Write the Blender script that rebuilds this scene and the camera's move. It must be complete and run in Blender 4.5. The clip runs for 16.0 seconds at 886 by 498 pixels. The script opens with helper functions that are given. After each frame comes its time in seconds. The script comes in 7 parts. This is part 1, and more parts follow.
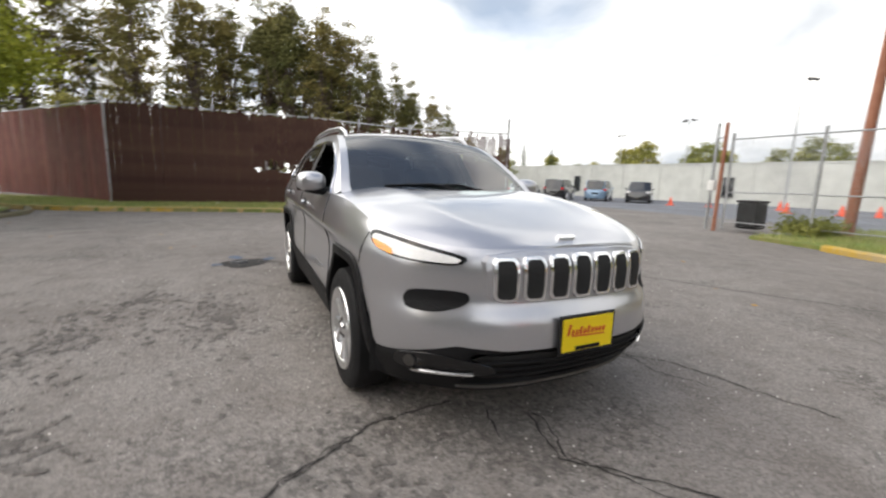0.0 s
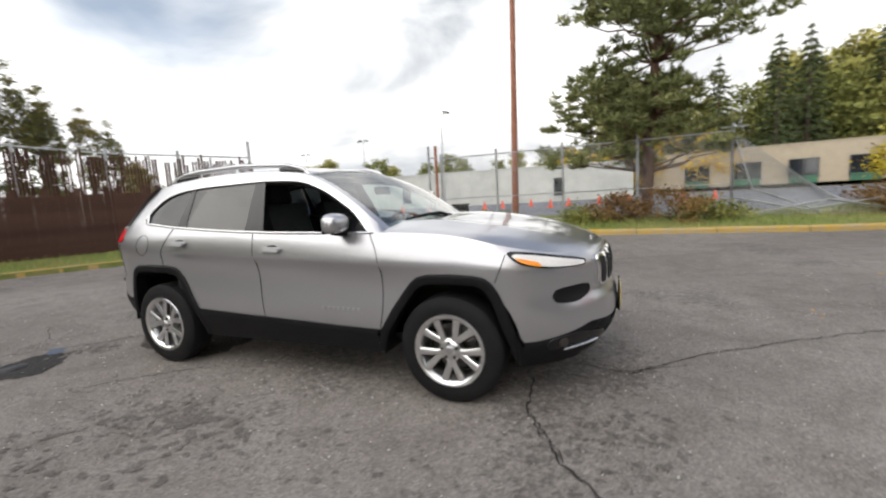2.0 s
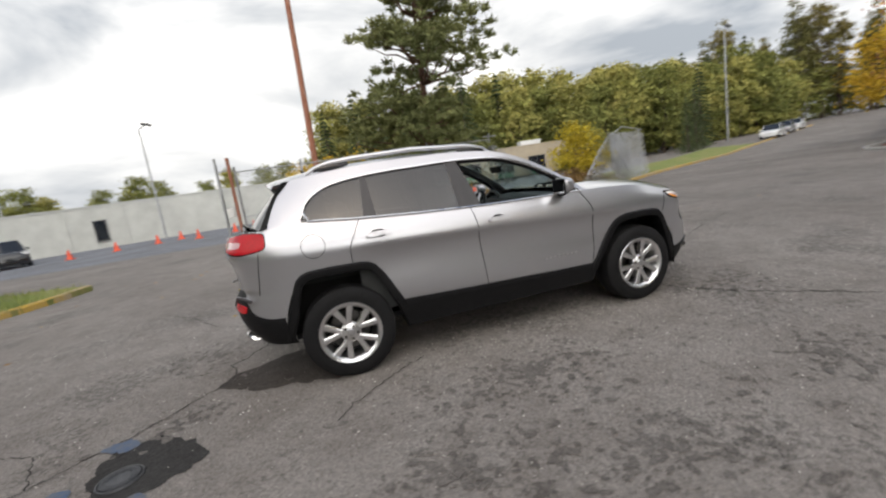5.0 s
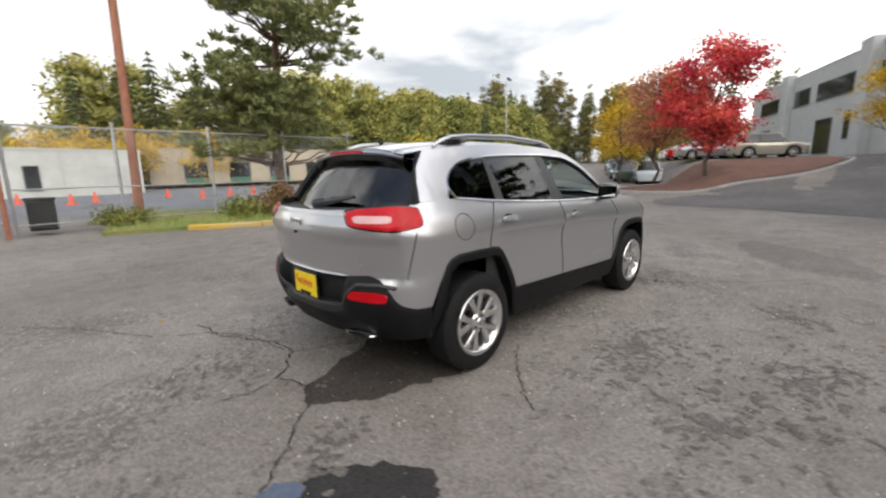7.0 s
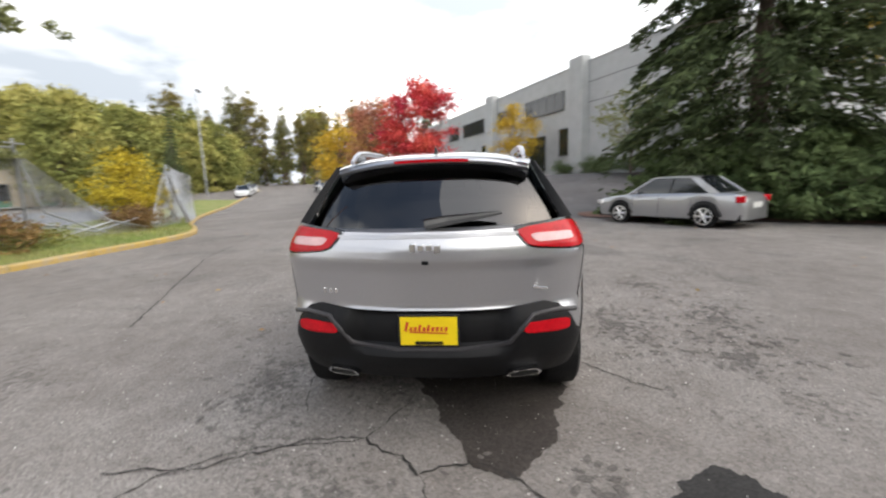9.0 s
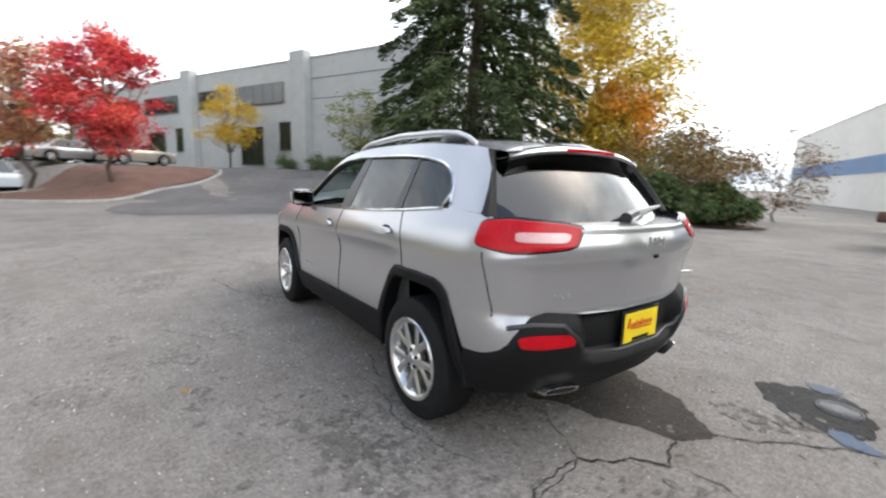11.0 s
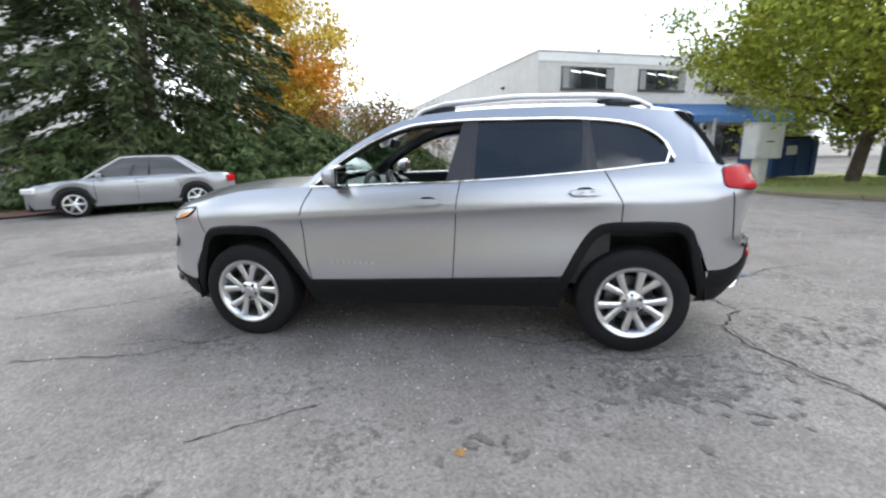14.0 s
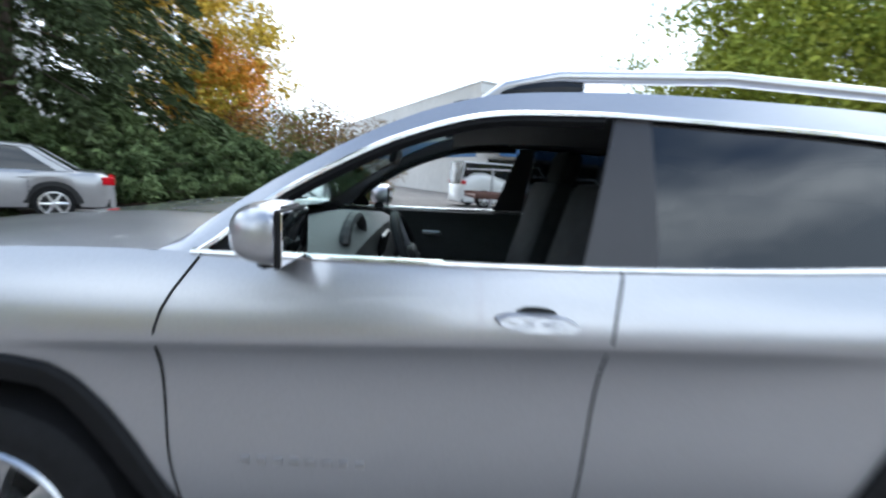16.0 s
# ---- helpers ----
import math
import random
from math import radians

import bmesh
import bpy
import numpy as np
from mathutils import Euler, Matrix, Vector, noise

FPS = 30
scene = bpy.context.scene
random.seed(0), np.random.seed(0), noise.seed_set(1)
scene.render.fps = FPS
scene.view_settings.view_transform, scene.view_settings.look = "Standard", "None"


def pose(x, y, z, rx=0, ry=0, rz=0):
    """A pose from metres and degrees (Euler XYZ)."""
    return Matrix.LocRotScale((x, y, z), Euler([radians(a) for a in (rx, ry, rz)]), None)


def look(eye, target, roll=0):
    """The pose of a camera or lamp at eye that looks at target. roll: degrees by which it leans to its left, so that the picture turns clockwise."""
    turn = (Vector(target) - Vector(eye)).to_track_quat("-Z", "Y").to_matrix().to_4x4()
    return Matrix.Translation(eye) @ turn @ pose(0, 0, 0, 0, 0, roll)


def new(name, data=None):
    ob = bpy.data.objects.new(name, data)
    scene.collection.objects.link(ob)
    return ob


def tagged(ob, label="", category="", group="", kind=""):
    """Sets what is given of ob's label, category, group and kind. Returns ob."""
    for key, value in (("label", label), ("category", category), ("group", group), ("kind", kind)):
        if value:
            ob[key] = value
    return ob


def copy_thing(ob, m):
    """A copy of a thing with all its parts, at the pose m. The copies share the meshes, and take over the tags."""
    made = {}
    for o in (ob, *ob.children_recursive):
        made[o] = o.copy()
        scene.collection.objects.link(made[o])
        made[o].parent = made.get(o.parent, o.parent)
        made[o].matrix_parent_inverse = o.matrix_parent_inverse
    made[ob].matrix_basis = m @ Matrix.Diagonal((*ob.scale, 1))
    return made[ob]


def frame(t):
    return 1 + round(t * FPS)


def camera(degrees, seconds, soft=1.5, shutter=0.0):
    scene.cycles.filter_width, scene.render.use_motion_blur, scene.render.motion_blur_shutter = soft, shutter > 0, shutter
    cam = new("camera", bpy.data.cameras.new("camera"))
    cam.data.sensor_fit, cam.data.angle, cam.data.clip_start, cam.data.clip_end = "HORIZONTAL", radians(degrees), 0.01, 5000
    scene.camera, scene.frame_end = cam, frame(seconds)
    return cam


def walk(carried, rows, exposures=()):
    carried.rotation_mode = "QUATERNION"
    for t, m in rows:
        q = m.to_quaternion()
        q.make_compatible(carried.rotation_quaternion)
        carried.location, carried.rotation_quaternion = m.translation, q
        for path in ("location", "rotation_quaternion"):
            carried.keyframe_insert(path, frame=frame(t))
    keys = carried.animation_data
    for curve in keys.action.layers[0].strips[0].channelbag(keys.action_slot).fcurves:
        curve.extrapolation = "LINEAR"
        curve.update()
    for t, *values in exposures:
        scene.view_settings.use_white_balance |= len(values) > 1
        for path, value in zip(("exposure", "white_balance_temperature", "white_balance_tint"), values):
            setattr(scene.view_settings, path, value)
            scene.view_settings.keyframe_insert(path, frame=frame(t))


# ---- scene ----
cam = camera(93.5, 16.0, soft=2.2, shutter=0.5)
PATH = [
    (0, (3.705, -1.434, 1.222), (1.939, -0.553, 0.901), 1.8),
    (0.5, (3.451, -1.922, 1.254), (1.856, -0.742, 0.998), 0.0),
    (1, (3.18, -2.436, 1.292), (1.89, -0.924, 1.066), -1.0),
    (1.5, (2.792, -2.865, 1.311), (1.765, -1.171, 1.029), -3.9),
    (2, (2.328, -3.26, 1.342), (1.565, -1.43, 1.084), -3.4),
    (2.5, (1.824, -3.609, 1.365), (1.253, -1.72, 1.038), -4.6),
    (3, (1.223, -3.9, 1.409), (0.881, -1.955, 1.096), -5.3),
    (3.5, (0.625, -4.146, 1.421), (0.524, -2.177, 1.089), -5.4),
    (3.7, (0.345, -4.191, 1.382), (0.302, -2.218, 1.057), -5.8),
    (5.8, (-2.37, -3.733, 1.399), (-1.429, -2.0, 1.067), -3.9),
    (6, (-2.579, -3.612, 1.406), (-1.55, -1.935, 1.047), -1.4),
    (6.5, (-3.107, -3.24, 1.408), (-1.844, -1.74, 1.012), -0.2),
    (7, (-3.507, -2.723, 1.421), (-2.123, -1.328, 1.049), -1.2),
    (7.5, (-3.845, -2.19, 1.428), (-2.298, -0.994, 1.009), -2.4),
    (8, (-4.083, -1.58, 1.42), (-2.377, -0.598, 1.065), -2.3),
    (8.5, (-4.266, -0.944, 1.421), (-2.368, -0.407, 1.088), -1.1),
    (9, (-4.286, -0.284, 1.426), (-2.319, -0.103, 1.116), -1.9),
    (9.5, (-4.188, 0.367, 1.426), (-2.226, 0.112, 1.132), -1.4),
    (10, (-4.003, 0.97, 1.4), (-2.114, 0.393, 1.088), -1.1),
    (10.2, (-3.862, 1.204, 1.394), (-2.013, 0.514, 1.065), 0.9),
    (12.3, (-2.274, 3.183, 1.36), (-1.224, 1.517, 1.012), -0.3),
    (12.5, (-2.069, 3.304, 1.371), (-1.113, 1.582, 1.021), 1.7),
    (13, (-1.556, 3.557, 1.37), (-0.904, 1.704, 0.997), 1.3),
    (13.5, (-1.021, 3.62, 1.344), (-0.505, 1.73, 0.944), 0.3),
    (14, (-0.558, 3.6, 1.336), (-0.246, 1.678, 0.879), -1.4),
    (14.5, (-0.187, 3.354, 1.302), (-0.006, 1.409, 0.872), 0.6),
    (15, (0.11, 2.949, 1.288), (0.087, 0.99, 0.888), 3.8),
    (15.5, (0.233, 2.421, 1.297), (-0.021, 0.479, 0.892), 2.6),
    (16, (0.233, 1.864, 1.337), (0.185, -0.107, 0.996), 4.0),
]
walk(cam, [(t, look(eye, target, roll)) for t, eye, target, roll in PATH], [(0, 0.88, 6850, 9), (3.7, 0.46, 6750, 9), (6, 0.58, 6850, 9), (8, 1.04, 6800, 9), (10.2, 1.14, 6600, 8), (12.3, 1.55, 6300, 6), (14, 1.52, 6150, 6), (15.2, 1.5, 5900, 5), (16, 1.32, 5700, 4)])

# world: bright overcast sky with grey cloud bellies, and a weak wide sun
SUN_EL, SUN_AZ = 46.0, 188.0
SUN_WAY = (math.cos(radians(SUN_EL)) * math.sin(radians(SUN_AZ)), math.cos(radians(SUN_EL)) * math.cos(radians(SUN_AZ)), math.sin(radians(SUN_EL)))


def build_world():
    w = bpy.data.worlds.new("overcast_sky")
    scene.world = w
    w.use_nodes = True
    nt = w.node_tree
    nt.nodes.clear()
    N = nt.nodes.new
    L = nt.links.new
    out, bg = N("ShaderNodeOutputWorld"), N("ShaderNodeBackground")
    sky = N("ShaderNodeTexSky")
    sky.sky_type, sky.sun_disc = "NISHITA", False
    sky.sun_elevation, sky.sun_rotation = radians(SUN_EL), radians(SUN_AZ)
    sky.air_density, sky.dust_density = 1.0, 2.0
    dim = N("ShaderNodeMixRGB")
    dim.blend_type, dim.inputs[0].default_value = "MULTIPLY", 1.0
    dim.inputs[2].default_value = (0.115, 0.115, 0.115, 1)
    L(sky.outputs[0], dim.inputs[1])
    tc, mp = N("ShaderNodeTexCoord"), N("ShaderNodeMapping")
    mp.inputs["Scale"].default_value = (1.0, 1.0, 2.6)
    L(tc.outputs["Generated"], mp.inputs[0])
    n1, n2 = N("ShaderNodeTexNoise"), N("ShaderNodeTexNoise")
    n1.inputs["Scale"].default_value, n1.inputs["Detail"].default_value = 1.9, 7
    n1.inputs["Roughness"].default_value = 0.52
    n1.inputs["Distortion"].default_value = 0.4
    n2.inputs["Scale"].default_value, n2.inputs["Detail"].default_value = 1.1, 4
    L(mp.outputs[0], n1.inputs[0]), L(mp.outputs[0], n2.inputs[0])
    r1 = N("ShaderNodeValToRGB")
    r1.color_ramp.elements[0].position, r1.color_ramp.elements[0].color = 0.37, (0.36, 0.40, 0.46, 1)
    r1.color_ramp.elements[1].position, r1.color_ramp.elements[1].color = 0.65, (1.10, 1.10, 1.11, 1)
    L(n1.outputs[0], r1.inputs[0])
    r2 = N("ShaderNodeValToRGB")
    r2.color_ramp.elements[0].position, r2.color_ramp.elements[0].color = 0.22, (0.10, 0.10, 0.10, 1)
    r2.color_ramp.elements[1].position, r2.color_ramp.elements[1].color = 0.37, (1, 1, 1, 1)
    sep, lift = N("ShaderNodeSeparateXYZ"), N("ShaderNodeMath")
    L(tc.outputs["Generated"], sep.inputs[0])
    over = N("ShaderNodeMapRange")
    over.inputs["From Min"].default_value, over.inputs["To Max"].default_value = 0.36, 0.64
    L(sep.outputs[2], over.inputs["Value"])
    lift.operation, lift.inputs[1].default_value = "MULTIPLY_ADD", -0.68
    L(over.outputs[0], lift.inputs[0]), L(n2.outputs[0], lift.inputs[2])
    L(lift.outputs[0], r2.inputs[0])
    # clouds are brighter towards the veiled sun
    dot, gain, lit = N("ShaderNodeVectorMath"), N("ShaderNodeMapRange"), N("ShaderNodeMixRGB")
    dot.operation, dot.inputs[1].default_value = "DOT_PRODUCT", SUN_WAY
    L(tc.outputs["Generated"], dot.inputs[0]), L(dot.outputs["Value"], gain.inputs["Value"])
    gain.inputs["From Min"].default_value = -1.0
    gain.inputs["To Min"].default_value, gain.inputs["To Max"].default_value = 0.72, 1.5
    lit.blend_type, lit.inputs[0].default_value = "MULTIPLY", 1.0
    L(r1.outputs[0], lit.inputs[1]), L(gain.outputs[0], lit.inputs[2])
    mix = N("ShaderNodeMixRGB")
    L(r2.outputs[0], mix.inputs[0]), L(dim.outputs[0], mix.inputs[1]), L(lit.outputs[0], mix.inputs[2])
    L(mix.outputs[0], bg.inputs[0])
    bg.inputs[1].default_value = 1.0
    L(bg.outputs[0], out.inputs[0])


build_world()
sun = new("sun", bpy.data.lights.new("sun", "SUN"))
sun.data.energy, sun.data.angle, sun.data.color = 1.1, radians(95), (1.0, 0.96, 0.9)
sun.matrix_world = look((0, 0, 30), Vector((0, 0, 30)) - Vector(SUN_WAY))


# ---------------------------------------------------------------- materials
def material(name, color, rough=0.6, metal=0.0, vary=0.12, scale=8.0, bump=0.0, bump_scale=60.0, island=0.0, coat=0.0, spec=0.5, coarse=None, second=None, glow=0.0):
    """Base colour with noise at two scales, fine relief, and a tint for every loose piece."""
    m = bpy.data.materials.new(name)
    m.use_nodes = True
    nt = m.node_tree
    b = nt.nodes["Principled BSDF"]
    b.inputs["Roughness"].default_value, b.inputs["Metallic"].default_value = rough, metal
    b.inputs["Specular IOR Level"].default_value = spec
    if coat:
        b.inputs["Coat Weight"].default_value, b.inputs["Coat Roughness"].default_value = coat, 0.03
    N, L = nt.nodes.new, nt.links.new
    tc = N("ShaderNodeTexCoord")
    n1, n2 = N("ShaderNodeTexNoise"), N("ShaderNodeTexNoise")
    n1.inputs["Scale"].default_value, n1.inputs["Detail"].default_value = scale, 5
    n2.inputs["Scale"].default_value, n2.inputs["Detail"].default_value = coarse or scale * 0.13, 3
    L(tc.outputs["Object"], n1.inputs[0]), L(tc.outputs["Object"], n2.inputs[0])
    add = N("ShaderNodeMath")
    add.operation = "ADD"
    L(n1.outputs[0], add.inputs[0]), L(n2.outputs[0], add.inputs[1])
    mr = N("ShaderNodeMapRange")
    mr.inputs["From Min"].default_value, mr.inputs["From Max"].default_value = 0.7, 1.3
    L(add.outputs[0], mr.inputs["Value"])
    mix = N("ShaderNodeMixRGB")
    c = Vector(color)
    lo, hi = c * (1 - vary), c * (1 + vary)
    if second is not None:
        lo, hi = c, Vector(second)
    mix.inputs[1].default_value, mix.inputs[2].default_value = (*lo, 1), (*hi, 1)
    L(mr.outputs[0], mix.inputs[0])
    last = mix.outputs[0]
    if island:
        geo = N("ShaderNodeNewGeometry")
        hs = N("ShaderNodeHueSaturation")
        r = N("ShaderNodeMapRange")
        r.inputs["To Min"].default_value, r.inputs["To Max"].default_value = 1 - island, 1 + island
        L(geo.outputs["Random Per Island"], r.inputs["Value"])
        L(r.outputs[0], hs.inputs["Value"])
        r3 = N("ShaderNodeMapRange")
        r3.inputs["To Min"].default_value, r3.inputs["To Max"].default_value = 0.5 - island * 0.07, 0.5 + island * 0.07
        L(n1.outputs[0], r3.inputs["Value"])
        L(r3.outputs[0], hs.inputs["Hue"])
        L(last, hs.inputs["Color"])
        last = hs.outputs[0]
    L(last, b.inputs["Base Color"])
    if bump:
        n3, bp = N("ShaderNodeTexNoise"), N("ShaderNodeBump")
        n3.inputs["Scale"].default_value, n3.inputs["Detail"].default_value = bump_scale, 4
        L(tc.outputs["Object"], n3.inputs[0]), L(n3.outputs[0], bp.inputs["Height"])
        bp.inputs["Strength"].default_value, bp.inputs["Distance"].default_value = bump, 0.02
        L(bp.outputs[0], b.inputs["Normal"])
    if glow:
        b.inputs["Emission Color"].default_value, b.inputs["Emission Strength"].default_value = (*color, 1), glow
    return m


def glass(name, color, clear, rough=0.0, gloss=0.05):
    """Thin window glass: clear lets through, the rest is dark tint, both with a glossy face."""
    m = bpy.data.materials.new(name)
    m.use_nodes = True
    nt = m.node_tree
    nt.nodes.clear()
    N, L = nt.nodes.new, nt.links.new
    out, mix, tr, gl = N("ShaderNodeOutputMaterial"), N("ShaderNodeMixShader"), N("ShaderNodeBsdfTransparent"), N("ShaderNodeBsdfGlossy")
    tr.inputs[0].default_value = (color[0] * clear, color[1] * clear, color[2] * clear, 1)
    gl.inputs[0].default_value, gl.inputs["Roughness"].default_value = (1, 1, 1, 1), rough
    lw, pw, fr = N("ShaderNodeLayerWeight"), N("ShaderNodeMath"), N("ShaderNodeMath")
    lw.inputs[0].default_value = 0.5
    pw.operation, pw.inputs[1].default_value = "POWER", 5.0
    fr.operation, fr.inputs[1].default_value, fr.inputs[2].default_value = "MULTIPLY_ADD", 1 - gloss, gloss
    L(lw.outputs["Facing"], pw.inputs[0]), L(pw.outputs[0], fr.inputs[0])
    L(fr.outputs[0], mix.inputs[0]), L(tr.outputs[0], mix.inputs[1]), L(gl.outputs[0], mix.inputs[2])
    L(mix.outputs[0], out.inputs[0])
    return m


PAINT = material("silver_paint", (0.51, 0.51, 0.535), rough=0.30, metal=0.8, vary=0.04, scale=900, coat=1.0, bump=0.0)
PILLAR = material("charcoal_pillar", (0.035, 0.033, 0.036), rough=0.35, vary=0.1)
BLACK = material("black_plastic", (0.008, 0.008, 0.009), spec=0.2, rough=0.55, vary=0.2, scale=150, bump=0.08, bump_scale=900)
GLOSSBLACK = material("gloss_black", (0.01, 0.01, 0.011), rough=0.12, vary=0.1)
DARKGAP = material("shut_line", (0.012, 0.012, 0.012), rough=0.8)
CHROME = material("chrome", (0.85, 0.85, 0.86), rough=0.12, metal=1.0, vary=0.02)
SATIN = material("satin_silver", (0.62, 0.62, 0.64), rough=0.3, metal=1.0, vary=0.03)
ALLOY = material("alloy", (0.82, 0.82, 0.83), rough=0.28, metal=1.0, vary=0.06, scale=30, coat=0.5)
TYRE = material("tyre_rubber", (0.010, 0.010, 0.011), spec=0.25, rough=0.7, vary=0.25, scale=40, bump=0.25, bump_scale=220)
DISC = material("brake_metal", (0.12, 0.115, 0.11), rough=0.4, metal=0.9, vary=0.2, scale=40)
TINT = glass("privacy_glass", (0.6, 0.7, 0.8), 0.05, gloss=0.075)
CLEARGLASS = glass("windscreen_glass", (0.80, 0.97, 0.95), 0.70, gloss=0.12)
MIRROR = material("mirror", (0.9, 0.9, 0.9), rough=0.01, metal=1.0, vary=0.0)
REDLENS = material("red_lens", (0.46, 0.005, 0.012), rough=0.22, vary=0.2, scale=60, spec=0.25)
WHITELENS = material("white_lens", (0.85, 0.84, 0.82), rough=0.15, vary=0.08, scale=80, coat=1.0)
PINKLENS = material("clear_lamp_bar", (0.60, 0.34, 0.34), rough=0.15, vary=0.15, scale=80, coat=1.0)
AMBER = material("amber_lens", (0.95, 0.33, 0.03), rough=0.15, vary=0.1, scale=60, coat=1.0)
YELLOWPLATE = material("yellow_card", (0.90, 0.66, 0.008), rough=0.45, vary=0.04)
REDINK = material("red_ink", (0.55, 0.02, 0.02), rough=0.5)
SEAT = material("black_cloth", (0.02, 0.02, 0.022), rough=0.9, vary=0.3, scale=120, bump=0.3, bump_scale=500)
DASH = material("dark_dash", (0.035, 0.037, 0.037), rough=0.6, vary=0.2, scale=90, bump=0.2, bump_scale=400)
LINER = material("headliner", (0.30, 0.29, 0.28), rough=0.95, vary=0.05)


# ---------------------------------------------------------------- mesh helpers
def part(name, bm, mat, parent=None, label="", smooth=False):
    me = bpy.data.meshes.new(name)
    bmesh.ops.recalc_face_normals(bm, faces=bm.faces)
    bm.normal_update()
    if mat in (TINT, CLEARGLASS) and sum(f.normal.dot(f.calc_center_median() - Vector((-0.3, 0, 0.9))) * f.calc_area() for f in bm.faces) < 0:
        bmesh.ops.reverse_faces(bm, faces=bm.faces)
    bm.to_mesh(me)
    bm.free()
    for m in mat if isinstance(mat, (list, tuple)) else [mat]:
        me.materials.append(m)
    if smooth:
        for p in me.polygons:
            p.use_smooth = True
        me.set_sharp_from_angle(angle=radians(38))
    ob = new(name, me)
    if parent is not None:
        ob.parent = parent
    if label:
        ob["label"] = label
    return ob


def thing(name, label, category, at=None, group="", kind=""):
    ob = new(name)
    if at is not None:
        ob.matrix_world = at
    return tagged(ob, label, category, group, kind)


def box(bm, size, m=None, bevel=0.0):
    """A box of that size about its centre, moved by m."""
    r = bmesh.ops.create_cube(bm, size=1.0)
    vs = r["verts"]
    bmesh.ops.scale(bm, vec=size, verts=vs)
    if bevel:
        es = list({e for v in vs for e in v.link_edges})
        rb = bmesh.ops.bevel(bm, geom=es, offset=bevel, segments=2, affect="EDGES", profile=0.5)
        vs = list({v for f in rb["faces"] for v in f.verts} | {v for v in vs if v.is_valid})
    if m is not None:
        bmesh.ops.transform(bm, matrix=m, verts=vs)
    return vs


def boxed(size, m=None, bevel=0.0):
    bm = bmesh.new()
    box(bm, size, m, bevel)
    return bm


def tube(bm, pts, radii, sides=8, closed=False, cap=True):
    """A round bar along points, with one radius or one for each point."""
    pts = [Vector(p) for p in pts]
    if not hasattr(radii, "__len__"):
        radii = [radii] * len(pts)
    rings = []
    n = len(pts)
    ref = None
    for i, p in enumerate(pts):
        a = pts[(i - 1) % n] if (closed or i) else p
        b = pts[(i + 1) % n] if (closed or i < n - 1) else p
        d = (b - a).normalized()
        if ref is None:
            ref = d.orthogonal().normalized()
        u = (ref - d * ref.dot(d))
        u = u.normalized() if u.length > 1e-4 else d.orthogonal().normalized()
        ref = u
        v = d.cross(u)
        rings.append([bm.verts.new(p + radii[i] * (math.cos(2 * math.pi * k / sides) * u + math.sin(2 * math.pi * k / sides) * v)) for k in range(sides)])
    for i in range(n if closed else n - 1):
        r0, r1 = rings[i], rings[(i + 1) % n]
        for k in range(sides):
            bm.faces.new((r0[k], r0[(k + 1) % sides], r1[(k + 1) % sides], r1[k]))
    if cap and not closed:
        bm.faces.new(rings[0][::-1]), bm.faces.new(rings[-1])
    return bm


def bar(pts, radii, sides=8, closed=False):
    return tube(bmesh.new(), pts, radii, sides, closed)


def grid(rows, bm=None, flip=False):
    """A sheet through rows of points."""
    bm = bm or bmesh.new()
    vs = [[bm.verts.new(p) for p in row] for row in rows]
    for a, b in zip(vs, vs[1:]):
        for k in range(len(a) - 1):
            q = (a[k], a[k + 1], b[k + 1], b[k])
            try:
                bm.faces.new(q[::-1] if flip else q)
            except ValueError:
                pass
    return bm


def mirrored(bm):
    """Adds the mirror image across y = 0."""
    g = bmesh.ops.duplicate(bm, geom=bm.verts[:] + bm.edges[:] + bm.faces[:])
    vs = [e for e in g["geom"] if isinstance(e, bmesh.types.BMVert)]
    for v in vs:
        v.co.y = -v.co.y
    bmesh.ops.reverse_faces(bm, faces=[e for e in g["geom"] if isinstance(e, bmesh.types.BMFace)])
    bmesh.ops.remove_doubles(bm, verts=bm.verts, dist=0.0006)
    return bm


def curve(xs, ys):
    """A smooth function through the given pairs."""
    o = np.argsort(xs)
    x, y = np.array(xs, float)[o], np.array(ys, float)[o]
    d = np.diff(y) / np.diff(x)
    m = np.r_[d[0], (d[1:] + d[:-1]) / 2, d[-1]]
    m[1:-1][d[1:] * d[:-1] < 0] = 0

    def f(t):
        t = min(max(t, x[0]), x[-1])
        i = min(max(int(np.searchsorted(x, t)) - 1, 0), len(x) - 2)
        h = x[i + 1] - x[i]
        s = (t - x[i]) / h
        return float((2 * s**3 - 3 * s**2 + 1) * y[i] + (s**3 - 2 * s**2 + s) * h * m[i] + (-2 * s**3 + 3 * s**2) * y[i + 1] + (s**3 - s**2) * h * m[i + 1])

    return f


def linear(xs, ys):
    o = np.argsort(xs)
    x, y = np.array(xs, float)[o], np.array(ys, float)[o]
    return lambda t: float(np.interp(t, x, y))


def lerp(a, b, t):
    return a + (b - a) * t


def step(a, b, t):
    t = min(max((t - a) / (b - a), 0), 1)
    return t * t * (3 - 2 * t)

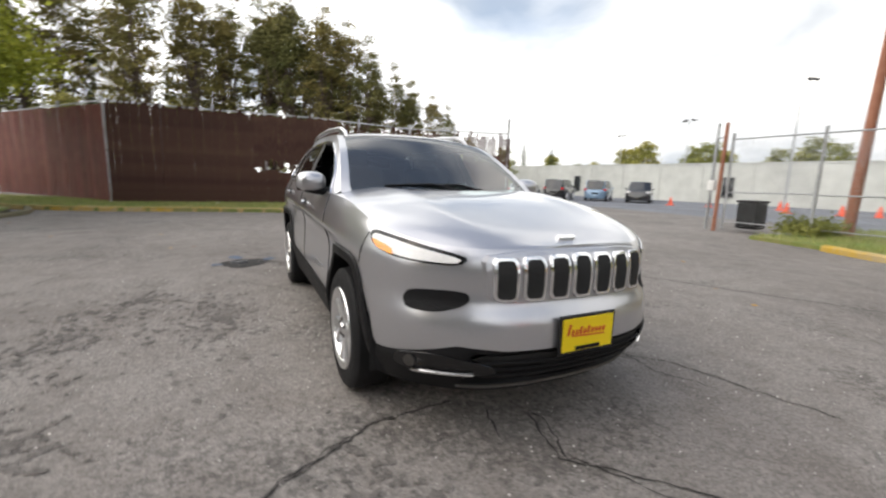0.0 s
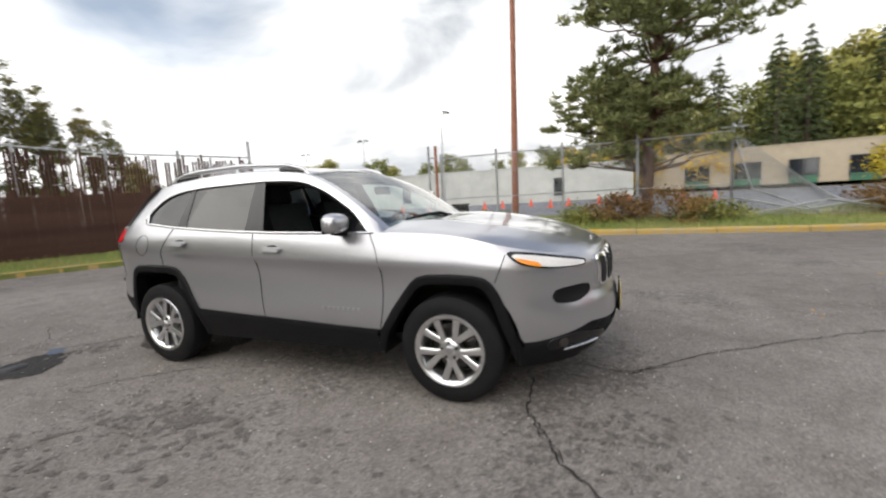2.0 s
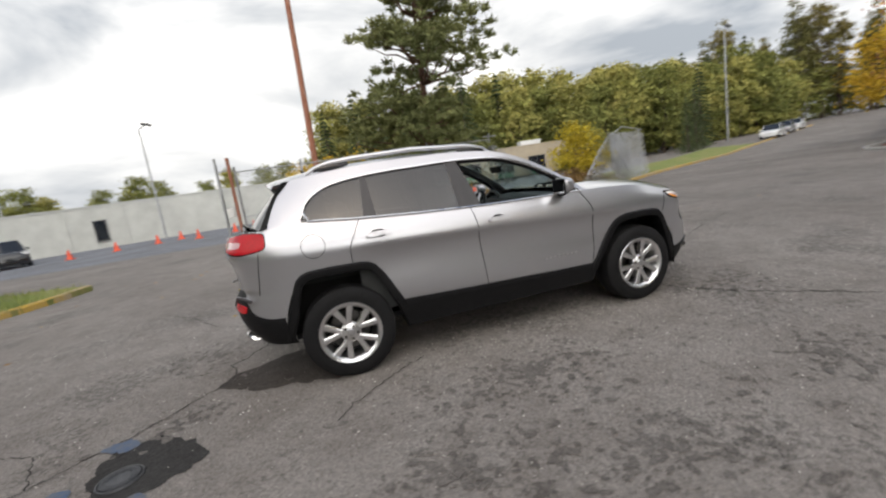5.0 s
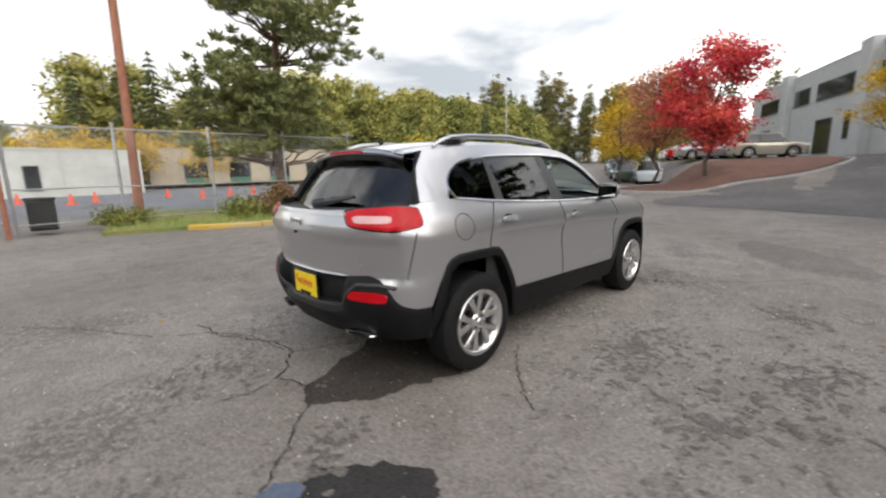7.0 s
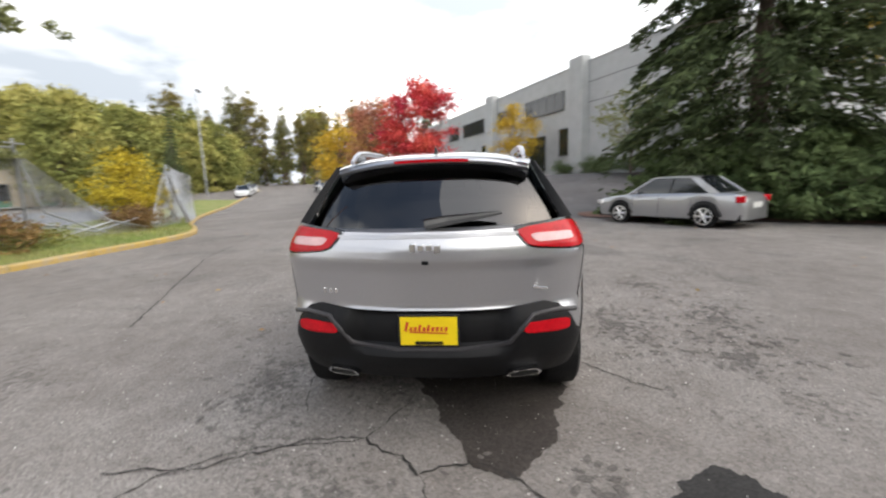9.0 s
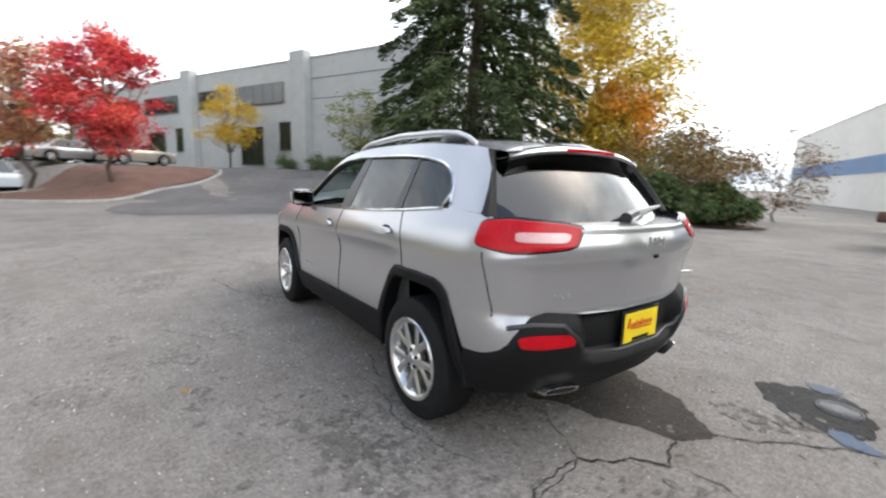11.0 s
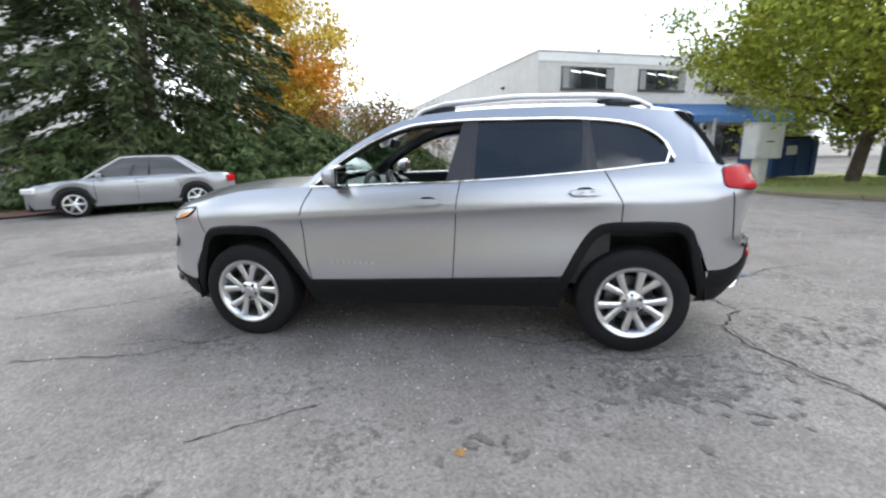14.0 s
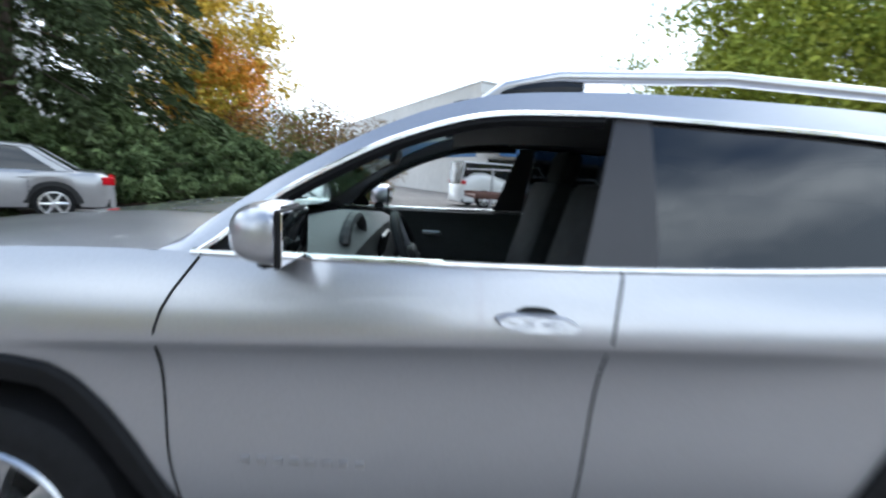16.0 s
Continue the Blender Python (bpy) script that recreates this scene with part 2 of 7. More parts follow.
# ---------------------------------------------------------------- ground
def asphalt(name, base, stain=0.5):
    """Worn asphalt: pale stones in darker binder, blotches and rubbed dark areas."""
    m = bpy.data.materials.new(name)
    m.use_nodes = True
    nt = m.node_tree
    b = nt.nodes["Principled BSDF"]
    N, L = nt.nodes.new, nt.links.new
    tc = N("ShaderNodeTexCoord")

    def noisy(scale, detail, rough=0.55):
        n = N("ShaderNodeTexNoise")
        n.inputs["Scale"].default_value, n.inputs["Detail"].default_value, n.inputs["Roughness"].default_value = scale, detail, rough
        L(tc.outputs["Object"], n.inputs[0])
        return n.outputs[0]

    def ramp(src, a, ca, z, cz):
        r = N("ShaderNodeValToRGB")
        r.color_ramp.elements[0].position, r.color_ramp.elements[0].color = a, (*ca, 1)
        r.color_ramp.elements[1].position, r.color_ramp.elements[1].color = z, (*cz, 1)
        L(src, r.inputs[0])
        return r.outputs[0]

    def times(a, c, f=1.0):
        x = N("ShaderNodeMixRGB")
        x.blend_type, x.inputs[0].default_value = "MULTIPLY", f
        L(a, x.inputs[1]), L(c, x.inputs[2])
        return x.outputs[0]

    vor = N("ShaderNodeTexVoronoi")
    vor.inputs["Scale"].default_value = 75
    L(tc.outputs["Object"], vor.inputs["Vector"])
    stones = ramp(vor.outputs["Color"], 0.1, [c * 0.77 for c in base], 0.95, [min(c * 1.34, 1) for c in base])
    grain = ramp(noisy(420, 3), 0.35, (0.86, 0.86, 0.86), 0.65, (1.12, 1.12, 1.12))
    big = ramp(noisy(0.35, 6, 0.6), 0.36, (0.80, 0.785, 0.775), 0.64, (1.12, 1.12, 1.12))
    mid = ramp(noisy(3.2, 7, 0.62), 0.34, (0.86, 0.845, 0.835), 0.56, (1.05, 1.05, 1.05))
    col = times(times(times(stones, grain), big), mid)
    # rubbed dark scabs where two noises meet
    a, c = N("ShaderNodeMath"), N("ShaderNodeMath")
    a.operation = "MULTIPLY"
    L(noisy(0.7, 3), a.inputs[0]), L(noisy(17, 5, 0.75), a.inputs[1])
    scab = ramp(a.outputs[0], 0.285, (1, 1, 1), 0.335, (1 - stain, 1 - stain, 1 - stain))
    col = times(col, scab)
    L(col, b.inputs["Base Color"])
    rr = N("ShaderNodeMapRange")
    rr.inputs["To Min"].default_value, rr.inputs["To Max"].default_value = 0.72, 0.95
    L(noisy(5, 4), rr.inputs["Value"])
    L(rr.outputs[0], b.inputs["Roughness"])
    b.inputs["Specular IOR Level"].default_value = 0.22
    bp = N("ShaderNodeBump")
    bp.inputs["Strength"].default_value, bp.inputs["Distance"].default_value = 0.35, 0.008
    L(vor.outputs["Distance"], bp.inputs["Height"])
    bp2 = N("ShaderNodeBump")
    bp2.inputs["Strength"].default_value, bp2.inputs["Distance"].default_value = 0.35, 0.03
    L(noisy(22, 5), bp2.inputs["Height"]), L(bp.outputs[0], bp2.inputs["Normal"])
    L(bp2.outputs[0], b.inputs["Normal"])
    return m


ASPHALT = asphalt("worn_asphalt", (0.210, 0.194, 0.180), 0.38)
DARKPATCH = asphalt("tar_patch", (0.036, 0.035, 0.034), 0.3)
WETSTAIN = asphalt("oil_stain", (0.056, 0.049, 0.044), 0.4)
SCABBED = asphalt("rubbed_asphalt", (0.140, 0.129, 0.120), 0.3)
FAINT = asphalt("faint_asphalt", (0.165, 0.152, 0.142), 0.3)
RAMPASPH = asphalt("ramp_asphalt", (0.125, 0.12, 0.12), 0.3)
BLUELOT = asphalt("far_lot_asphalt", (0.17, 0.18, 0.20), 0.2)
GRASS = material("lawn", (0.13, 0.20, 0.035), rough=0.95, second=(0.27, 0.24, 0.09), scale=5, coarse=0.8, bump=0.8, bump_scale=90)
BLADE = material("grass_blades", (0.17, 0.28, 0.05), rough=0.8, second=(0.36, 0.32, 0.12), scale=3, island=0.35)
MULCH = material("bark_mulch", (0.115, 0.058, 0.040), rough=0.95, second=(0.19, 0.10, 0.075), scale=18, coarse=1.2, bump=0.9, bump_scale=60)
KERBYELLOW = material("yellow_kerb_paint", (0.52, 0.33, 0.035), rough=0.8, second=(0.40, 0.33, 0.22), scale=9, coarse=0.9, bump=0.3, bump_scale=60)
DULLKERB = material("mossy_kerb", (0.24, 0.20, 0.13), rough=0.95, second=(0.17, 0.16, 0.09), scale=7, coarse=0.8, bump=0.4, bump_scale=60)
CONCRETE = material("old_concrete", (0.36, 0.35, 0.33), rough=0.9, vary=0.25, scale=9, bump=0.3, bump_scale=60)


def height(x, y):
    """Lie of the land: flat lot, a ramp up to the office block, the road climbing ahead."""
    e = step(-8, 0, y)
    upper = 1.85 * step(lerp(12.5, 15, e), lerp(29, 37, e), x + 0.15 * y) * step(8.5, 5.0, y - 0.47 * (x - 30)) * step(-40, -14, y)
    road = 0.03 * max(x - 30, 0) * step(-10, 10, y - 0.47 * (x - 30) + 6)
    return max(upper, min(road, 4.0)) if x > 10 else 0.0


def sheet(name, x0, x1, y0, y1, nx, ny, mat, lift=0.0):
    return grid([[(x, y, height(x, y) + lift) for y in np.linspace(y0, y1, ny)] for x in np.linspace(x0, x1, nx)])


gx = sorted(set([-900, -400, -200, -100, -60, -30, *range(-20, 61, 2), 70, 85, 100, 130, 180, 260, 500, 900]))
gy = sorted(set([-900, -400, -200, -100, -70, -50, *range(-42, 43, 2), 50, 60, 75, 100, 150, 250, 500, 900]))
tagged(part("ground", grid([[(x, y, height(x, y)) for y in gy] for x in gx]), ASPHALT, smooth=True), "worn grey asphalt yard with pale stones", "ground", kind="structure")


def blob(name, pts, z, mat, label, category="ground", seed=1, wob=0.06, n=60, kind="structure", h=None):
    """A flat irregular patch lying on the ground."""
    rnd = random.Random(seed)
    ring = rounded(pts, 0.22, n)
    ph = [rnd.uniform(0, 6.28) for _ in range(6)]
    mx, my = sum(p[0] for p in ring) / n, sum(p[1] for p in ring) / n
    jag = [wob * sum(math.sin((3 + 4 * q) * 6.283 * k / n + ph[q]) / (1 + 0.5 * q) for q in range(5)) * 0.3 + rnd.uniform(-1, 1) * wob * 0.16 for k in range(n)]
    ring = [(x + (x - mx) / math.hypot(x - mx, y - my) * j, y + (y - my) / math.hypot(x - mx, y - my) * j) for (x, y), j in zip(ring, jag)]
    bm = bmesh.new()
    cx, cy = sum(p[0] for p in ring) / n, sum(p[1] for p in ring) / n
    lev = [[bm.verts.new((lerp(cx, x, f), lerp(cy, y, f), z + (height(lerp(cx, x, f), lerp(cy, y, f)) if h is None else h(lerp(cx, x, f), lerp(cy, y, f), f)))) for x, y in ring] for f in (1, 0.95, 0.9, 0.8, 0.7, 0.6, 0.5, 0.4, 0.3, 0.2, 0.1)]
    c = bm.verts.new((cx, cy, z + (height(cx, cy) if h is None else h(cx, cy, 0))))
    for a, b in zip(lev, lev[1:]):
        for k in range(n):
            bm.faces.new((a[k], a[(k + 1) % n], b[(k + 1) % n], b[k]))
    for k in range(n):
        bm.faces.new((lev[-1][k], lev[-1][(k + 1) % n], c))
    return tagged(part(name, bm, mat), label, category, kind=kind)


def rounded(pts, r=0.25, n=48):
    for _ in range(2):
        out = []
        for a, b in zip(pts, pts[1:] + pts[:1]):
            out += [(lerp(a[0], b[0], r), lerp(a[1], b[1], r)), (lerp(a[0], b[0], 1 - r), lerp(a[1], b[1], 1 - r))]
        pts = out
    p = np.array(pts, float)
    q = np.vstack([p, p[:1]])
    d = np.r_[0, np.cumsum(np.linalg.norm(np.diff(q, axis=0), axis=1))]
    return [tuple(np.interp(t, d, q[:, k]) for k in range(2)) for t in np.linspace(0, d[-1], n, endpoint=False)]


blob("tar_patch", [(-2.98, -1.12), (-2.62, -0.98), (-2.30, -1.40), (-2.42, -1.60), (-2.75, -1.68), (-2.96, -1.42)], 0.004, DARKPATCH, "dark tar patch round a manhole in the asphalt", seed=3, wob=0.055, n=140)
blob("oil_stain", [(-1.2, 0.25), (-1.7, 0.08), (-2.1, -0.08), (-2.38, -0.24), (-2.42, -0.42), (-2.24, -0.62), (-1.9, -0.76), (-1.5, -0.85), (-1.1, -0.7), (-1.0, -0.2)], 0.004, WETSTAIN, "dark oil stain on the asphalt behind the car", seed=4, wob=0.08, n=160)
blob("faint_patch", [(3.4, -2.6), (3.9, -3.2), (5.5, -2.2), (6.2, -1.2), (4.6, -1.3)], 0.004, FAINT, "faint dark patch on the asphalt", seed=5, wob=0.12)
blob("pavement_ramp", [(13.2, 4.0), (12.6, -1.0), (10.9, -5.0), (14, -8), (22, -14), (40, -6), (36, 6), (24, 2.0)], 0.012, RAMPASPH, "darker newer asphalt drive rising to the offices", "drive", seed=6, wob=0.05)
BLUEPAINT = material("blue_marking", (0.06, 0.10, 0.18), rough=0.9, second=(0.13, 0.13, 0.13), scale=30)
for pts, sd in (([(-3.05, -1.0), (-2.9, -1.12), (-2.75, -1.08), (-2.9, -0.92)], 11), ([(-3.3, -1.5), (-3.15, -1.6), (-2.95, -1.45), (-3.1, -1.35)], 12), ([(-2.75, -1.72), (-2.6, -1.8), (-2.5, -1.7), (-2.62, -1.62)], 13)):
    blob("blue_paint_mark", pts, 0.008, BLUEPAINT, "faded blue survey paint beside the manhole", "paint mark", seed=sd, wob=0.03, n=24)

# manhole cover
mh = thing("manhole_cover", "small round grey iron manhole cover in a tar patch", "manhole", pose(-2.76, -1.43, 0.002) @ Matrix.Scale(0.68, 4))
IRON = material("worn_iron", (0.06, 0.062, 0.068), rough=0.4, metal=0.5, vary=0.3, scale=30, bump=0.3, bump_scale=90)
bm = bmesh.new()
bmesh.ops.create_cone(bm, cap_ends=True, segments=32, radius1=0.15, radius2=0.145, depth=0.02, matrix=pose(0, 0, 0.010))
part("cover", bm, IRON, mh)
for r in (0.125, 0.095):
    part("ring", bar([(r * math.cos(a), r * math.sin(a), 0.020) for a in np.linspace(0, 2 * math.pi, 28, endpoint=False)], 0.006, 5, True), IRON, mh)
part("collar", bar([(0.165 * math.cos(a), 0.165 * math.sin(a), 0.006) for a in np.linspace(0, 2 * math.pi, 32, endpoint=False)], 0.012, 6, True), IRON, mh)

# cracks
CRACK = material("crack_shadow", (0.028, 0.026, 0.024), rough=1.0, vary=0.3, scale=40)


def crack(pts, width, seed):
    rnd = random.Random(seed)
    fine = []
    for (ax, ay), (bx, by) in zip(pts, pts[1:]):
        n = max(2, int(math.hypot(bx - ax, by - ay) / 0.035))
        nx, ny = -(by - ay), bx - ax
        ln = math.hypot(nx, ny)
        j = 0
        for k in range(n):
            j = 0.6 * j + rnd.uniform(-0.014, 0.014)
            f = k / n
            fine.append((lerp(ax, bx, f) + nx / ln * j, lerp(ay, by, f) + ny / ln * j))
    fine.append(pts[-1])
    L, R = [], []
    for k, (x, y) in enumerate(fine):
        a, b = fine[max(k - 1, 0)], fine[min(k + 1, len(fine) - 1)]
        d = Vector((b[0] - a[0], b[1] - a[1])).normalized()
        w = 0.62 * width * rnd.uniform(0.3, 1.4) * (0.35 if k in (0, len(fine) - 1) else 1)
        L.append((x - d.y * w, y + d.x * w, 0.005)), R.append((x + d.y * w, y - d.x * w, 0.005))
    return grid([L, R])


cr = [([(-3.9, 3.1), (-3.31, 2.42), (-2.85, 1.60), (-2.46, 1.33), (-2.25, 0.97), (-2.15, 0.40)], 0.008), ([(-2.15, 0.40), (-2.0, 0.31), (-1.7, 0.2)], 0.006),
      ([(-2.15, 0.40), (-2.26, 0.26), (-2.30, 0.16), (-2.45, 0.05)], 0.012), ([(-2.45, 0.05), (-2.65, -0.03), (-2.85, 0.02)], 0.007), ([(-2.45, 0.05), (-2.36, -0.1), (-2.34, -0.24)], 0.009),
      ([(-2.34, -0.24), (-2.43, -0.43), (-2.60, -0.58), (-2.9, -0.92), (-3.3, -1.25), (-3.9, -1.5)], 0.010), ([(-2.15, 0.40), (-2.18, 0.75), (-2.31, 0.99), (-2.45, 1.21), (-2.5, 1.7)], 0.010),
      ([(-0.82, -0.85), (-1.1, -1.05), (-1.43, -1.32), (-1.55, -1.5)], 0.008), ([(1.80, -0.4), (1.83, -0.85), (2.08, -1.32), (2.41, -1.64), (2.6, -1.9), (3.2, -2.4)], 0.011),
      ([(2.05, -0.05), (2.16, -0.03), (2.44, -0.14), (2.9, 0.28), (3.42, 0.64), (4.71, 1.41), (6.2, 2.0)], 0.009), ([(1.94, -0.26), (2.1, -0.3), (2.23, -0.34)], 0.007),
      ([(2.05, -0.05), (2.42, -0.17), (2.6, -0.02), (2.85, 0.1)], 0.008), ([(1.77, -0.57), (1.83, -0.89), (1.99, -1.17), (2.14, -1.36)], 0.007),
      ([(1.2, 0.75), (1.45, 0.90), (1.67, 1.08), (1.99, 1.31), (2.8, 1.5)], 0.009), ([(1.67, 1.08), (1.95, 1.05), (2.3, 1.2)], 0.006), ([(0.45, 1.70), (0.56, 1.76), (0.74, 1.90), (0.98, 2.08)], 0.008),
      ([(-0.4, 0.75), (-0.8, 0.85), (-1.2, 0.7)], 0.007), ([(-1.9, 0.85), (-1.45, 1.0), (-0.9, 0.92)], 0.005), ([(-0.3, 3.5), (4, 5.6), (9, 7.0)], 0.016), ([(-6.0, -3.5), (-3.9, -2.9), (-2.0, -3.4)], 0.008), ([(-3.3, -1.25), (-3.5, -0.8), (-4.2, -0.5)], 0.007)]
bm = bmesh.new()
for k, (pts, w) in enumerate(cr):
    b2 = crack(pts, w, 20 + k)
    me = bpy.data.meshes.new("tmp")
    b2.to_mesh(me)
    bm.from_mesh(me)
    b2.free()
    bpy.data.meshes.remove(me)
tagged(part("pavement_cracks", bm, CRACK), "dark branching cracks in the asphalt", "cracks", kind="stuff")

# worn places: many small dark scabs where the top layer has come off
def scabs(places, seed):
    rnd = random.Random(seed)
    bm = bmesh.new()
    for cx, cy, rx, ry, n in places:
        for _ in range(n):
            r, a = abs(rnd.gauss(0, 0.55)), rnd.uniform(0, 6.28)
            x, y = cx + rx * r * math.cos(a), cy + ry * r * math.sin(a)
            s = rnd.choice((0.007, 0.010, 0.014, 0.018, 0.026)) * rnd.uniform(0.7, 1.3)
            st, tw = rnd.uniform(1.0, 2.2), rnd.uniform(0, 3.14)
            ring, zz = [], 0.0025 + 0.004 * rnd.random()
            for k in range(9):
                b = 6.283 * k / 9
                q = s * rnd.uniform(0.55, 1.2)
                u, v = q * math.cos(b) * st, q * math.sin(b)
                ring.append(bm.verts.new((x + u * math.cos(tw) - v * math.sin(tw), y + u * math.sin(tw) + v * math.cos(tw), zz)))
            bm.faces.new(ring)
    return bm


tagged(part("rubbed_scabs", scabs(((-1.45, 1.35, 0.75, 0.35, 270), (-0.5, 1.9, 0.7, 0.3, 30), (-0.2, -1.6, 1.5, 0.55, 360), (-0.1, -2.6, 1.3, 0.6, 280), (-1.0, -2.3, 0.7, 0.4, 160), (1.4, -2.4, 0.5, 0.35, 130), (2.3, -1.0, 0.7, 0.5, 130), (-2.6, 0.4, 0.8, 0.6, 110), (-2.6, -0.9, 0.5, 0.4, 70), (0.9, 2.4, 0.8, 0.5, 20)), 77), SCABBED), "small dark scabs where the asphalt has worn", "asphalt wear", kind="stuff")

# loose stones and leaf litter on the asphalt
PEBBLE = material("pale_grit", (0.42, 0.40, 0.37), rough=0.9, island=0.5, scale=20)
LITTER = material("fallen_leaves", (0.30, 0.13, 0.05), rough=0.8, second=(0.42, 0.28, 0.08), scale=6, island=0.4)


def scatter(n, size, spots, seed, z=0.004, flat=True):
    rnd = np.random.default_rng(seed)
    V, F = [], []
    for k in range(n):
        x, y = spots(rnd)
        s = size * rnd.uniform(0.5, 1.5)
        a = rnd.uniform(0, 6.28)
        zz = z + height(x, y)
        i = len(V)
        for q in range(3 + (k % 2)):
            b = a + q * 6.28 / (3 + (k % 2))
            V.append((x + s * math.cos(b), y + s * math.sin(b), zz))
        V.append((x, y, zz + s * (0.35 if flat else 0.9)))
        m = 3 + (k % 2)
        F += [(i + q, i + (q + 1) % m, i + m) for q in range(m)]
    me = bpy.data.meshes.new("scatter")
    me.from_pydata(V, [], F)
    return me


def spread_ring(rnd):
    a, r = rnd.uniform(0, 6.28), rnd.uniform(0.5, 5.5)
    return 1.4 * r * math.cos(a), r * math.sin(a)


me = scatter(5200, 0.0055, spread_ring, 5, 0.002, False)
me.materials.append(PEBBLE)
tagged(new("loose_grit", me), "pale loose grit scattered over the asphalt", "grit", kind="stuff")
me = scatter(60, 0.03, lambda r: (r.uniform(-9, 9), r.choice([-1, 1]) * r.uniform(1.5, 8)), 6, 0.004)
me.materials.append(LITTER)
tagged(new("fallen_leaves", me), "few brown fallen leaves on the asphalt", "leaves", kind="stuff")


# kerbs, with the planting strips behind them
def kerb_line(pts, n):
    t = np.r_[0, np.cumsum([math.dist(a, b) for a, b in zip(pts, pts[1:])])]
    fx, fy = curve(t, [p[0] for p in pts]), curve(t, [p[1] for p in pts])
    return [(fx(u), fy(u)) for u in np.linspace(0, t[-1], n)]


def kerb(name, pts, label, mat, width=0.16, h=0.14, stone=1.8):
    """A kerb of separate lengths with joints."""
    t = sum(math.dist(a, b) for a, b in zip(pts, pts[1:]))
    k = thing(name, label, "kerb", kind="structure")
    n = max(2, int(t / stone))
    line = kerb_line(pts, n * 4 + 1)
    rnd = random.Random(len(pts) + n)
    for i in range(n):
        seg = line[i * 4 : i * 4 + 5]
        dz = rnd.uniform(-0.006, 0.006)
        rows = []
        for q, (x, y) in enumerate(seg):
            a, b = line[max(i * 4 + q - 1, 0)], line[min(i * 4 + q + 1, len(line) - 1)]
            d = Vector((b[0] - a[0], b[1] - a[1])).normalized()
            pull = 0.012 if q == 0 else (-0.012 if q == 4 else 0)
            x, y = x + d.x * pull, y + d.y * pull
            nx, ny = -d.y, d.x
            g = height(x, y) + dz
            rows.append([(x, y, g - 0.1), (x, y, g + h * 0.75), (x + nx * 0.03, y + ny * 0.03, g + h), (x + nx * (width - 0.02), y + ny * (width - 0.02), g + h), (x + nx * width, y + ny * width, g + h * 0.8), (x + nx * width, y + ny * width, g - 0.1)])
        bm = grid(rows)
        bm.verts.ensure_lookup_table()
        bmesh.ops.holes_fill(bm, edges=bm.edges[:], sides=8)
        part("kerb_stone", bm, mat, k)
    return line


def strip(name, line, width, z0, z1, mat, label, seed, category="grass", cross=8):
    rnd = random.Random(seed)
    rows = []
    for i, (x, y) in enumerate(line):
        a, b = line[max(i - 1, 0)], line[min(i + 1, len(line) - 1)]
        d = Vector((b[0] - a[0], b[1] - a[1])).normalized()
        nx, ny = -d.y, d.x
        rows.append([(x, y, height(x, y) - 0.05)] + [(x + nx * width * k / cross, y + ny * width * k / cross, height(x, y) + lerp(z0, z1, k / cross) + rnd.uniform(-0.03, 0.03) * (0 < k < cross)) for k in range(cross + 1)])
    return tagged(part(name, grid(rows), mat, smooth=True), label, category, kind="structure")


def blades(name, spots, n, size, mat, label, seed, lean=0.5, category="grass"):
    rnd = np.random.default_rng(seed)
    V, F = [], []
    for k in range(n):
        x, y, z = spots(rnd)
        a, h = rnd.uniform(0, 6.28), size * rnd.uniform(0.5, 1.5)
        dx, dy = math.cos(a) * h * lean * rnd.uniform(0, 1), math.sin(a) * h * lean * rnd.uniform(0, 1)
        wx, wy = -math.sin(a) * 0.008, math.cos(a) * 0.008
        i = len(V)
        V += [(x - wx, y - wy, z), (x + wx, y + wy, z), (x + dx, y + dy, z + h)]
        F.append((i, i + 1, i + 2))
    me = bpy.data.meshes.new(name)
    me.from_pydata(V, [], F)
    me.materials.append(mat)
    return tagged(new(name, me), label, category, kind="stuff")


def along(line, width, z0, z1, near=0.0):
    p = np.array(line)

    def f(rnd):
        i = rnd.integers(0, len(p) - 1)
        u = rnd.uniform()
        x, y = p[i] * (1 - u) + p[i + 1] * u
        d = p[i + 1] - p[i]
        d = d / np.linalg.norm(d)
        w = rnd.uniform(near, 1)
        return x - d[1] * width * w, y + d[0] * width * w, height(x, y) + lerp(z0, z1, w) - 0.01

    return f


# the side with gate, pole and pine (kerb runs towards +x; planting on its left)
east = kerb("kerb_east", [(-0.6, 9.7), (0.6, 9.05), (2.3, 8.8), (4.6, 8.85), (6.5, 8.8), (8.4, 9.1), (10.0, 10.0), (12.5, 12.0), (16, 14.2), (24, 18.3), (40, 26), (70, 40)], "worn yellow-painted kerb along the planting strip", KERBYELLOW)
fullE = [(-2.3, 10.3), (-1.5, 10.1), (-0.6, 9.85)] + [p for p in kerb_line([(-0.6, 9.8), (0.6, 9.15), (2.3, 8.9), (4.6, 8.95), (6.5, 8.9), (8.4, 9.2), (10.0, 10.1), (12.5, 12.1), (16, 14.3), (24, 18.4), (40, 26.1)], 50)]
strip("grass_strip", fullE, 4.2, 0.09, 0.26, GRASS, "rough grass and weeds behind the yellow kerb", 8)
blades("grass_blades", along(fullE[:26], 3.6, 0.10, 0.24), 9000, 0.12, BLADE, "tufts of green and straw grass by the kerb", 9)
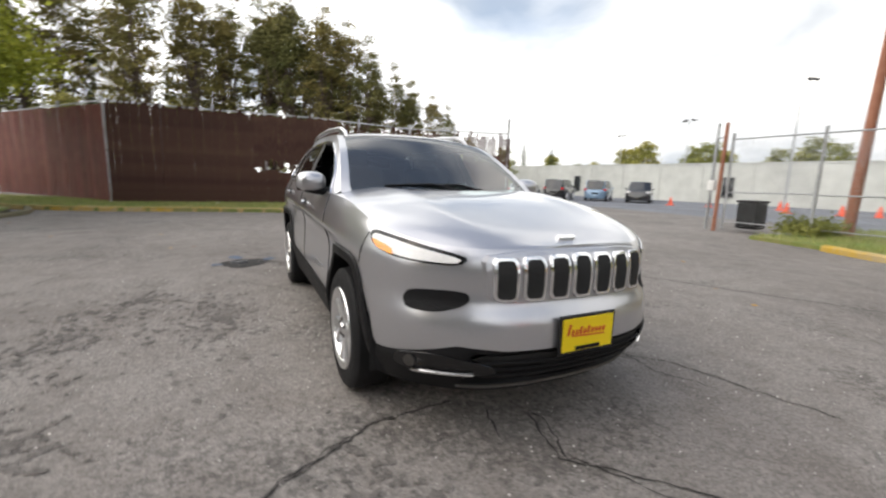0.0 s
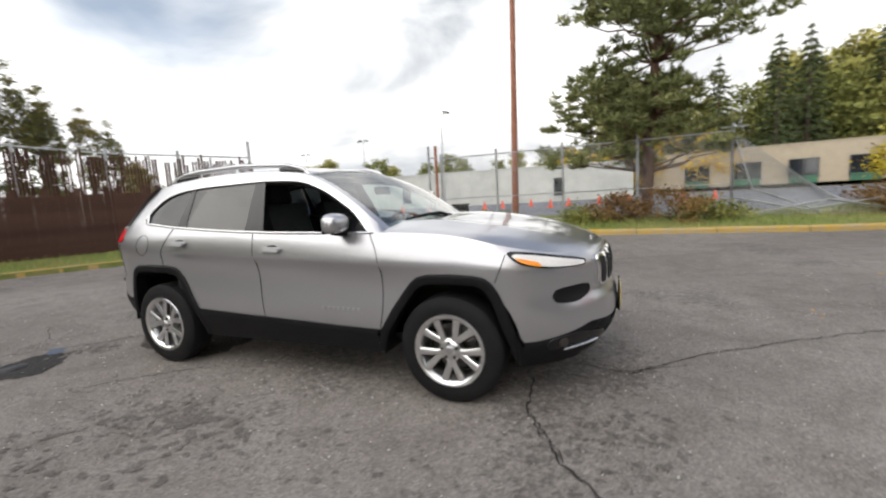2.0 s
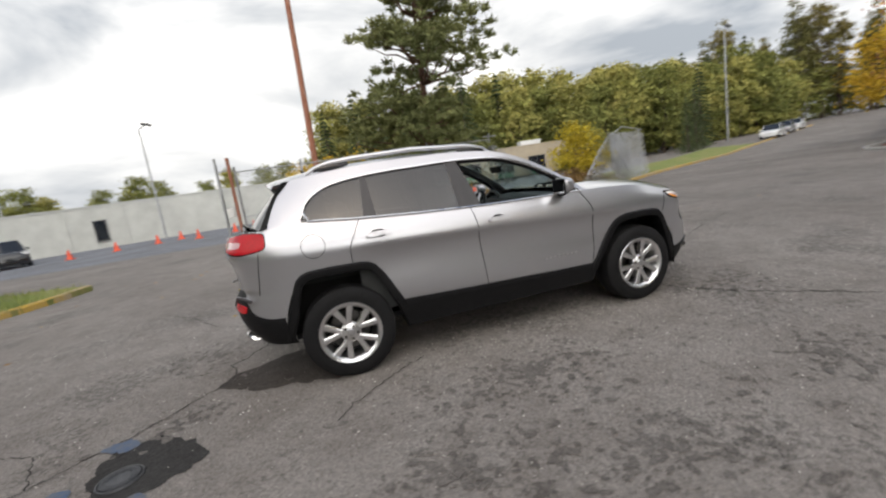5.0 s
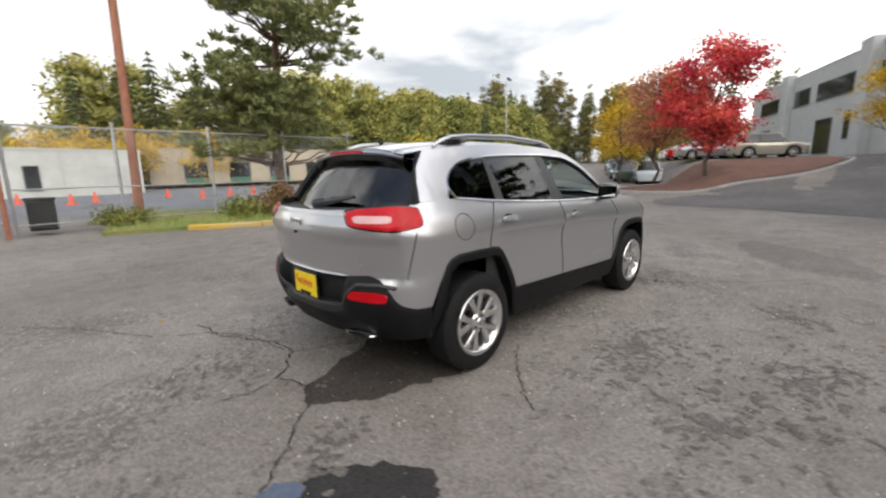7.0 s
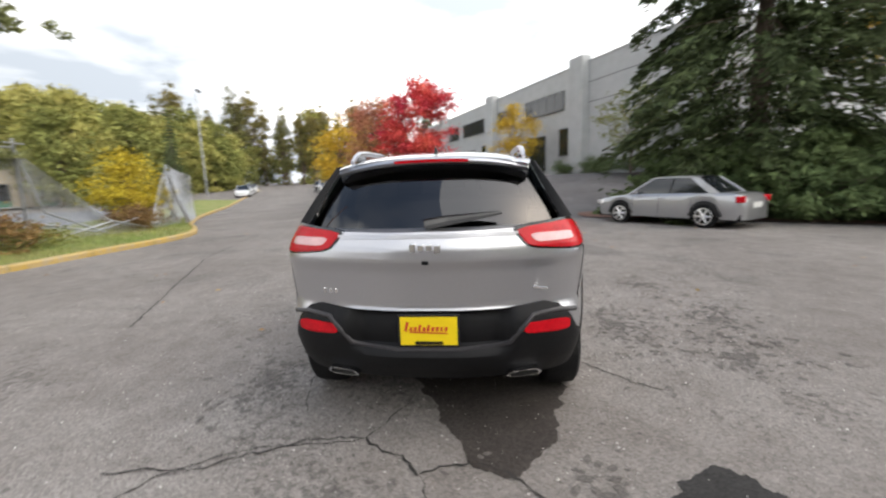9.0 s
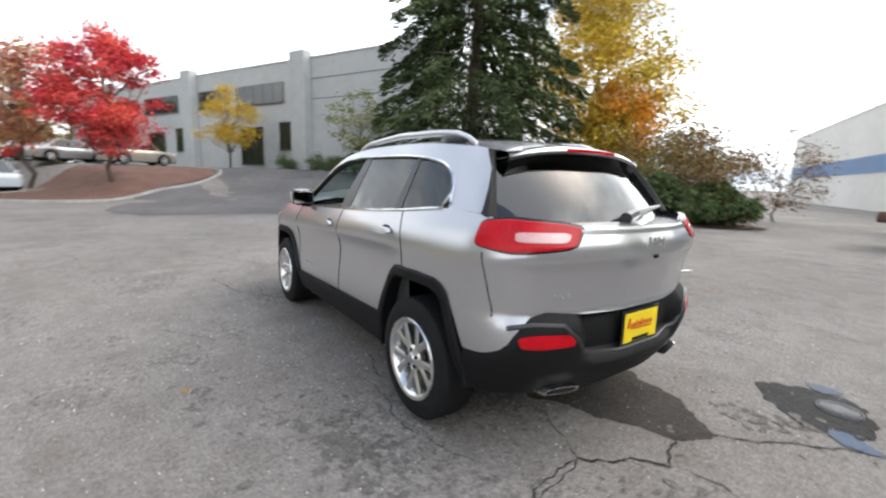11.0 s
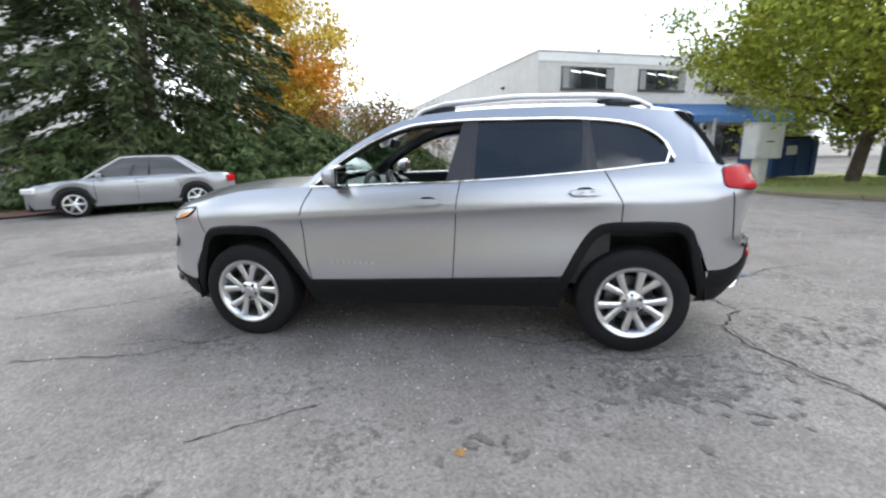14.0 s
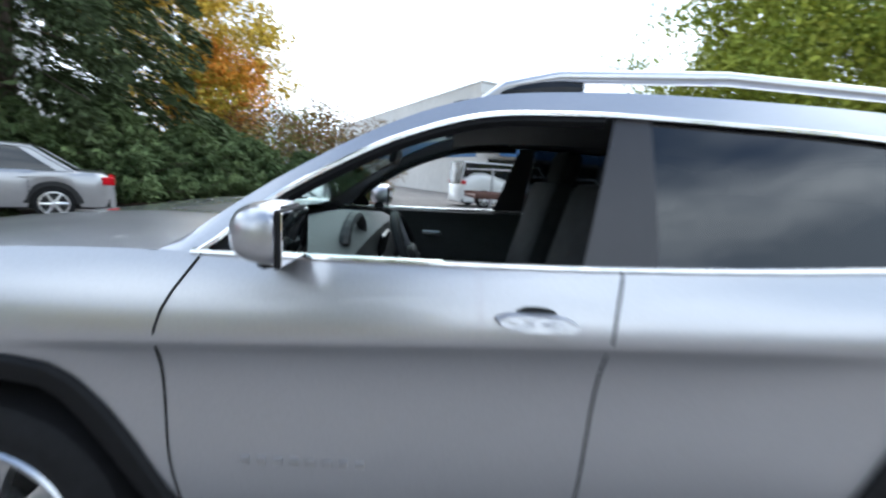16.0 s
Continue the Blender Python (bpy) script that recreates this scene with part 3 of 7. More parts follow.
# the side with the brown slatted fence
west_pts = [(-7.0, 8.2), (-7.4, 6.4), (-8.5, 4.7), (-9.8, 3.0), (-11.0, 0.9), (-11.8, -2.0), (-12.2, -5.0), (-13.2, -7.5), (-16, -11.5), (-21, -16)]
kerb("kerb_west", west_pts[::-1], "worn yellow-painted kerb below the slatted fence", KERBYELLOW)
westL = kerb_line(west_pts[::-1], 44)
strip("grass_strip", westL, 2.6, 0.12, 0.26, GRASS, "mown green grass strip below the fence", 10)
blades("grass_blades", along(westL, 1.9, 0.13, 0.24), 9000, 0.10, BLADE, "short green grass below the fence", 11)
# the side with trailer, cabinet and broad tree
south_pts = [(-2.6, -14.5), (-3.9, -12.6), (-5.4, -11.3), (-6.9, -10.2), (-7.8, -8.3), (-8.8, -7.3), (-11, -6.6), (-14, -7.5)]
kerb("kerb_south", south_pts[::-1], "low worn kerb, dull and mossy, below the lawn", DULLKERB, h=0.11)
southL = kerb_line([(-14, -7.5), (-11, -6.6), (-8.8, -7.3), (-7.8, -8.3), (-6.9, -10.2), (-5.4, -11.3), (-3.9, -12.6), (-2.6, -14.5)], 30)
blob("grass_bed", [(-14, -7.7), (-11, -6.8), (-8.9, -7.5), (-7.9, -8.5), (-7.1, -10.3), (-5.5, -11.5), (-4.1, -12.8), (-3.2, -14.5), (-9, -17), (-16, -15)], 0.09, GRASS, "dry yellow-green lawn round the broad tree", "grass", seed=14, wob=0.02)
blades("grass_blades", lambda r: (lambda u, v: (lerp(-13, -6.5, u), lerp(-8.6, -13.5, v), 0.10))(r.uniform(), r.uniform(0.25, 1)), 5000, 0.09, BLADE, "dry grass round the broad tree", 15)

# ---------------------------------------------------------------- the silver SUV (x ahead, y to its left)
car = thing("suv", "metallic silver compact SUV with front windows down, on worn asphalt", "car")

_ox = [2.30, 2.285, 2.235, 2.15, 2.0, 1.80, 1.6, 1.35, 0.9, 0.0, -0.8, -1.35, -1.62, -1.82, -1.95, -2.03, -2.09, -2.14, -2.175, -2.18]
_oy = [0, 0.25, 0.45, 0.60, 0.76, 0.855, 0.893, 0.912, 0.915, 0.915, 0.918, 0.918, 0.905, 0.872, 0.815, 0.72, 0.58, 0.38, 0.2, 0]
_os = np.r_[0, np.cumsum(np.hypot(np.diff(_ox), np.diff(_oy)))]
SLEN = float(_os[-1])
out_x, out_y = curve(_os, _ox), curve(_os, _oy)
nose = curve([0.2, 0.25, 0.35, 0.45, 0.55, 0.62, 0.70, 0.86, 0.92, 0.96, 1.02], [-0.16, -0.11, -0.02, 0.03, 0.04, 0.03, -0.01, -0.02, -0.045, -0.08, -0.16])
tail = linear([0.28, 0.36, 0.46, 0.56, 0.64, 0.72, 0.78, 0.9, 0.98, 1.035, 1.10, 1.17, 1.26], [0.2, 0.07, 0.0, -0.035, -0.045, -0.03, 0.012, -0.004, -0.018, -0.044, -0.034, 0.0, 0.045])
flank = curve([0.2, 0.35, 0.46, 0.6, 0.75, 0.86, 0.93, 1.0, 1.06, 1.13, 1.2, 1.27], [-0.075, -0.035, -0.014, -0.004, 0.002, 0.006, 0.008, -0.004, -0.026, -0.064, -0.106, -0.148])
flank_crisp = curve([0.2, 0.35, 0.46, 0.54, 0.62, 0.70, 0.78, 0.85, 0.90, 0.928, 0.936, 0.97, 1.02, 1.08, 1.14, 1.2, 1.27], [-0.08, -0.048, -0.024, -0.019, -0.022, -0.029, -0.033, -0.027, -0.012, 0.006, 0.0075, 0.004, -0.010, -0.034, -0.066, -0.104, -0.148])
crease = curve([2.3, 1.7, 0.9, -0.2, -0.7, -1.3, -1.8, -2.2], [0.80, 0.87, 0.905, 0.955, 0.975, 0.99, 1.0, 1.035])


def skin(s, z):
    """A point of the body's outer skin: s metres round from the nose, at height z."""
    x0, y0 = out_x(s), out_y(s)
    x = x0 + nose(z) * step(1.2, 2.15, x0) + tail(z) * step(1.45, 2.05, -x0)
    zr, w = z - (crease(x0) - 0.93), step(1.45, 0.95, x0) * step(-1.35, -0.95, x0)
    y = y0 + lerp(flank(zr), flank_crisp(zr), w) * (y0 / 0.915) ** 2
    return x, max(y, 0.0)


_S = np.linspace(0, SLEN, 240)
_tables = {}


def slice_at(z):
    k = round(z * 250)
    if k not in _tables:
        p = np.array([skin(s, k / 250) for s in _S])
        _tables[k] = (p[:, 0], p[:, 1])
    return _tables[k]


def side_y(x, z):
    px, py = slice_at(z)
    return float(np.interp(x, px[::-1], py[::-1]))


def front_x(y, z):
    px, py = slice_at(z)
    n = 90
    return float(np.interp(abs(y), py[:n], px[:n]))


def rear_x(y, z):
    px, py = slice_at(z)
    n = 165
    recess = 0.075 * step(0.47, 0.36, abs(y)) * step(0.53, 0.57, z) * step(0.79, 0.762, z)
    return float(np.interp(abs(y), py[n:][::-1], px[n:][::-1])) + recess


# front wheel arch, rear wheel arch: edge of the black flare
arch_f = linear([0.80, 0.85, 0.96, 1.03, 1.10, 1.15, 1.23, 1.40, 1.54, 1.60, 1.645, 1.685, 1.72, 1.79, 1.83], [0.29, 0.45, 0.62, 0.71, 0.79, 0.825, 0.845, 0.85, 0.84, 0.825, 0.79, 0.72, 0.63, 0.42, 0.27])
arch_r = linear([-0.83, -0.90, -0.98, -1.03, -1.08, -1.13, -1.20, -1.40, -1.57, -1.63, -1.67, -1.70, -1.76, -1.82], [0.29, 0.51, 0.68, 0.77, 0.835, 0.865, 0.878, 0.885, 0.88, 0.86, 0.82, 0.75, 0.56, 0.37])
lip_front = linear([0, 0.4, 0.6, 0.76, 0.84, 0.9], [0.495, 0.495, 0.51, 0.46, 0.425, 0.42])
lip_rear = linear([0, 0.40, 0.62, 0.70, 0.77, 0.82, 0.86, 0.95], [0.765, 0.765, 0.785, 0.765, 0.70, 0.615, 0.575, 0.56])
belt = curve([2.30, 2.20, 2.1, 1.95, 1.75, 1.6, 1.3, 1.0, 0.79, -0.24, -1.17, -1.49, -1.62, -1.8, -1.95, -2.2], [0.935, 0.935, 0.947, 0.98, 1.025, 1.055, 1.095, 1.112, 1.115, 1.14, 1.20, 1.232, 1.235, 1.225, 1.205, 1.18])


def silver_low(s):
    x, y = out_x(s), out_y(s)
    if x > 1.79:
        return lip_front(y)
    if x >= 0.85:
        return arch_f(x)
    if x > -0.90:
        return lerp(0.45, 0.51, (0.85 - x) / 1.75)
    if x > -1.76:
        return arch_r(x)
    return lip_rear(y)


def black_low(s):
    x, y = out_x(s), out_y(s)
    if x > 1.6:
        return lerp(0.235, 0.26, y)
    if x < -1.6:
        return 0.355
    return 0.285


cols = np.linspace(0, SLEN, 210)
rows = []
for s in cols:
    zl, zc, zt = silver_low(s), crease(out_x(s)), belt(out_x(s))
    zs = [lerp(zl, zc - 0.02, k / 13) for k in range(14)] + [zc - 0.004, zc + 0.004] + [lerp(zc + 0.02, zt, k / 9) for k in range(10)]
    rows.append([(*skin(s, z), z) for z in zs])
part("body_shell", mirrored(grid(rows)), PAINT, car, smooth=True)

# hood
hood_mid = curve([0.75, 0.95, 1.2, 1.64, 1.9, 2.1, 2.2, 2.3], [1.165, 1.165, 1.158, 1.105, 1.05, 0.995, 0.955, 0.94])
hood_cols = [s for s in np.linspace(0, SLEN, 210) if out_x(s) > 0.80]
rows = []
for s in hood_cols:
    x, y = skin(s, belt(out_x(s)))
    zt, zm = belt(out_x(s)), hood_mid(x)
    row = []
    for k in range(15):
        f = 1 - k / 14
        ridge = 0.012 * math.exp(-((f - 0.62) / 0.08) ** 2) * step(2.15, 1.7, x)
        row.append((x, y * f, zm - (zm - zt) * f**5 + ridge))
    rows.append(row)
part("hood", mirrored(grid(rows)), PAINT, car, smooth=True)

# lower black cladding: bumpers and sills
rows = []
for s in cols:
    zl, zk = silver_low(s), black_low(s)
    x0 = out_x(s)
    if 0.85 < x0 < 1.79 or -1.76 < x0 < -0.90:
        if len(rows) > 1:
            if x0 > 1:
                part("front_bumper", mirrored(grid(rows)), BLACK, car, "black lower front bumper", smooth=True)
            else:
                for sg in (1, -1):
                    part("sill_cladding", grid([[(x, sg * y, z) for x, y, z in r] for r in rows], flip=sg < 0), BLACK, car, smooth=True)
        rows = []
        continue
    row = []
    for k in range(14):
        z = lerp(zl + 0.002, zk, k / 13)
        x, y = skin(s, z)
        if x0 < -1.85:
            x = rear_x(y, z)
        out = 0.006 * step(0, 2, k)
        if -0.95 < x0 < 0.9:
            row.append((x, y + out + 0.01, z))
        elif x0 > 0:
            mouth = 0.07 * step(0.56, 0.48, y) * step(0.485, 0.46, z) * step(0.31, 0.335, z)
            row.append((x + out - mouth, y + out * (y > 0.01), z))
        else:
            row.append((x - out, y + out * (y > 0.01), z))
    rows.append(row)
part("rear_bumper", mirrored(grid(rows)), BLACK, car, "black textured lower rear bumper", smooth=True)
part("floor_pan", boxed((3.5, 1.5, 0.04), pose(0, 0, 0.37)), BLACK, car)


# arch flares and wheel wells
def flare(fn, xs, cx, sg):
    rows = []
    for x in xs:
        z = fn(x)
        d = Vector((cx - x, 0.38 - z)).normalized()
        r = []
        for off, out in ((-0.004, 0.002), (0.008, 0.016), (0.045, 0.02), (0.06, 0.012), (0.064, -0.10)):
            px, pz = x + d.x * off, z + d.y * off
            r.append((px, sg * (side_y(px, max(pz, 0.3)) + out), pz))
        rows.append(r)
    return grid(rows, flip=sg < 0)


for sg in (1, -1):
    part("arch_flare", flare(arch_f, np.linspace(0.80, 1.83, 60), 1.32, sg), BLACK, car, smooth=True)
    part("arch_flare", flare(arch_r, np.linspace(-0.83, -1.82, 60), -1.34, sg), BLACK, car, smooth=True)
    for cx, hw in ((1.32, 0.47), (-1.34, 0.45)):
        bm = bmesh.new()
        rows = []
        for k in range(-1, 20):
            a = math.pi * min(max(k, 0), 18) / 18
            z = 0.36 + 0.49 * max(math.sin(a), 0) ** 0.6 if 0 <= k <= 18 else (0.38 if cx < 0 and k > 18 else 0.27)
            rows.append([(cx + hw * math.cos(a), sg * yy, z) for yy in (0.50, 0.70, 0.87)])
        grid(rows, bm)
        inner = [bm.verts.new(r[0]) for r in rows]
        bm.faces.new(inner)
        part("wheel_well", bm, DARKGAP, car)

# upper structure: pillars, side glass, roof
edge_y = curve([1.04, 0.86, 0.65, 0.36, 0.13, -0.13, -0.6, -1.1, -1.45, -1.7, -1.8], [0.80, 0.795, 0.752, 0.695, 0.66, 0.64, 0.63, 0.63, 0.615, 0.585, 0.565])
edge_z = curve([1.04, 0.92, 0.86, 0.65, 0.36, 0.13, -0.13, -0.6, -1.1, -1.45, -1.7, -1.8], [1.07, 1.105, 1.15, 1.305, 1.475, 1.56, 1.595, 1.61, 1.60, 1.57, 1.535, 1.515])
mid_z = curve([1.04, 0.86, 0.65, 0.36, 0.22, 0.0, -0.3, -0.6, -1.2, -1.5, -1.72, -1.8], [1.125, 1.225, 1.345, 1.507, 1.578, 1.628, 1.655, 1.665, 1.65, 1.625, 1.59, 1.575])
dlo_top = curve([0.79, 0.72, 0.65, 0.5, 0.36, 0.13, -0.13, -0.28, -0.51, -1.06, -1.27, -1.37, -1.45, -1.51, -1.55], [1.115, 1.185, 1.248, 1.345, 1.42, 1.50, 1.525, 1.53, 1.528, 1.51, 1.482, 1.452, 1.405, 1.345, 1.255])


def green_y(x, z):
    """Half width of the window band's face at x and height z."""
    zb = belt(x)
    yb = side_y(x, zb)
    ze, ye = edge_z(x), edge_y(x)
    f = (z - zb) / max(ze - zb, 0.02)
    return lerp(yb, ye, min(max(f, 0), 1)) + 0.007 * 4 * f * (1 - f) * (0 < f < 1)


xs = np.linspace(0.79, -1.55, 80)
rail = [[(x, green_y(x, z), z) for z in np.linspace(dlo_top(x), edge_z(x), 5)] for x in xs]
front = [[(x, green_y(x, z), z) for z in np.linspace(belt(x), edge_z(x), 5)] for x in np.linspace(0.93, 0.79, 6)]
quarter_x = linear([1.15, 1.24, 1.36, 1.46, 1.54, 1.6], [-1.80, -1.79, -1.745, -1.69, -1.60, -1.55])
quarter = []
for k in range(13):
    row = []
    for j in range(11):
        f = j / 10
        xa = -1.55
        za = lerp(belt(xa), edge_z(xa), f)
        xb = quarter_x(lerp(1.232, 1.555, f))
        x = lerp(xa, xb, k / 12)
        z = lerp(belt(x), edge_z(x), f)
        row.append((x, green_y(x, z), z))
    quarter.append(row)
bm = mirrored(grid(quarter, grid(front, grid(rail))))
part("roof_pillar", bm, PAINT, car, smooth=True)
# black trim between quarter panel and rear glass
trim = []
for j in range(11):
    f = j / 10
    z = lerp(1.232, 1.555, f)
    xa = quarter_x(z)
    ya = green_y(xa, lerp(belt(xa), edge_z(xa), f))
    za = lerp(belt(xa), edge_z(xa), f)
    xb, yb = lerp(-1.84, -1.64, f), lerp(0.745, 0.592, f)
    trim.append([(lerp(xa, xb, q) - 0.03 * 4 * q * (1 - q), lerp(ya, yb, q) + 0.03 * 4 * q * (1 - q), lerp(za, lerp(1.215, 1.54, f), q)) for q in (0, 0.15, 0.4, 0.7, 1)])
for sg in (1, -1):
    part("pillar_trim", grid([[(x, sg * y, z) for x, y, z in r] for r in trim], flip=sg < 0), BLACK, car, smooth=True)


def pane(x0t, x0b, x1t, x1b, inset, name, mat, sg, thick=0.0):
    rows = []
    for k in range(14):
        u = k / 13
        row = []
        for j in range(9):
            f = j / 8
            xb = lerp(x0b, x1b, u)
            xt = lerp(x0t, x1t, u)
            x = lerp(xb, xt, f)
            x = min(max(x, -1.548), 0.788)
            z = lerp(belt(x) + 0.004, dlo_top(x), f)
            row.append((x, sg * (green_y(x, z) - inset), z))
        rows.append(row)
    return part(name, grid(rows, flip=sg < 0), mat, car, smooth=True)


for sg in (1, -1):
    pane(-0.345, -0.33, -1.02, -1.0, 0.006, "rear_door_glass", TINT, sg)
    pane(-1.06, -1.10, -1.548, -1.548, 0.006, "quarter_glass", TINT, sg)
    pane(-0.245, -0.14, -0.345, -0.33, 0.002, "b_pillar", PILLAR, sg)
    pane(-1.02, -1.0, -1.06, -1.10, 0.002, "c_pillar", PILLAR, sg)
    pane(0.786, 0.788, 0.70, 0.66, 0.003, "mirror_sail", BLACK, sg)
    # inner frame of the open window
    fr = [(x, sg * (green_y(x, dlo_top(x)) - 0.012), dlo_top(x) - 0.012) for x in np.linspace(0.70, -0.22, 26)]
    part("window_frame", bar(fr, 0.018, 6), BLACK, car)
    # bright trim round the side glass
    loop = [(x, sg * (green_y(x, belt(x)) + 0.004), belt(x) + 0.002) for x in np.linspace(0.82, -1.50, 50)]
    loop += [(x, sg * (green_y(x, dlo_top(x)) + 0.004), dlo_top(x) + 0.004) for x in [-1.53, *np.linspace(-1.548, 0.80, 60)]]
    part("window_trim", bar(loop, 0.0085, 6), CHROME, car, "bright chrome window trim")

# windscreen, A pillars and roof
rows_g, rows_p, rows_r = [], [], []
for x in np.linspace(1.04, 0.16, 26):
    ye, ze, zm = edge_y(x), edge_z(x), mid_z(x)
    f = lambda q: (x, q * ye, zm - (zm - ze) * abs(q) ** 2.3)
    rows_g.append([f(q) for q in np.linspace(-0.93, 0.93, 23)])
    rows_p.append([f(q) for q in np.linspace(0.92, 1.0, 4)])
part("windscreen", grid(rows_g), CLEARGLASS, car, "windscreen", smooth=True)
for sg in (1, -1):
    part("a_pillar", grid([[(x, sg * y, z) for x, y, z in r] for r in rows_p], flip=sg < 0), PAINT, car, smooth=True)
for x in np.linspace(0.165, -1.74, 40):
    ye, ze, zm = edge_y(x), edge_z(x), mid_z(x)
    groove = lambda q: -0.010 * math.exp(-((abs(q) - 0.86) / 0.03) ** 2)
    rows_r.append([(x, q * ye, zm - (zm - ze) * abs(q) ** 2.6 + groove(q)) for q in np.linspace(-1, 1, 41)])
part("roof", grid(rows_r), PAINT, car, smooth=True)
part("headliner", grid([[(x, q * edge_y(x) * 0.97, mid_z(x) - (mid_z(x) - edge_z(x)) * abs(q) ** 2.4 - 0.05) for q in np.linspace(-1, 1, 13)] for x in np.linspace(0.16, -1.65, 14)]), LINER, car, smooth=True)
# black header band at the top of the windscreen
part("header_band", grid([[(x, q * edge_y(x), mid_z(x) - (mid_z(x) - edge_z(x)) * abs(q) ** 2.3 + 0.003) for q in np.linspace(-0.93, 0.93, 15)] for x in (0.20, 0.155)]), GLOSSBLACK, car)

# roof spoiler and rear glass
rows = []
for k in range(21):
    q = -1 + k / 10
    y = q * 0.575
    drop = 0.055 * abs(q) ** 2.6
    xe = -1.80 + 0.07 * q * q
    rows.append([(-1.70, y, 1.594 - drop), (xe + 0.01, y, 1.572 - drop), (xe, y, 1.560 - drop), (xe + 0.012, y, 1.545 - drop), (-1.655, y * 0.98, 1.518 - drop * 0.8)])
part("roof_spoiler", grid(rows), PAINT, car, smooth=True)
part("spoiler_underside", grid([[(r[3][0], r[3][1], r[3][2] - 0.004), (-1.70, r[4][1] * 1.0, r[4][2] - 0.035), (-1.68, r[4][1], r[4][2] - 0.06)] for r in rows]), GLOSSBLACK, car, smooth=True)
part("high_brake_light", grid([[(-1.80 + 0.07 * (y / 0.575) ** 2 - 0.003, y, 1.562 + dz - 0.055 * abs(y / 0.575) ** 2.6) for dz in (0.008, -0.010)] for y in np.linspace(-0.22, 0.22, 9)]), REDLENS, car, "red high brake light")


def gate_x(y, z):
    f = (z - 1.175) / (1.54 - 1.175)
    return lerp(-2.03, -1.70, f) - 0.02 * 4 * f * (1 - f) + 0.20 * (abs(y) / 0.72) ** 2.4


rows = []
for j in range(12):
    f = j / 11
    w = lerp(0.755, 0.60, f)
    z = lerp(1.175, 1.54, f)
    rows.append([(gate_x(q * w, z), q * w, z - 0.012 * q * q * f) for q in np.linspace(-1, 1, 23)])
part("rear_glass", grid(rows), TINT, car, "dark tinted rear window", smooth=True)
rows = []
for q in np.linspace(-1, 1, 25):
    y = q * 0.74
    rows.append([(gate_x(y * 0.97, 1.18) + 0.012, y * 0.97, 1.188), (rear_x(y, 1.17) - 0.005, y, 1.172), (rear_x(y, 1.15) - 0.003, y, 1.150)])
part("gate_ledge", grid(rows), PAINT, car, smooth=True)
part("rear_wiper", bar([(gate_x(-0.02, 1.19) - 0.035, 0.02, 1.205), (gate_x(0, 1.22) - 0.03, -0.10, 1.225), (gate_x(0, 1.25) - 0.025, -0.40, 1.262)], [0.034, 0.030, 0.010], 8), GLOSSBLACK, car)


# ---- lamps, grille and badges on the skin
def on_side(x, z, sg, out=0.004):
    y = side_y(x, z)
    e = 0.01
    n = Vector((-(side_y(x + e, z) - side_y(x - e, z)) / (2 * e), 1.0, 0)).normalized()
    return Vector((x + n.x * out, sg * (y + n.y * out), z))


def on_front(y, z, out=0.004):
    return Vector((front_x(y, z) + out, y, z))


def on_rear(y, z, out=0.004):
    return Vector((rear_x(y, z) - out, y, z))


def resample(pts, n):
    p = np.array(pts, float)
    q = np.vstack([p, p[:1]])
    d = np.r_[0, np.cumsum(np.linalg.norm(np.diff(q, axis=0), axis=1))]
    return [tuple(np.interp(t, d, q[:, k]) for k in range(2)) for t in np.linspace(0, d[-1], n, endpoint=False)]


def rounded(pts, r=0.25, n=48):
    """A closed outline with its corners cut round (one pass of corner cutting twice)."""
    for _ in range(2):
        out = []
        for a, b in zip(pts, pts[1:] + pts[:1]):
            out += [(lerp(a[0], b[0], r), lerp(a[1], b[1], r)), (lerp(a[0], b[0], 1 - r), lerp(a[1], b[1], 1 - r))]
        pts = out
    return resample(pts, n)


def patch(pts, place, out, depth, rings=5):
    """A shaped plate laid on the skin: place(u, v, out) gives the point."""
    bm = bmesh.new()
    c = (sum(p[0] for p in pts) / len(pts), sum(p[1] for p in pts) / len(pts))
    levels = []
    levels.append([bm.verts.new(place(*p, out - depth)) for p in pts])
    for k in range(rings):
        f = 1 - k / rings
        o = out if k else out - 0.25 * depth
        if k == 0:
            levels.append([bm.verts.new(place(*p, o)) for p in pts])
            f2 = 0.97
            levels.append([bm.verts.new(place(lerp(c[0], p[0], f2), lerp(c[1], p[1], f2), out)) for p in pts])
        else:
            levels.append([bm.verts.new(place(lerp(c[0], p[0], f), lerp(c[1], p[1], f), out)) for p in pts])
    mid = bm.verts.new(place(*c, out))
    n = len(pts)
    for a, b in zip(levels, levels[1:]):
        for k in range(n):
            bm.faces.new((a[k], a[(k + 1) % n], b[(k + 1) % n], b[k]))
    for k in range(n):
        bm.faces.new((levels[-1][k], levels[-1][(k + 1) % n], mid))
    return bm


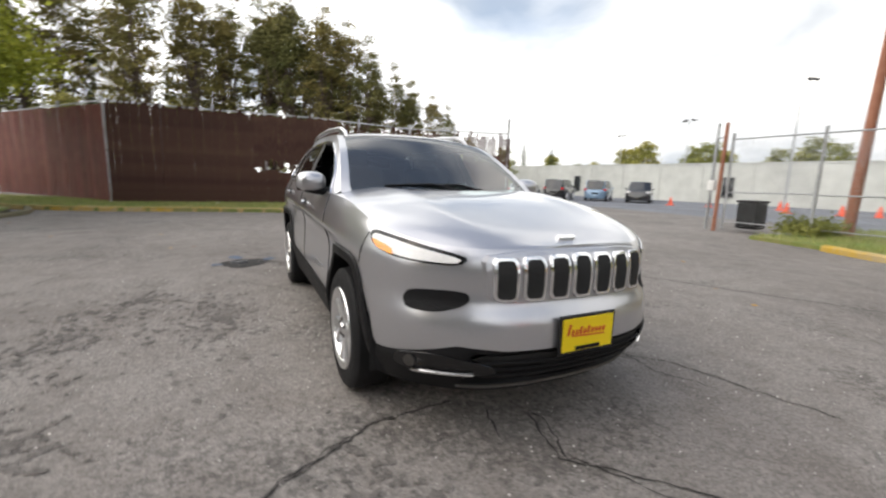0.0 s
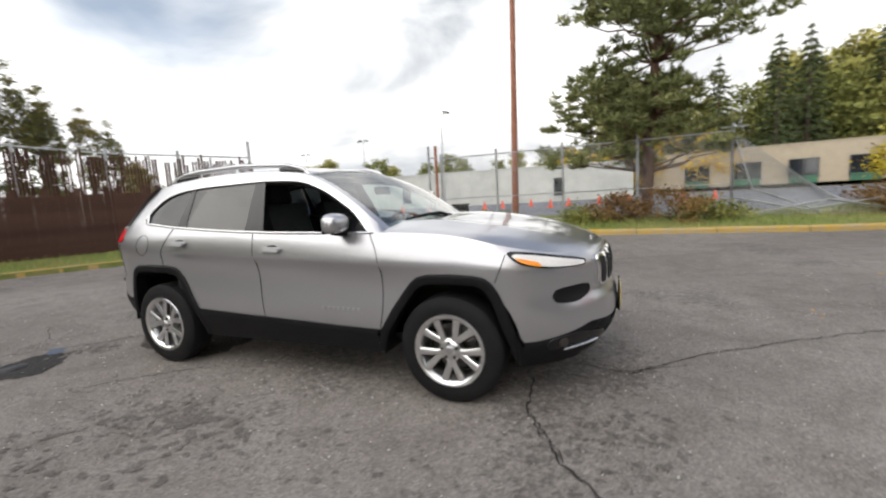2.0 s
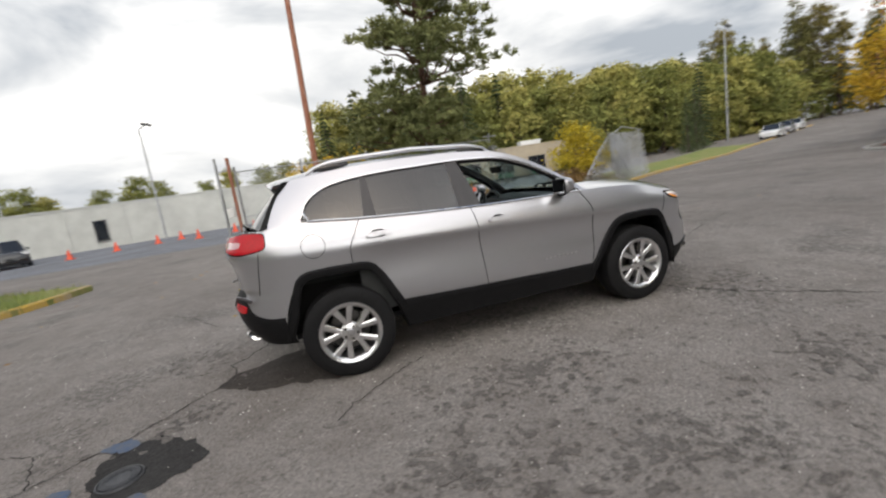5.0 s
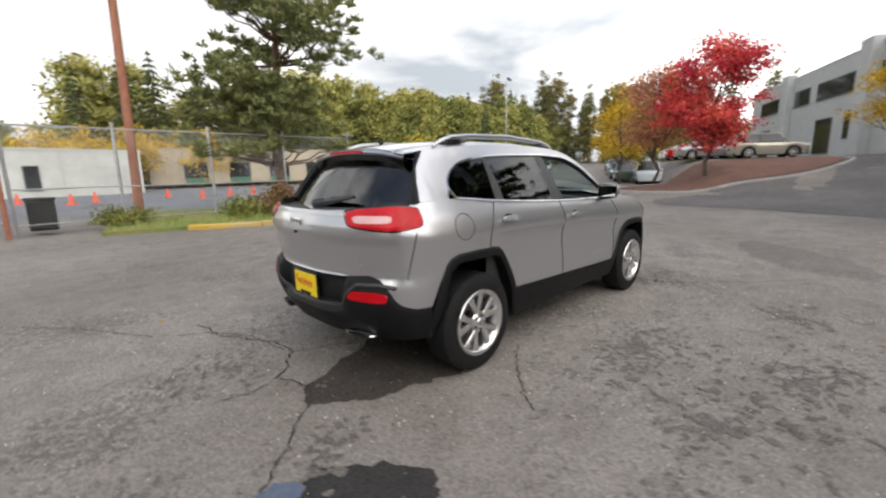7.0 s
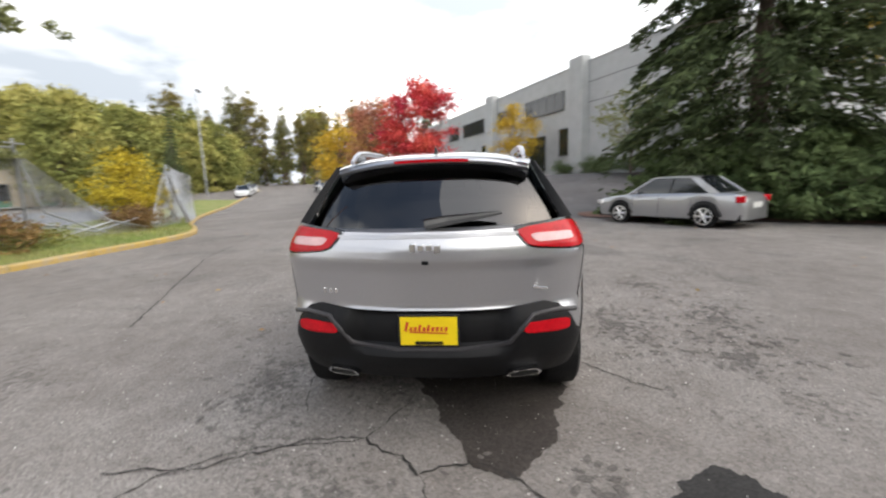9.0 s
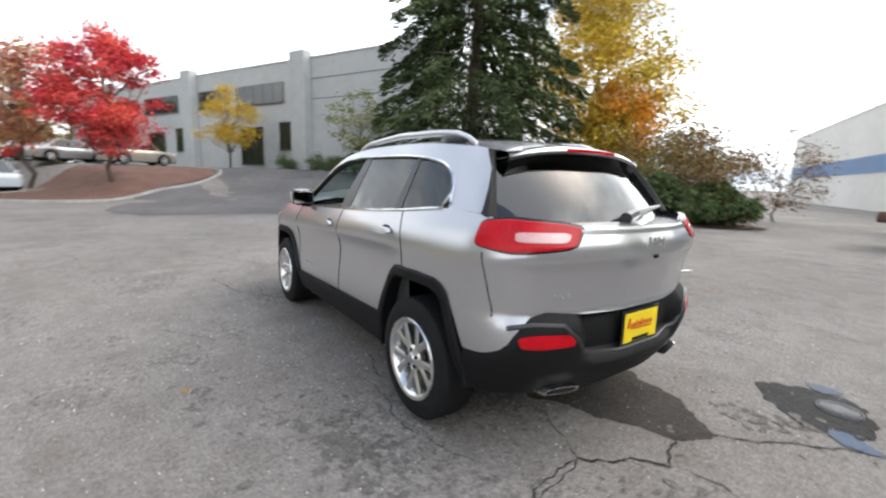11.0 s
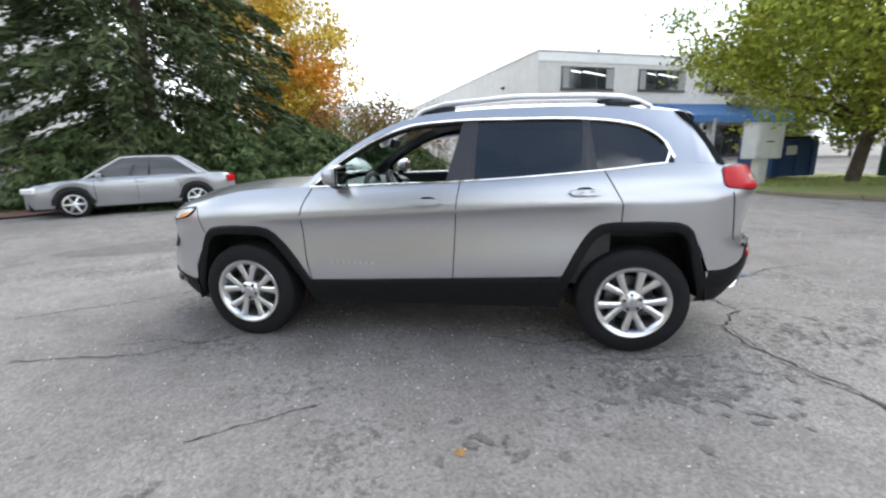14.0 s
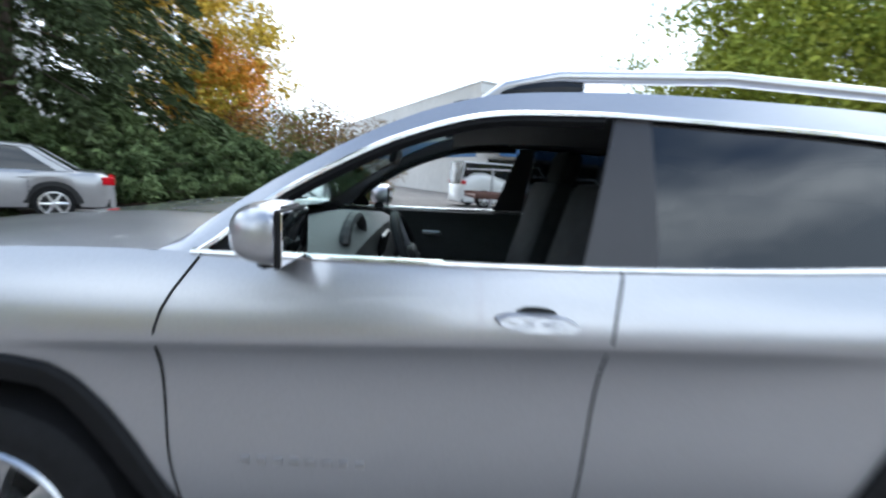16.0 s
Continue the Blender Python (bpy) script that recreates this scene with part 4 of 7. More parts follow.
for sg in (1, -1):
    P = lambda x, z, o: on_side(x, z, sg, o)
    lamp = part("headlight", patch(rounded([(1.70, 0.99), (1.92, 0.962), (2.165, 0.902), (2.16, 0.857), (1.97, 0.868), (1.79, 0.905)], 0.2), P, 0.006, 0.03), GLOSSBLACK, car, "slim headlight with amber inner strip")
    part("lens", patch(rounded([(1.735, 0.972), (1.92, 0.948), (2.15, 0.893), (2.145, 0.866), (1.97, 0.88), (1.81, 0.912)], 0.2), P, 0.011, 0.006), WHITELENS, lamp)
    part("turn_light", patch(rounded([(1.765, 0.948), (1.90, 0.918), (1.93, 0.884), (1.82, 0.909)], 0.15), P, 0.015, 0.006), AMBER, lamp)
    part("air_vent", patch(rounded([(1.975, 0.70), (2.0, 0.745), (2.175, 0.752), (2.185, 0.69), (2.12, 0.648), (2.0, 0.655)], 0.2), P, 0.004, 0.02), BLACK, car)
    fog = part("fog_lamp_bezel", patch(rounded([(1.93, 0.36), (1.95, 0.44), (2.13, 0.475), (2.26, 0.43), (2.24, 0.36)], 0.2), P, 0.012, 0.02), GLOSSBLACK, car)
    c = P(2.03, 0.415, 0.014)
    nrm = (c - P(2.03, 0.415, 0.0)).normalized()
    bm = bmesh.new()
    bmesh.ops.create_cone(bm, cap_ends=True, segments=18, radius1=0.032, radius2=0.028, depth=0.02, matrix=Matrix.Translation(c) @ nrm.to_track_quat("Z", "Y").to_matrix().to_4x4())
    part("fog_lamp", bm, DISC, fog)
    part("chrome_strip", bar([P(x, 0.365 + 0.05 * (x - 2.0), 0.022) for x in np.linspace(2.02, 2.2, 8)], 0.008, 6), CHROME, fog)
    # rear lamp wraps from flank to tailgate
    s0 = [s for s in _S if out_x(s) < -1.5]

    def wrap(u, z, o, sg=sg):
        x, y = skin(u, z)
        x2, y2 = skin(u + 0.01, z)
        n = Vector((-(y - y2), (x - x2), 0))
        n = Vector((y2 - y, x - x2, 0)).normalized()
        return Vector((x - abs(n.x) * o, sg * (y + abs(n.y) * o), z))

    sa = float(np.interp(1.80, [-out_x(s) for s in s0], s0))
    sc = float(np.interp(1.97, [-out_x(s) for s in s0], s0))
    sb = float(np.interp(2.115, [-out_x(s) for s in s0], s0))
    rl = part("tail_light", patch(rounded([(sa - 0.01, 1.085), (sa + 0.02, 1.205), (sc, 1.225), (sb - 0.06, 1.205), (sb + 0.05, 1.185), (sb - 0.03, 1.085), (sc, 1.058)], 0.14, 64), wrap, 0.004, 0.03, 6), GLOSSBLACK, car, "red tail light with clear centre")
    part("red_lens", patch(rounded([(sa, 1.09), (sa + 0.03, 1.198), (sc, 1.215), (sb - 0.07, 1.196), (sb + 0.02, 1.178), (sb - 0.045, 1.094), (sc, 1.07)], 0.14, 64), wrap, 0.008, 0.01, 6), REDLENS, rl)
    part("clear_lens", patch(rounded([(sc + 0.01, 1.118), (sc + 0.015, 1.160), (sb - 0.09, 1.160), (sb - 0.055, 1.150), (sb - 0.085, 1.116)], 0.12, 48), wrap, 0.011, 0.006, 4), PINKLENS, rl)
    R = lambda y, z, o: on_rear(sg * y, z, o)
    part("reflector", patch(rounded([(0.50, 0.635), (0.51, 0.688), (0.70, 0.695), (0.765, 0.68), (0.76, 0.632), (0.68, 0.628)], 0.15), lambda y, z, o: wrap(float(np.interp(y, [out_y(s) for s in s0][::-1], s0[::-1])), z, o), 0.012, 0.02), REDLENS, car, "red bumper reflector")
    ex = part("exhaust_tip", patch(rounded([(0.40, 0.365), (0.43, 0.415), (0.58, 0.42), (0.615, 0.375), (0.58, 0.358)], 0.15), R, 0.055, 0.12), CHROME, car, "chrome exhaust tip")
    part("opening", patch(rounded([(0.425, 0.372), (0.445, 0.405), (0.575, 0.408), (0.595, 0.378), (0.57, 0.368)], 0.15), R, 0.058, 0.004), DARKGAP, ex)

# seven-slot grille
grille = part("grille", patch(rounded([(-0.475, 0.70), (-0.495, 0.905), (-0.30, 0.93), (0.30, 0.93), (0.495, 0.905), (0.475, 0.70)], 0.08, 60), lambda y, z, o: on_front(y, z, o), 0.008, 0.02, 6), PAINT, car, "seven-slot grille with bright surrounds")
for k in range(7):
    yc = (k - 3) * 0.132
    w, h0, h1 = 0.042, 0.722, 0.902 - 0.012 * abs(k - 3) / 3
    part("slot_frame", patch(rounded([(yc - w - 0.014, h0 - 0.014), (yc - w - 0.016, h1 + 0.014), (yc + w + 0.016, h1 + 0.014), (yc + w + 0.014, h0 - 0.014)], 0.12, 32), lambda y, z, o: on_front(y, z, o), 0.022, 0.016, 3), CHROME, grille)
    part("slot", patch(rounded([(yc - w, h0), (yc - w, h1), (yc + w, h1), (yc + w, h0)], 0.12, 32), lambda y, z, o: on_front(y, z, o), 0.0255, 0.006, 3), DARKGAP, grille)
part("hood_badge", bar([(2.165, y, hood_mid(2.165) + 0.004) for y in (-0.05, 0.05)], 0.012, 8), CHROME, car)
part("lower_grille", patch(rounded([(-0.50, 0.33), (-0.53, 0.47), (0.53, 0.47), (0.50, 0.33)], 0.1, 48), lambda y, z, o: on_front(y, z, o), -0.012, 0.02), DARKGAP, car)
for z in (0.365, 0.40, 0.435):
    part("grille_bar", bar([on_front(y, z, 0.0) for y in np.linspace(-0.5, 0.5, 11)], 0.007, 6), BLACK, car)
part("chin_strip", bar([on_front(y, 0.285, 0.004) for y in np.linspace(-0.55, 0.55, 15)], 0.014, 6), DISC, car)


def plate(name, x, sgx, z, y0, w=0.305, h=0.155, back=None):
    p = part(name, boxed((0.012, w + 0.03, h + 0.03), pose(x, y0, z), 0.004), GLOSSBLACK, car, "yellow dealer card in a black plate frame")
    xx = x + sgx * 0.008
    part("card", boxed((0.004, w, h), pose(xx, y0, z), 0.001), YELLOWPLATE, p)
    # plain red strokes in place of the dealer's script
    st = []
    for k in range(10):
        a = -0.118 + k * 0.0235
        hgt = 0.052 if k == 0 else (0.036 if k in (3, 5) else 0.024)
        st.append((a, hgt))
    for a, hgt in st:
        part("script_bar", boxed((0.002, 0.013, hgt), pose(xx + sgx * 0.003, y0 - sgx * -a, z + 0.012 + (hgt - 0.024) / 2, -14 * sgx, 0, 0)), REDINK, p)
    part("script_bar", boxed((0.002, 0.20, 0.006), pose(xx + sgx * 0.003, y0, z - 0.008, -2 * sgx, 0, 0)), REDINK, p)
    part("small_print_bar", boxed((0.002, 0.15, 0.018), pose(xx + sgx * 0.003, y0, z - 0.065)), BLACK if back is None else back, p)
    return p


plate("front_plate", 2.352, 1, 0.553, 0.0)
part("plate_bracket", boxed((0.05, 0.30, 0.06), pose(2.33, 0, 0.50), 0.01), BLACK, car)
plate("rear_plate", -2.178, -1, 0.655, 0.0)
# raised lettering on the tailgate, as plain bright shapes
for k, (h, w) in enumerate(((0.05, 0.03), (0.036, 0.034), (0.036, 0.034), (0.046, 0.034))):
    part("tailgate_badge", boxed((0.008, w, h), pose(rear_x(0, 1.105) - 0.006, 0.063 - k * 0.042, 1.107 - (0.008 if k == 3 else 0)), 0.006), CHROME, car)
part("camera_button", boxed((0.012, 0.035, 0.02), pose(rear_x(0, 1.03) - 0.004, 0, 1.03), 0.004), BLACK, car)
for y, w in ((0.60, 0.028), (0.565, 0.022), (0.53, 0.028)):
    part("small_badge", boxed((0.006, w, 0.026), pose(rear_x(y, 0.86) - 0.004, y - 0.02, 0.86, 0, 0, 22), 0.002), CHROME, car)
part("small_badge", boxed((0.006, 0.13, 0.016), pose(rear_x(0.56, 0.86) - 0.004, -0.57, 0.868, 0, 0, -24), 0.002), CHROME, car)

# the moulded lip round the plate recess
for sg in (1, -1):
    part("bumper_lip", bar([on_rear(sg * y, z, 0.008) for y, z in ((0.80, 0.722), (0.70, 0.738), (0.56, 0.728), (0.49, 0.66), (0.43, 0.58), (0.36, 0.556), (0.18, 0.55), (0.0, 0.55))], 0.013, 8), PILLAR, car, smooth=True)

# shut lines
for sg in (1, -1):
    def line(pts, n=14):
        t = np.linspace(0, 1, len(pts))
        fx, fz = curve(t, [p[0] for p in pts]), curve(t, [p[1] for p in pts])
        return [on_side(fx(u), fz(u), sg, 0.0005) for u in np.linspace(0, 1, n)]

    for pts in ([(0.80, 1.105), (0.87, 0.97), (0.885, 0.80), (0.875, 0.60), (0.845, 0.452)], [(-0.238, 1.135), (-0.215, 1.0), (-0.20, 0.78), (-0.18, 0.475)], [(-1.14, 1.19), (-1.20, 1.08), (-1.245, 0.98), (-1.243, 0.88)], [(0.845, 0.455), (0.3, 0.463), (-0.18, 0.48), (-0.90, 0.515)], [(-1.88, 1.06), (-1.90, 0.95), (-1.93, 0.76)], [(1.72, 0.965), (1.70, 0.90), (1.66, 0.80)]):
        part("shut_line", bar(line(pts), 0.0035, 5), DARKGAP, car)
    for k in range(8):
        part("door_letter_bar", boxed((0.024, 0.004, 0.020), pose(0.68 - k * 0.042, sg * (side_y(0.68 - k * 0.042, 0.588) + 0.001), 0.588), 0.001), SATIN, car)
    for xh, zh in ((-0.025, 1.013), (-1.02, 1.066)):
        P = lambda x, z, o: on_side(x, z, sg, o)
        h = part("door_handle", patch(rounded([(xh - 0.105, zh), (xh - 0.06, zh + 0.022), (xh + 0.07, zh + 0.02), (xh + 0.105, zh + 0.004), (xh + 0.07, zh - 0.016), (xh - 0.07, zh - 0.017)], 0.2, 32), P, 0.038, 0.026), PAINT, car, "silver door handle")
        # flat near-black plate: shade of the paint-coloured hand recess put into colour
        part("handle_recess_shade", patch(rounded([(xh - 0.06, zh + 0.005), (xh - 0.04, zh + 0.032), (xh + 0.04, zh + 0.032), (xh + 0.06, zh + 0.005), (xh + 0.04, zh - 0.018), (xh - 0.04, zh - 0.018)], 0.25, 32), P, 0.0025, 0.002), DARKGAP, h)
    # door mirror
    bm = bmesh.new()
    bmesh.ops.create_uvsphere(bm, u_segments=20, v_segments=12, radius=1.0)
    for v in bm.verts:
        x, y, z = v.co
        v.co = Vector((0.575 + 0.095 * max(x, -0.35) * (1.0 if x > 0 else 0.8), sg * (0.945 + 0.105 * np.sign(y) * abs(y) ** 0.75), 1.188 + 0.075 * np.sign(z) * abs(z) ** 0.7 * (1 if z > 0 else 0.85)))
    mir = part("door_mirror", bm, PAINT, car, smooth=True)
    part("mirror_base", bar([(0.60, sg * 0.83, 1.125), (0.60, sg * 0.90, 1.125), (0.59, sg * 0.99, 1.135)], [0.03, 0.026, 0.018], 8), BLACK, mir)
    part("mirror_glass", boxed((0.006, 0.17, 0.11), pose(0.540, sg * 0.945, 1.188), 0.002), MIRROR, mir)
    part("mirror_surround", boxed((0.012, 0.185, 0.122), pose(0.547, sg * 0.945, 1.188), 0.005), BLACK, mir)
    # roof rail
    rp = [(x, sg * 0.575, mid_z(x) - 0.045 + dz) for x, dz in ((0.12, 0.0), (0.05, 0.035), (-0.1, 0.052), (-0.6, 0.058), (-1.1, 0.056), (-1.28, 0.05), (-1.38, 0.03), (-1.46, 0.0))]
    rl = part("roof_rail", bar(rp, [0.012, 0.018, 0.02, 0.02, 0.02, 0.02, 0.018, 0.012], 10), SATIN, car, "satin silver roof rail", smooth=True)
    for xa, xb in ((0.08, -0.18), (-1.12, -1.42)):
        part("rail_foot", bar([(x, sg * 0.575, mid_z(x) - 0.025) for x in np.linspace(xa, xb, 5)], [0.012, 0.022, 0.024, 0.022, 0.012], 8), GLOSSBLACK, rl)
    part("front_wiper", bar([(1.0, sg * 0.1 + 0.25, mid_z(1.0) - 0.01), (0.93, sg * 0.1 - 0.05, mid_z(0.93) + 0.012), (0.90, sg * 0.1 - 0.40, mid_z(0.9) - 0.02)], [0.012, 0.010, 0.006], 6), BLACK, car)
part("cowl", grid([[(x, q * 0.74, z - 0.05 * abs(q) ** 3) for q in np.linspace(-1, 1, 13)] for x, z in ((1.06, 1.15), (0.98, 1.138), (0.92, 1.15))]), BLACK, car)
part("antenna", bar([(-1.45, 0, 1.62), (-1.50, 0, 1.66)], [0.02, 0.006], 8), GLOSSBLACK, car)
part("fuel_door", bar([on_side(-1.50 + 0.085 * math.cos(a), 1.055 + 0.085 * math.sin(a), -1, 0.001) for a in np.linspace(0, 2 * math.pi, 32, endpoint=False)], 0.0025, 5, True), DARKGAP, car)


# ---- wheels
def build_wheel():
    w = part("wheel", bmesh.new(), ALLOY, car)
    prof = [(0.215, -0.10), (0.225, -0.112), (0.27, -0.118), (0.325, -0.112), (0.348, -0.092), (0.355, -0.05), (0.355, 0.05), (0.348, 0.092), (0.325, 0.112), (0.27, 0.118), (0.225, 0.112), (0.215, 0.10)]
    n = 56

    def lathe(pr):
        return grid([[(r * math.cos(2 * math.pi * k / n), yy, r * math.sin(2 * math.pi * k / n)) for r, yy in pr] for k in range(n + 1)])

    bm = lathe(prof)
    part("tyre", bm, TYRE, w, "black road tyre", smooth=True)
    part("rim_barrel", lathe([(0.240, 0.114), (0.236, 0.1215), (0.222, 0.119), (0.211, 0.110), (0.198, 0.09), (0.19, 0.0), (0.19, -0.09)]), ALLOY, w, smooth=True)
    part("brake_disc", lathe([(0.0, 0.005), (0.15, 0.005), (0.155, 0.0), (0.155, -0.02)]), DISC, w, smooth=True)
    part("wheel_back", lathe([(0.0, -0.04), (0.19, -0.04)]), DARKGAP, w)
    part("caliper", boxed((0.06, 0.06, 0.14), pose(-0.135, 0.01, 0.03), 0.01), DISC, w)
    hub = part("hub", lathe([(0.0, 0.112), (0.028, 0.112), (0.032, 0.106), (0.066, 0.10), (0.076, 0.09), (0.078, 0.05)]), ALLOY, w, smooth=True)
    part("centre_cap", lathe([(0.0, 0.116), (0.022, 0.115), (0.026, 0.110)]), SATIN, hub)
    for p in range(5):
        for side in (-1, 1):
            a0 = 2 * math.pi * p / 5 + math.pi / 2
            bm = bmesh.new()
            rows = []
            for k in range(6):
                f = k / 5
                u, v = lerp(0.055, 0.211, f), side * lerp(0.006, 0.064, max(f - 0.12, 0) / 0.88)
                r, a = math.hypot(u, v), a0 + math.atan2(v, u)
                wd = lerp(0.021, 0.0205, f) * (1 + 0.45 * f**4)
                d = Vector((math.cos(a), 0, math.sin(a)))
                t = Vector((-math.sin(a), 0, math.cos(a)))
                y = lerp(0.098, 0.108, f)
                c = d * r
                rows.append([c + t * -wd + Vector((0, y - 0.035, 0)), c + t * -wd + Vector((0, y - 0.006, 0)), c + t * (-wd * 0.55) + Vector((0, y, 0)), c + t * (wd * 0.55) + Vector((0, y, 0)), c + t * wd + Vector((0, y - 0.006, 0)), c + t * wd + Vector((0, y - 0.035, 0))])
            part("spoke", grid(rows, bm), ALLOY, w, smooth=True)
        a = 2 * math.pi * (p + 0.5) / 5 + math.pi / 2
        bm = bmesh.new()
        bmesh.ops.create_cone(bm, cap_ends=True, segments=6, radius1=0.011, radius2=0.009, depth=0.02, matrix=pose(0.052 * math.cos(a), 0.102, 0.052 * math.sin(a), 90, 0, 0))
        part("lug_nut", bm, DISC, hub)
    return w


wheel = build_wheel()
wheel.matrix_world = pose(1.35, 0.80, 0.355)
for x, y, rz, turn in ((-1.35, 0.80, 0, -30), (1.35, -0.80, 180, 40), (-1.35, -0.80, 180, 10)):
    copy_thing(wheel, pose(x, y, 0.355, 0, 0, rz) @ Matrix.Rotation(radians(turn), 4, "Y"))

# ---- cabin
dash = part("dashboard", bmesh.new(), DASH, car)
part("dash_top", grid([[(x, y, z - 0.03 * (abs(y) / 0.7) ** 3) for y in np.linspace(-0.72, 0.72, 13)] for x, z in ((1.0, 1.08), (0.75, 1.13), (0.55, 1.13), (0.48, 1.09), (0.46, 0.95), (0.50, 0.75), (0.55, 0.5))]), DASH, dash, smooth=True)
part("screen", boxed((0.02, 0.22, 0.15), pose(0.465, 0, 1.0, 0, -12, 0), 0.006), GLOSSBLACK, dash)
part("instrument_hood", bar([(0.52, 0.37 + 0.16 * math.cos(a), 1.10 + 0.075 * math.sin(a)) for a in np.linspace(0, math.pi, 12)], 0.02, 8), DASH, dash)
part("console", boxed((0.9, 0.22, 0.32), pose(0.05, 0, 0.60), 0.03), DASH, dash)
wheel_c = pose(0.30, 0.37, 1.02, 0, 0, 0) @ Matrix.Rotation(radians(-66), 4, "Y")
sw = part("steering_wheel", bar([wheel_c @ Vector((0.185 * math.cos(a), 0.185 * math.sin(a), 0)) for a in np.linspace(0, 2 * math.pi, 36, endpoint=False)], 0.017, 8, True), BLACK, car, smooth=True)
part("wheel_boss", boxed((0.14, 0.16, 0.05), wheel_c, 0.02), BLACK, sw)
for a in (0, math.pi, -math.pi / 2):
    part("wheel_spoke", bar([wheel_c @ Vector((0.05 * math.cos(a + 1.57), 0.05 * math.sin(a + 1.57), 0)), wheel_c @ Vector((0.18 * math.cos(a + 1.57), 0.18 * math.sin(a + 1.57), 0))], 0.016, 6), SATIN, sw)


def seat(x, y, w):
    s = part("seat", bmesh.new(), SEAT, car)
    part("cushion", boxed((0.52, w, 0.16), pose(x + 0.08, y, 0.72, 0, -6, 0), 0.05), SEAT, s, smooth=True)
    part("backrest", boxed((0.15, w, 0.62), pose(x - 0.22, y, 1.04, 0, -14, 0), 0.05), SEAT, s, smooth=True)
    return s


for y in (0.37, -0.37):
    s = seat(-0.10, y, 0.50)
    part("headrest", boxed((0.10, 0.26, 0.18), pose(-0.43, y, 1.42, 0, -12, 0), 0.04), SEAT, s, smooth=True)
s = seat(-0.98, 0, 1.25)
for y in (0.42, -0.42):
    part("headrest", boxed((0.09, 0.26, 0.15), pose(-1.26, y, 1.40, 0, -12, 0), 0.04), SEAT, s, smooth=True)
for sg in (1, -1):
    part("door_card", grid([[(x, sg * (side_y(x, min(z, belt(x))) - 0.07), z if z < 1.1 else belt(x) - 0.01) for z in (0.45, 0.7, 0.95, 1.05, 1.11)] for x in np.linspace(0.85, -1.2, 24)]), DASH, car, smooth=True)
    part("window_ledge", grid([[(x, sg * (side_y(x, belt(x)) - d), belt(x) - 0.008) for d in (0.0, 0.07)] for x in np.linspace(0.75, -0.20, 14)]), BLACK, car)
    part("inner_handle", boxed((0.12, 0.03, 0.03), pose(0.25, sg * 0.80, 0.98), 0.01), SATIN, car)
part("rear_view_mirror", boxed((0.03, 0.24, 0.07), pose(0.42, 0.0, 1.41, 0, -15, 0), 0.015), BLACK, car)
part("cargo_floor", boxed((0.9, 1.2, 0.04), pose(-1.6, 0, 0.75)), DASH, car)

# ---------------------------------------------------------------- vegetation
BARK = material("bark", (0.10, 0.075, 0.058), rough=0.95, vary=0.35, scale=14, bump=0.8, bump_scale=30)
REDBARK = material("pine_bark", (0.15, 0.085, 0.06), rough=0.95, vary=0.35, scale=14, bump=0.8, bump_scale=30)


def leafy(name, color, second, island=0.35):
    m = material(name, color, rough=0.85, second=second, scale=0.9, coarse=0.25, island=island, spec=0.12)
    return m


PINE = leafy("pine_needles", (0.15, 0.175, 0.075), (0.28, 0.28, 0.115))
SPRUCE = leafy("spruce_needles", (0.048, 0.068, 0.030), (0.105, 0.13, 0.058), 0.5)
JUNIPER = leafy("juniper", (0.07, 0.11, 0.045), (0.16, 0.20, 0.08))
REDLEAF = leafy("red_maple_leaves", (0.55, 0.045, 0.06), (0.75, 0.12, 0.10))
PINKLEAF = leafy("fading_red_leaves", (0.40, 0.14, 0.10), (0.50, 0.30, 0.14))
GOLD = leafy("golden_leaves", (0.50, 0.33, 0.03), (0.62, 0.42, 0.06))
ORANGE = leafy("orange_leaves", (0.52, 0.43, 0.06), (0.64, 0.40, 0.06))
GREENLEAF = leafy("broad_green_leaves", (0.17, 0.24, 0.036), (0.42, 0.40, 0.06))
POPLAR = leafy("thinning_poplar_leaves", (0.11, 0.115, 0.04), (0.27, 0.21, 0.075))
YELLOWGREEN = leafy("poplar_leaves", (0.20, 0.23, 0.06), (0.42, 0.36, 0.12))
OLIVE = leafy("woods_leaves", (0.13, 0.16, 0.05), (0.28, 0.27, 0.08))
DRY = leafy("dry_brush", (0.16, 0.10, 0.05), (0.28, 0.17, 0.07))


def leaf_mesh(name, C, size, rnd, droop=0.0, aspect=0.55, mat=None, dirs=None):
    """Small folded leaves about the points C."""
    n = len(C)
    d = rnd.normal(size=(n, 3)) if dirs is None else dirs + rnd.normal(size=(n, 3)) * 0.35
    d[:, 2] -= droop
    d /= np.linalg.norm(d, axis=1)[:, None] + 1e-9
    u = np.cross(d, rnd.normal(size=(n, 3)))
    u /= np.linalg.norm(u, axis=1)[:, None] + 1e-9
    s = size * rnd.uniform(0.6, 1.4, (n, 1))
    V = np.stack([C - d * s * 0.5, C + u * s * aspect * 0.5, C + d * s * 0.5, C - u * s * aspect * 0.5], 1).reshape(-1, 3)
    me = bpy.data.meshes.new(name)
    me.vertices.add(n * 4)
    me.vertices.foreach_set("co", V.ravel())
    me.loops.add(n * 4)
    me.loops.foreach_set("vertex_index", np.arange(n * 4))
    me.polygons.add(n)
    me.polygons.foreach_set("loop_start", np.arange(0, n * 4, 4))
    me.update(calc_edges=True)
    me.validate()
    if mat:
        me.materials.append(mat)
    return me


def add_mesh(name, me, parent, label=""):
    ob = new(name, me)
    ob.parent = parent
    if label:
        ob["label"] = label
    return ob


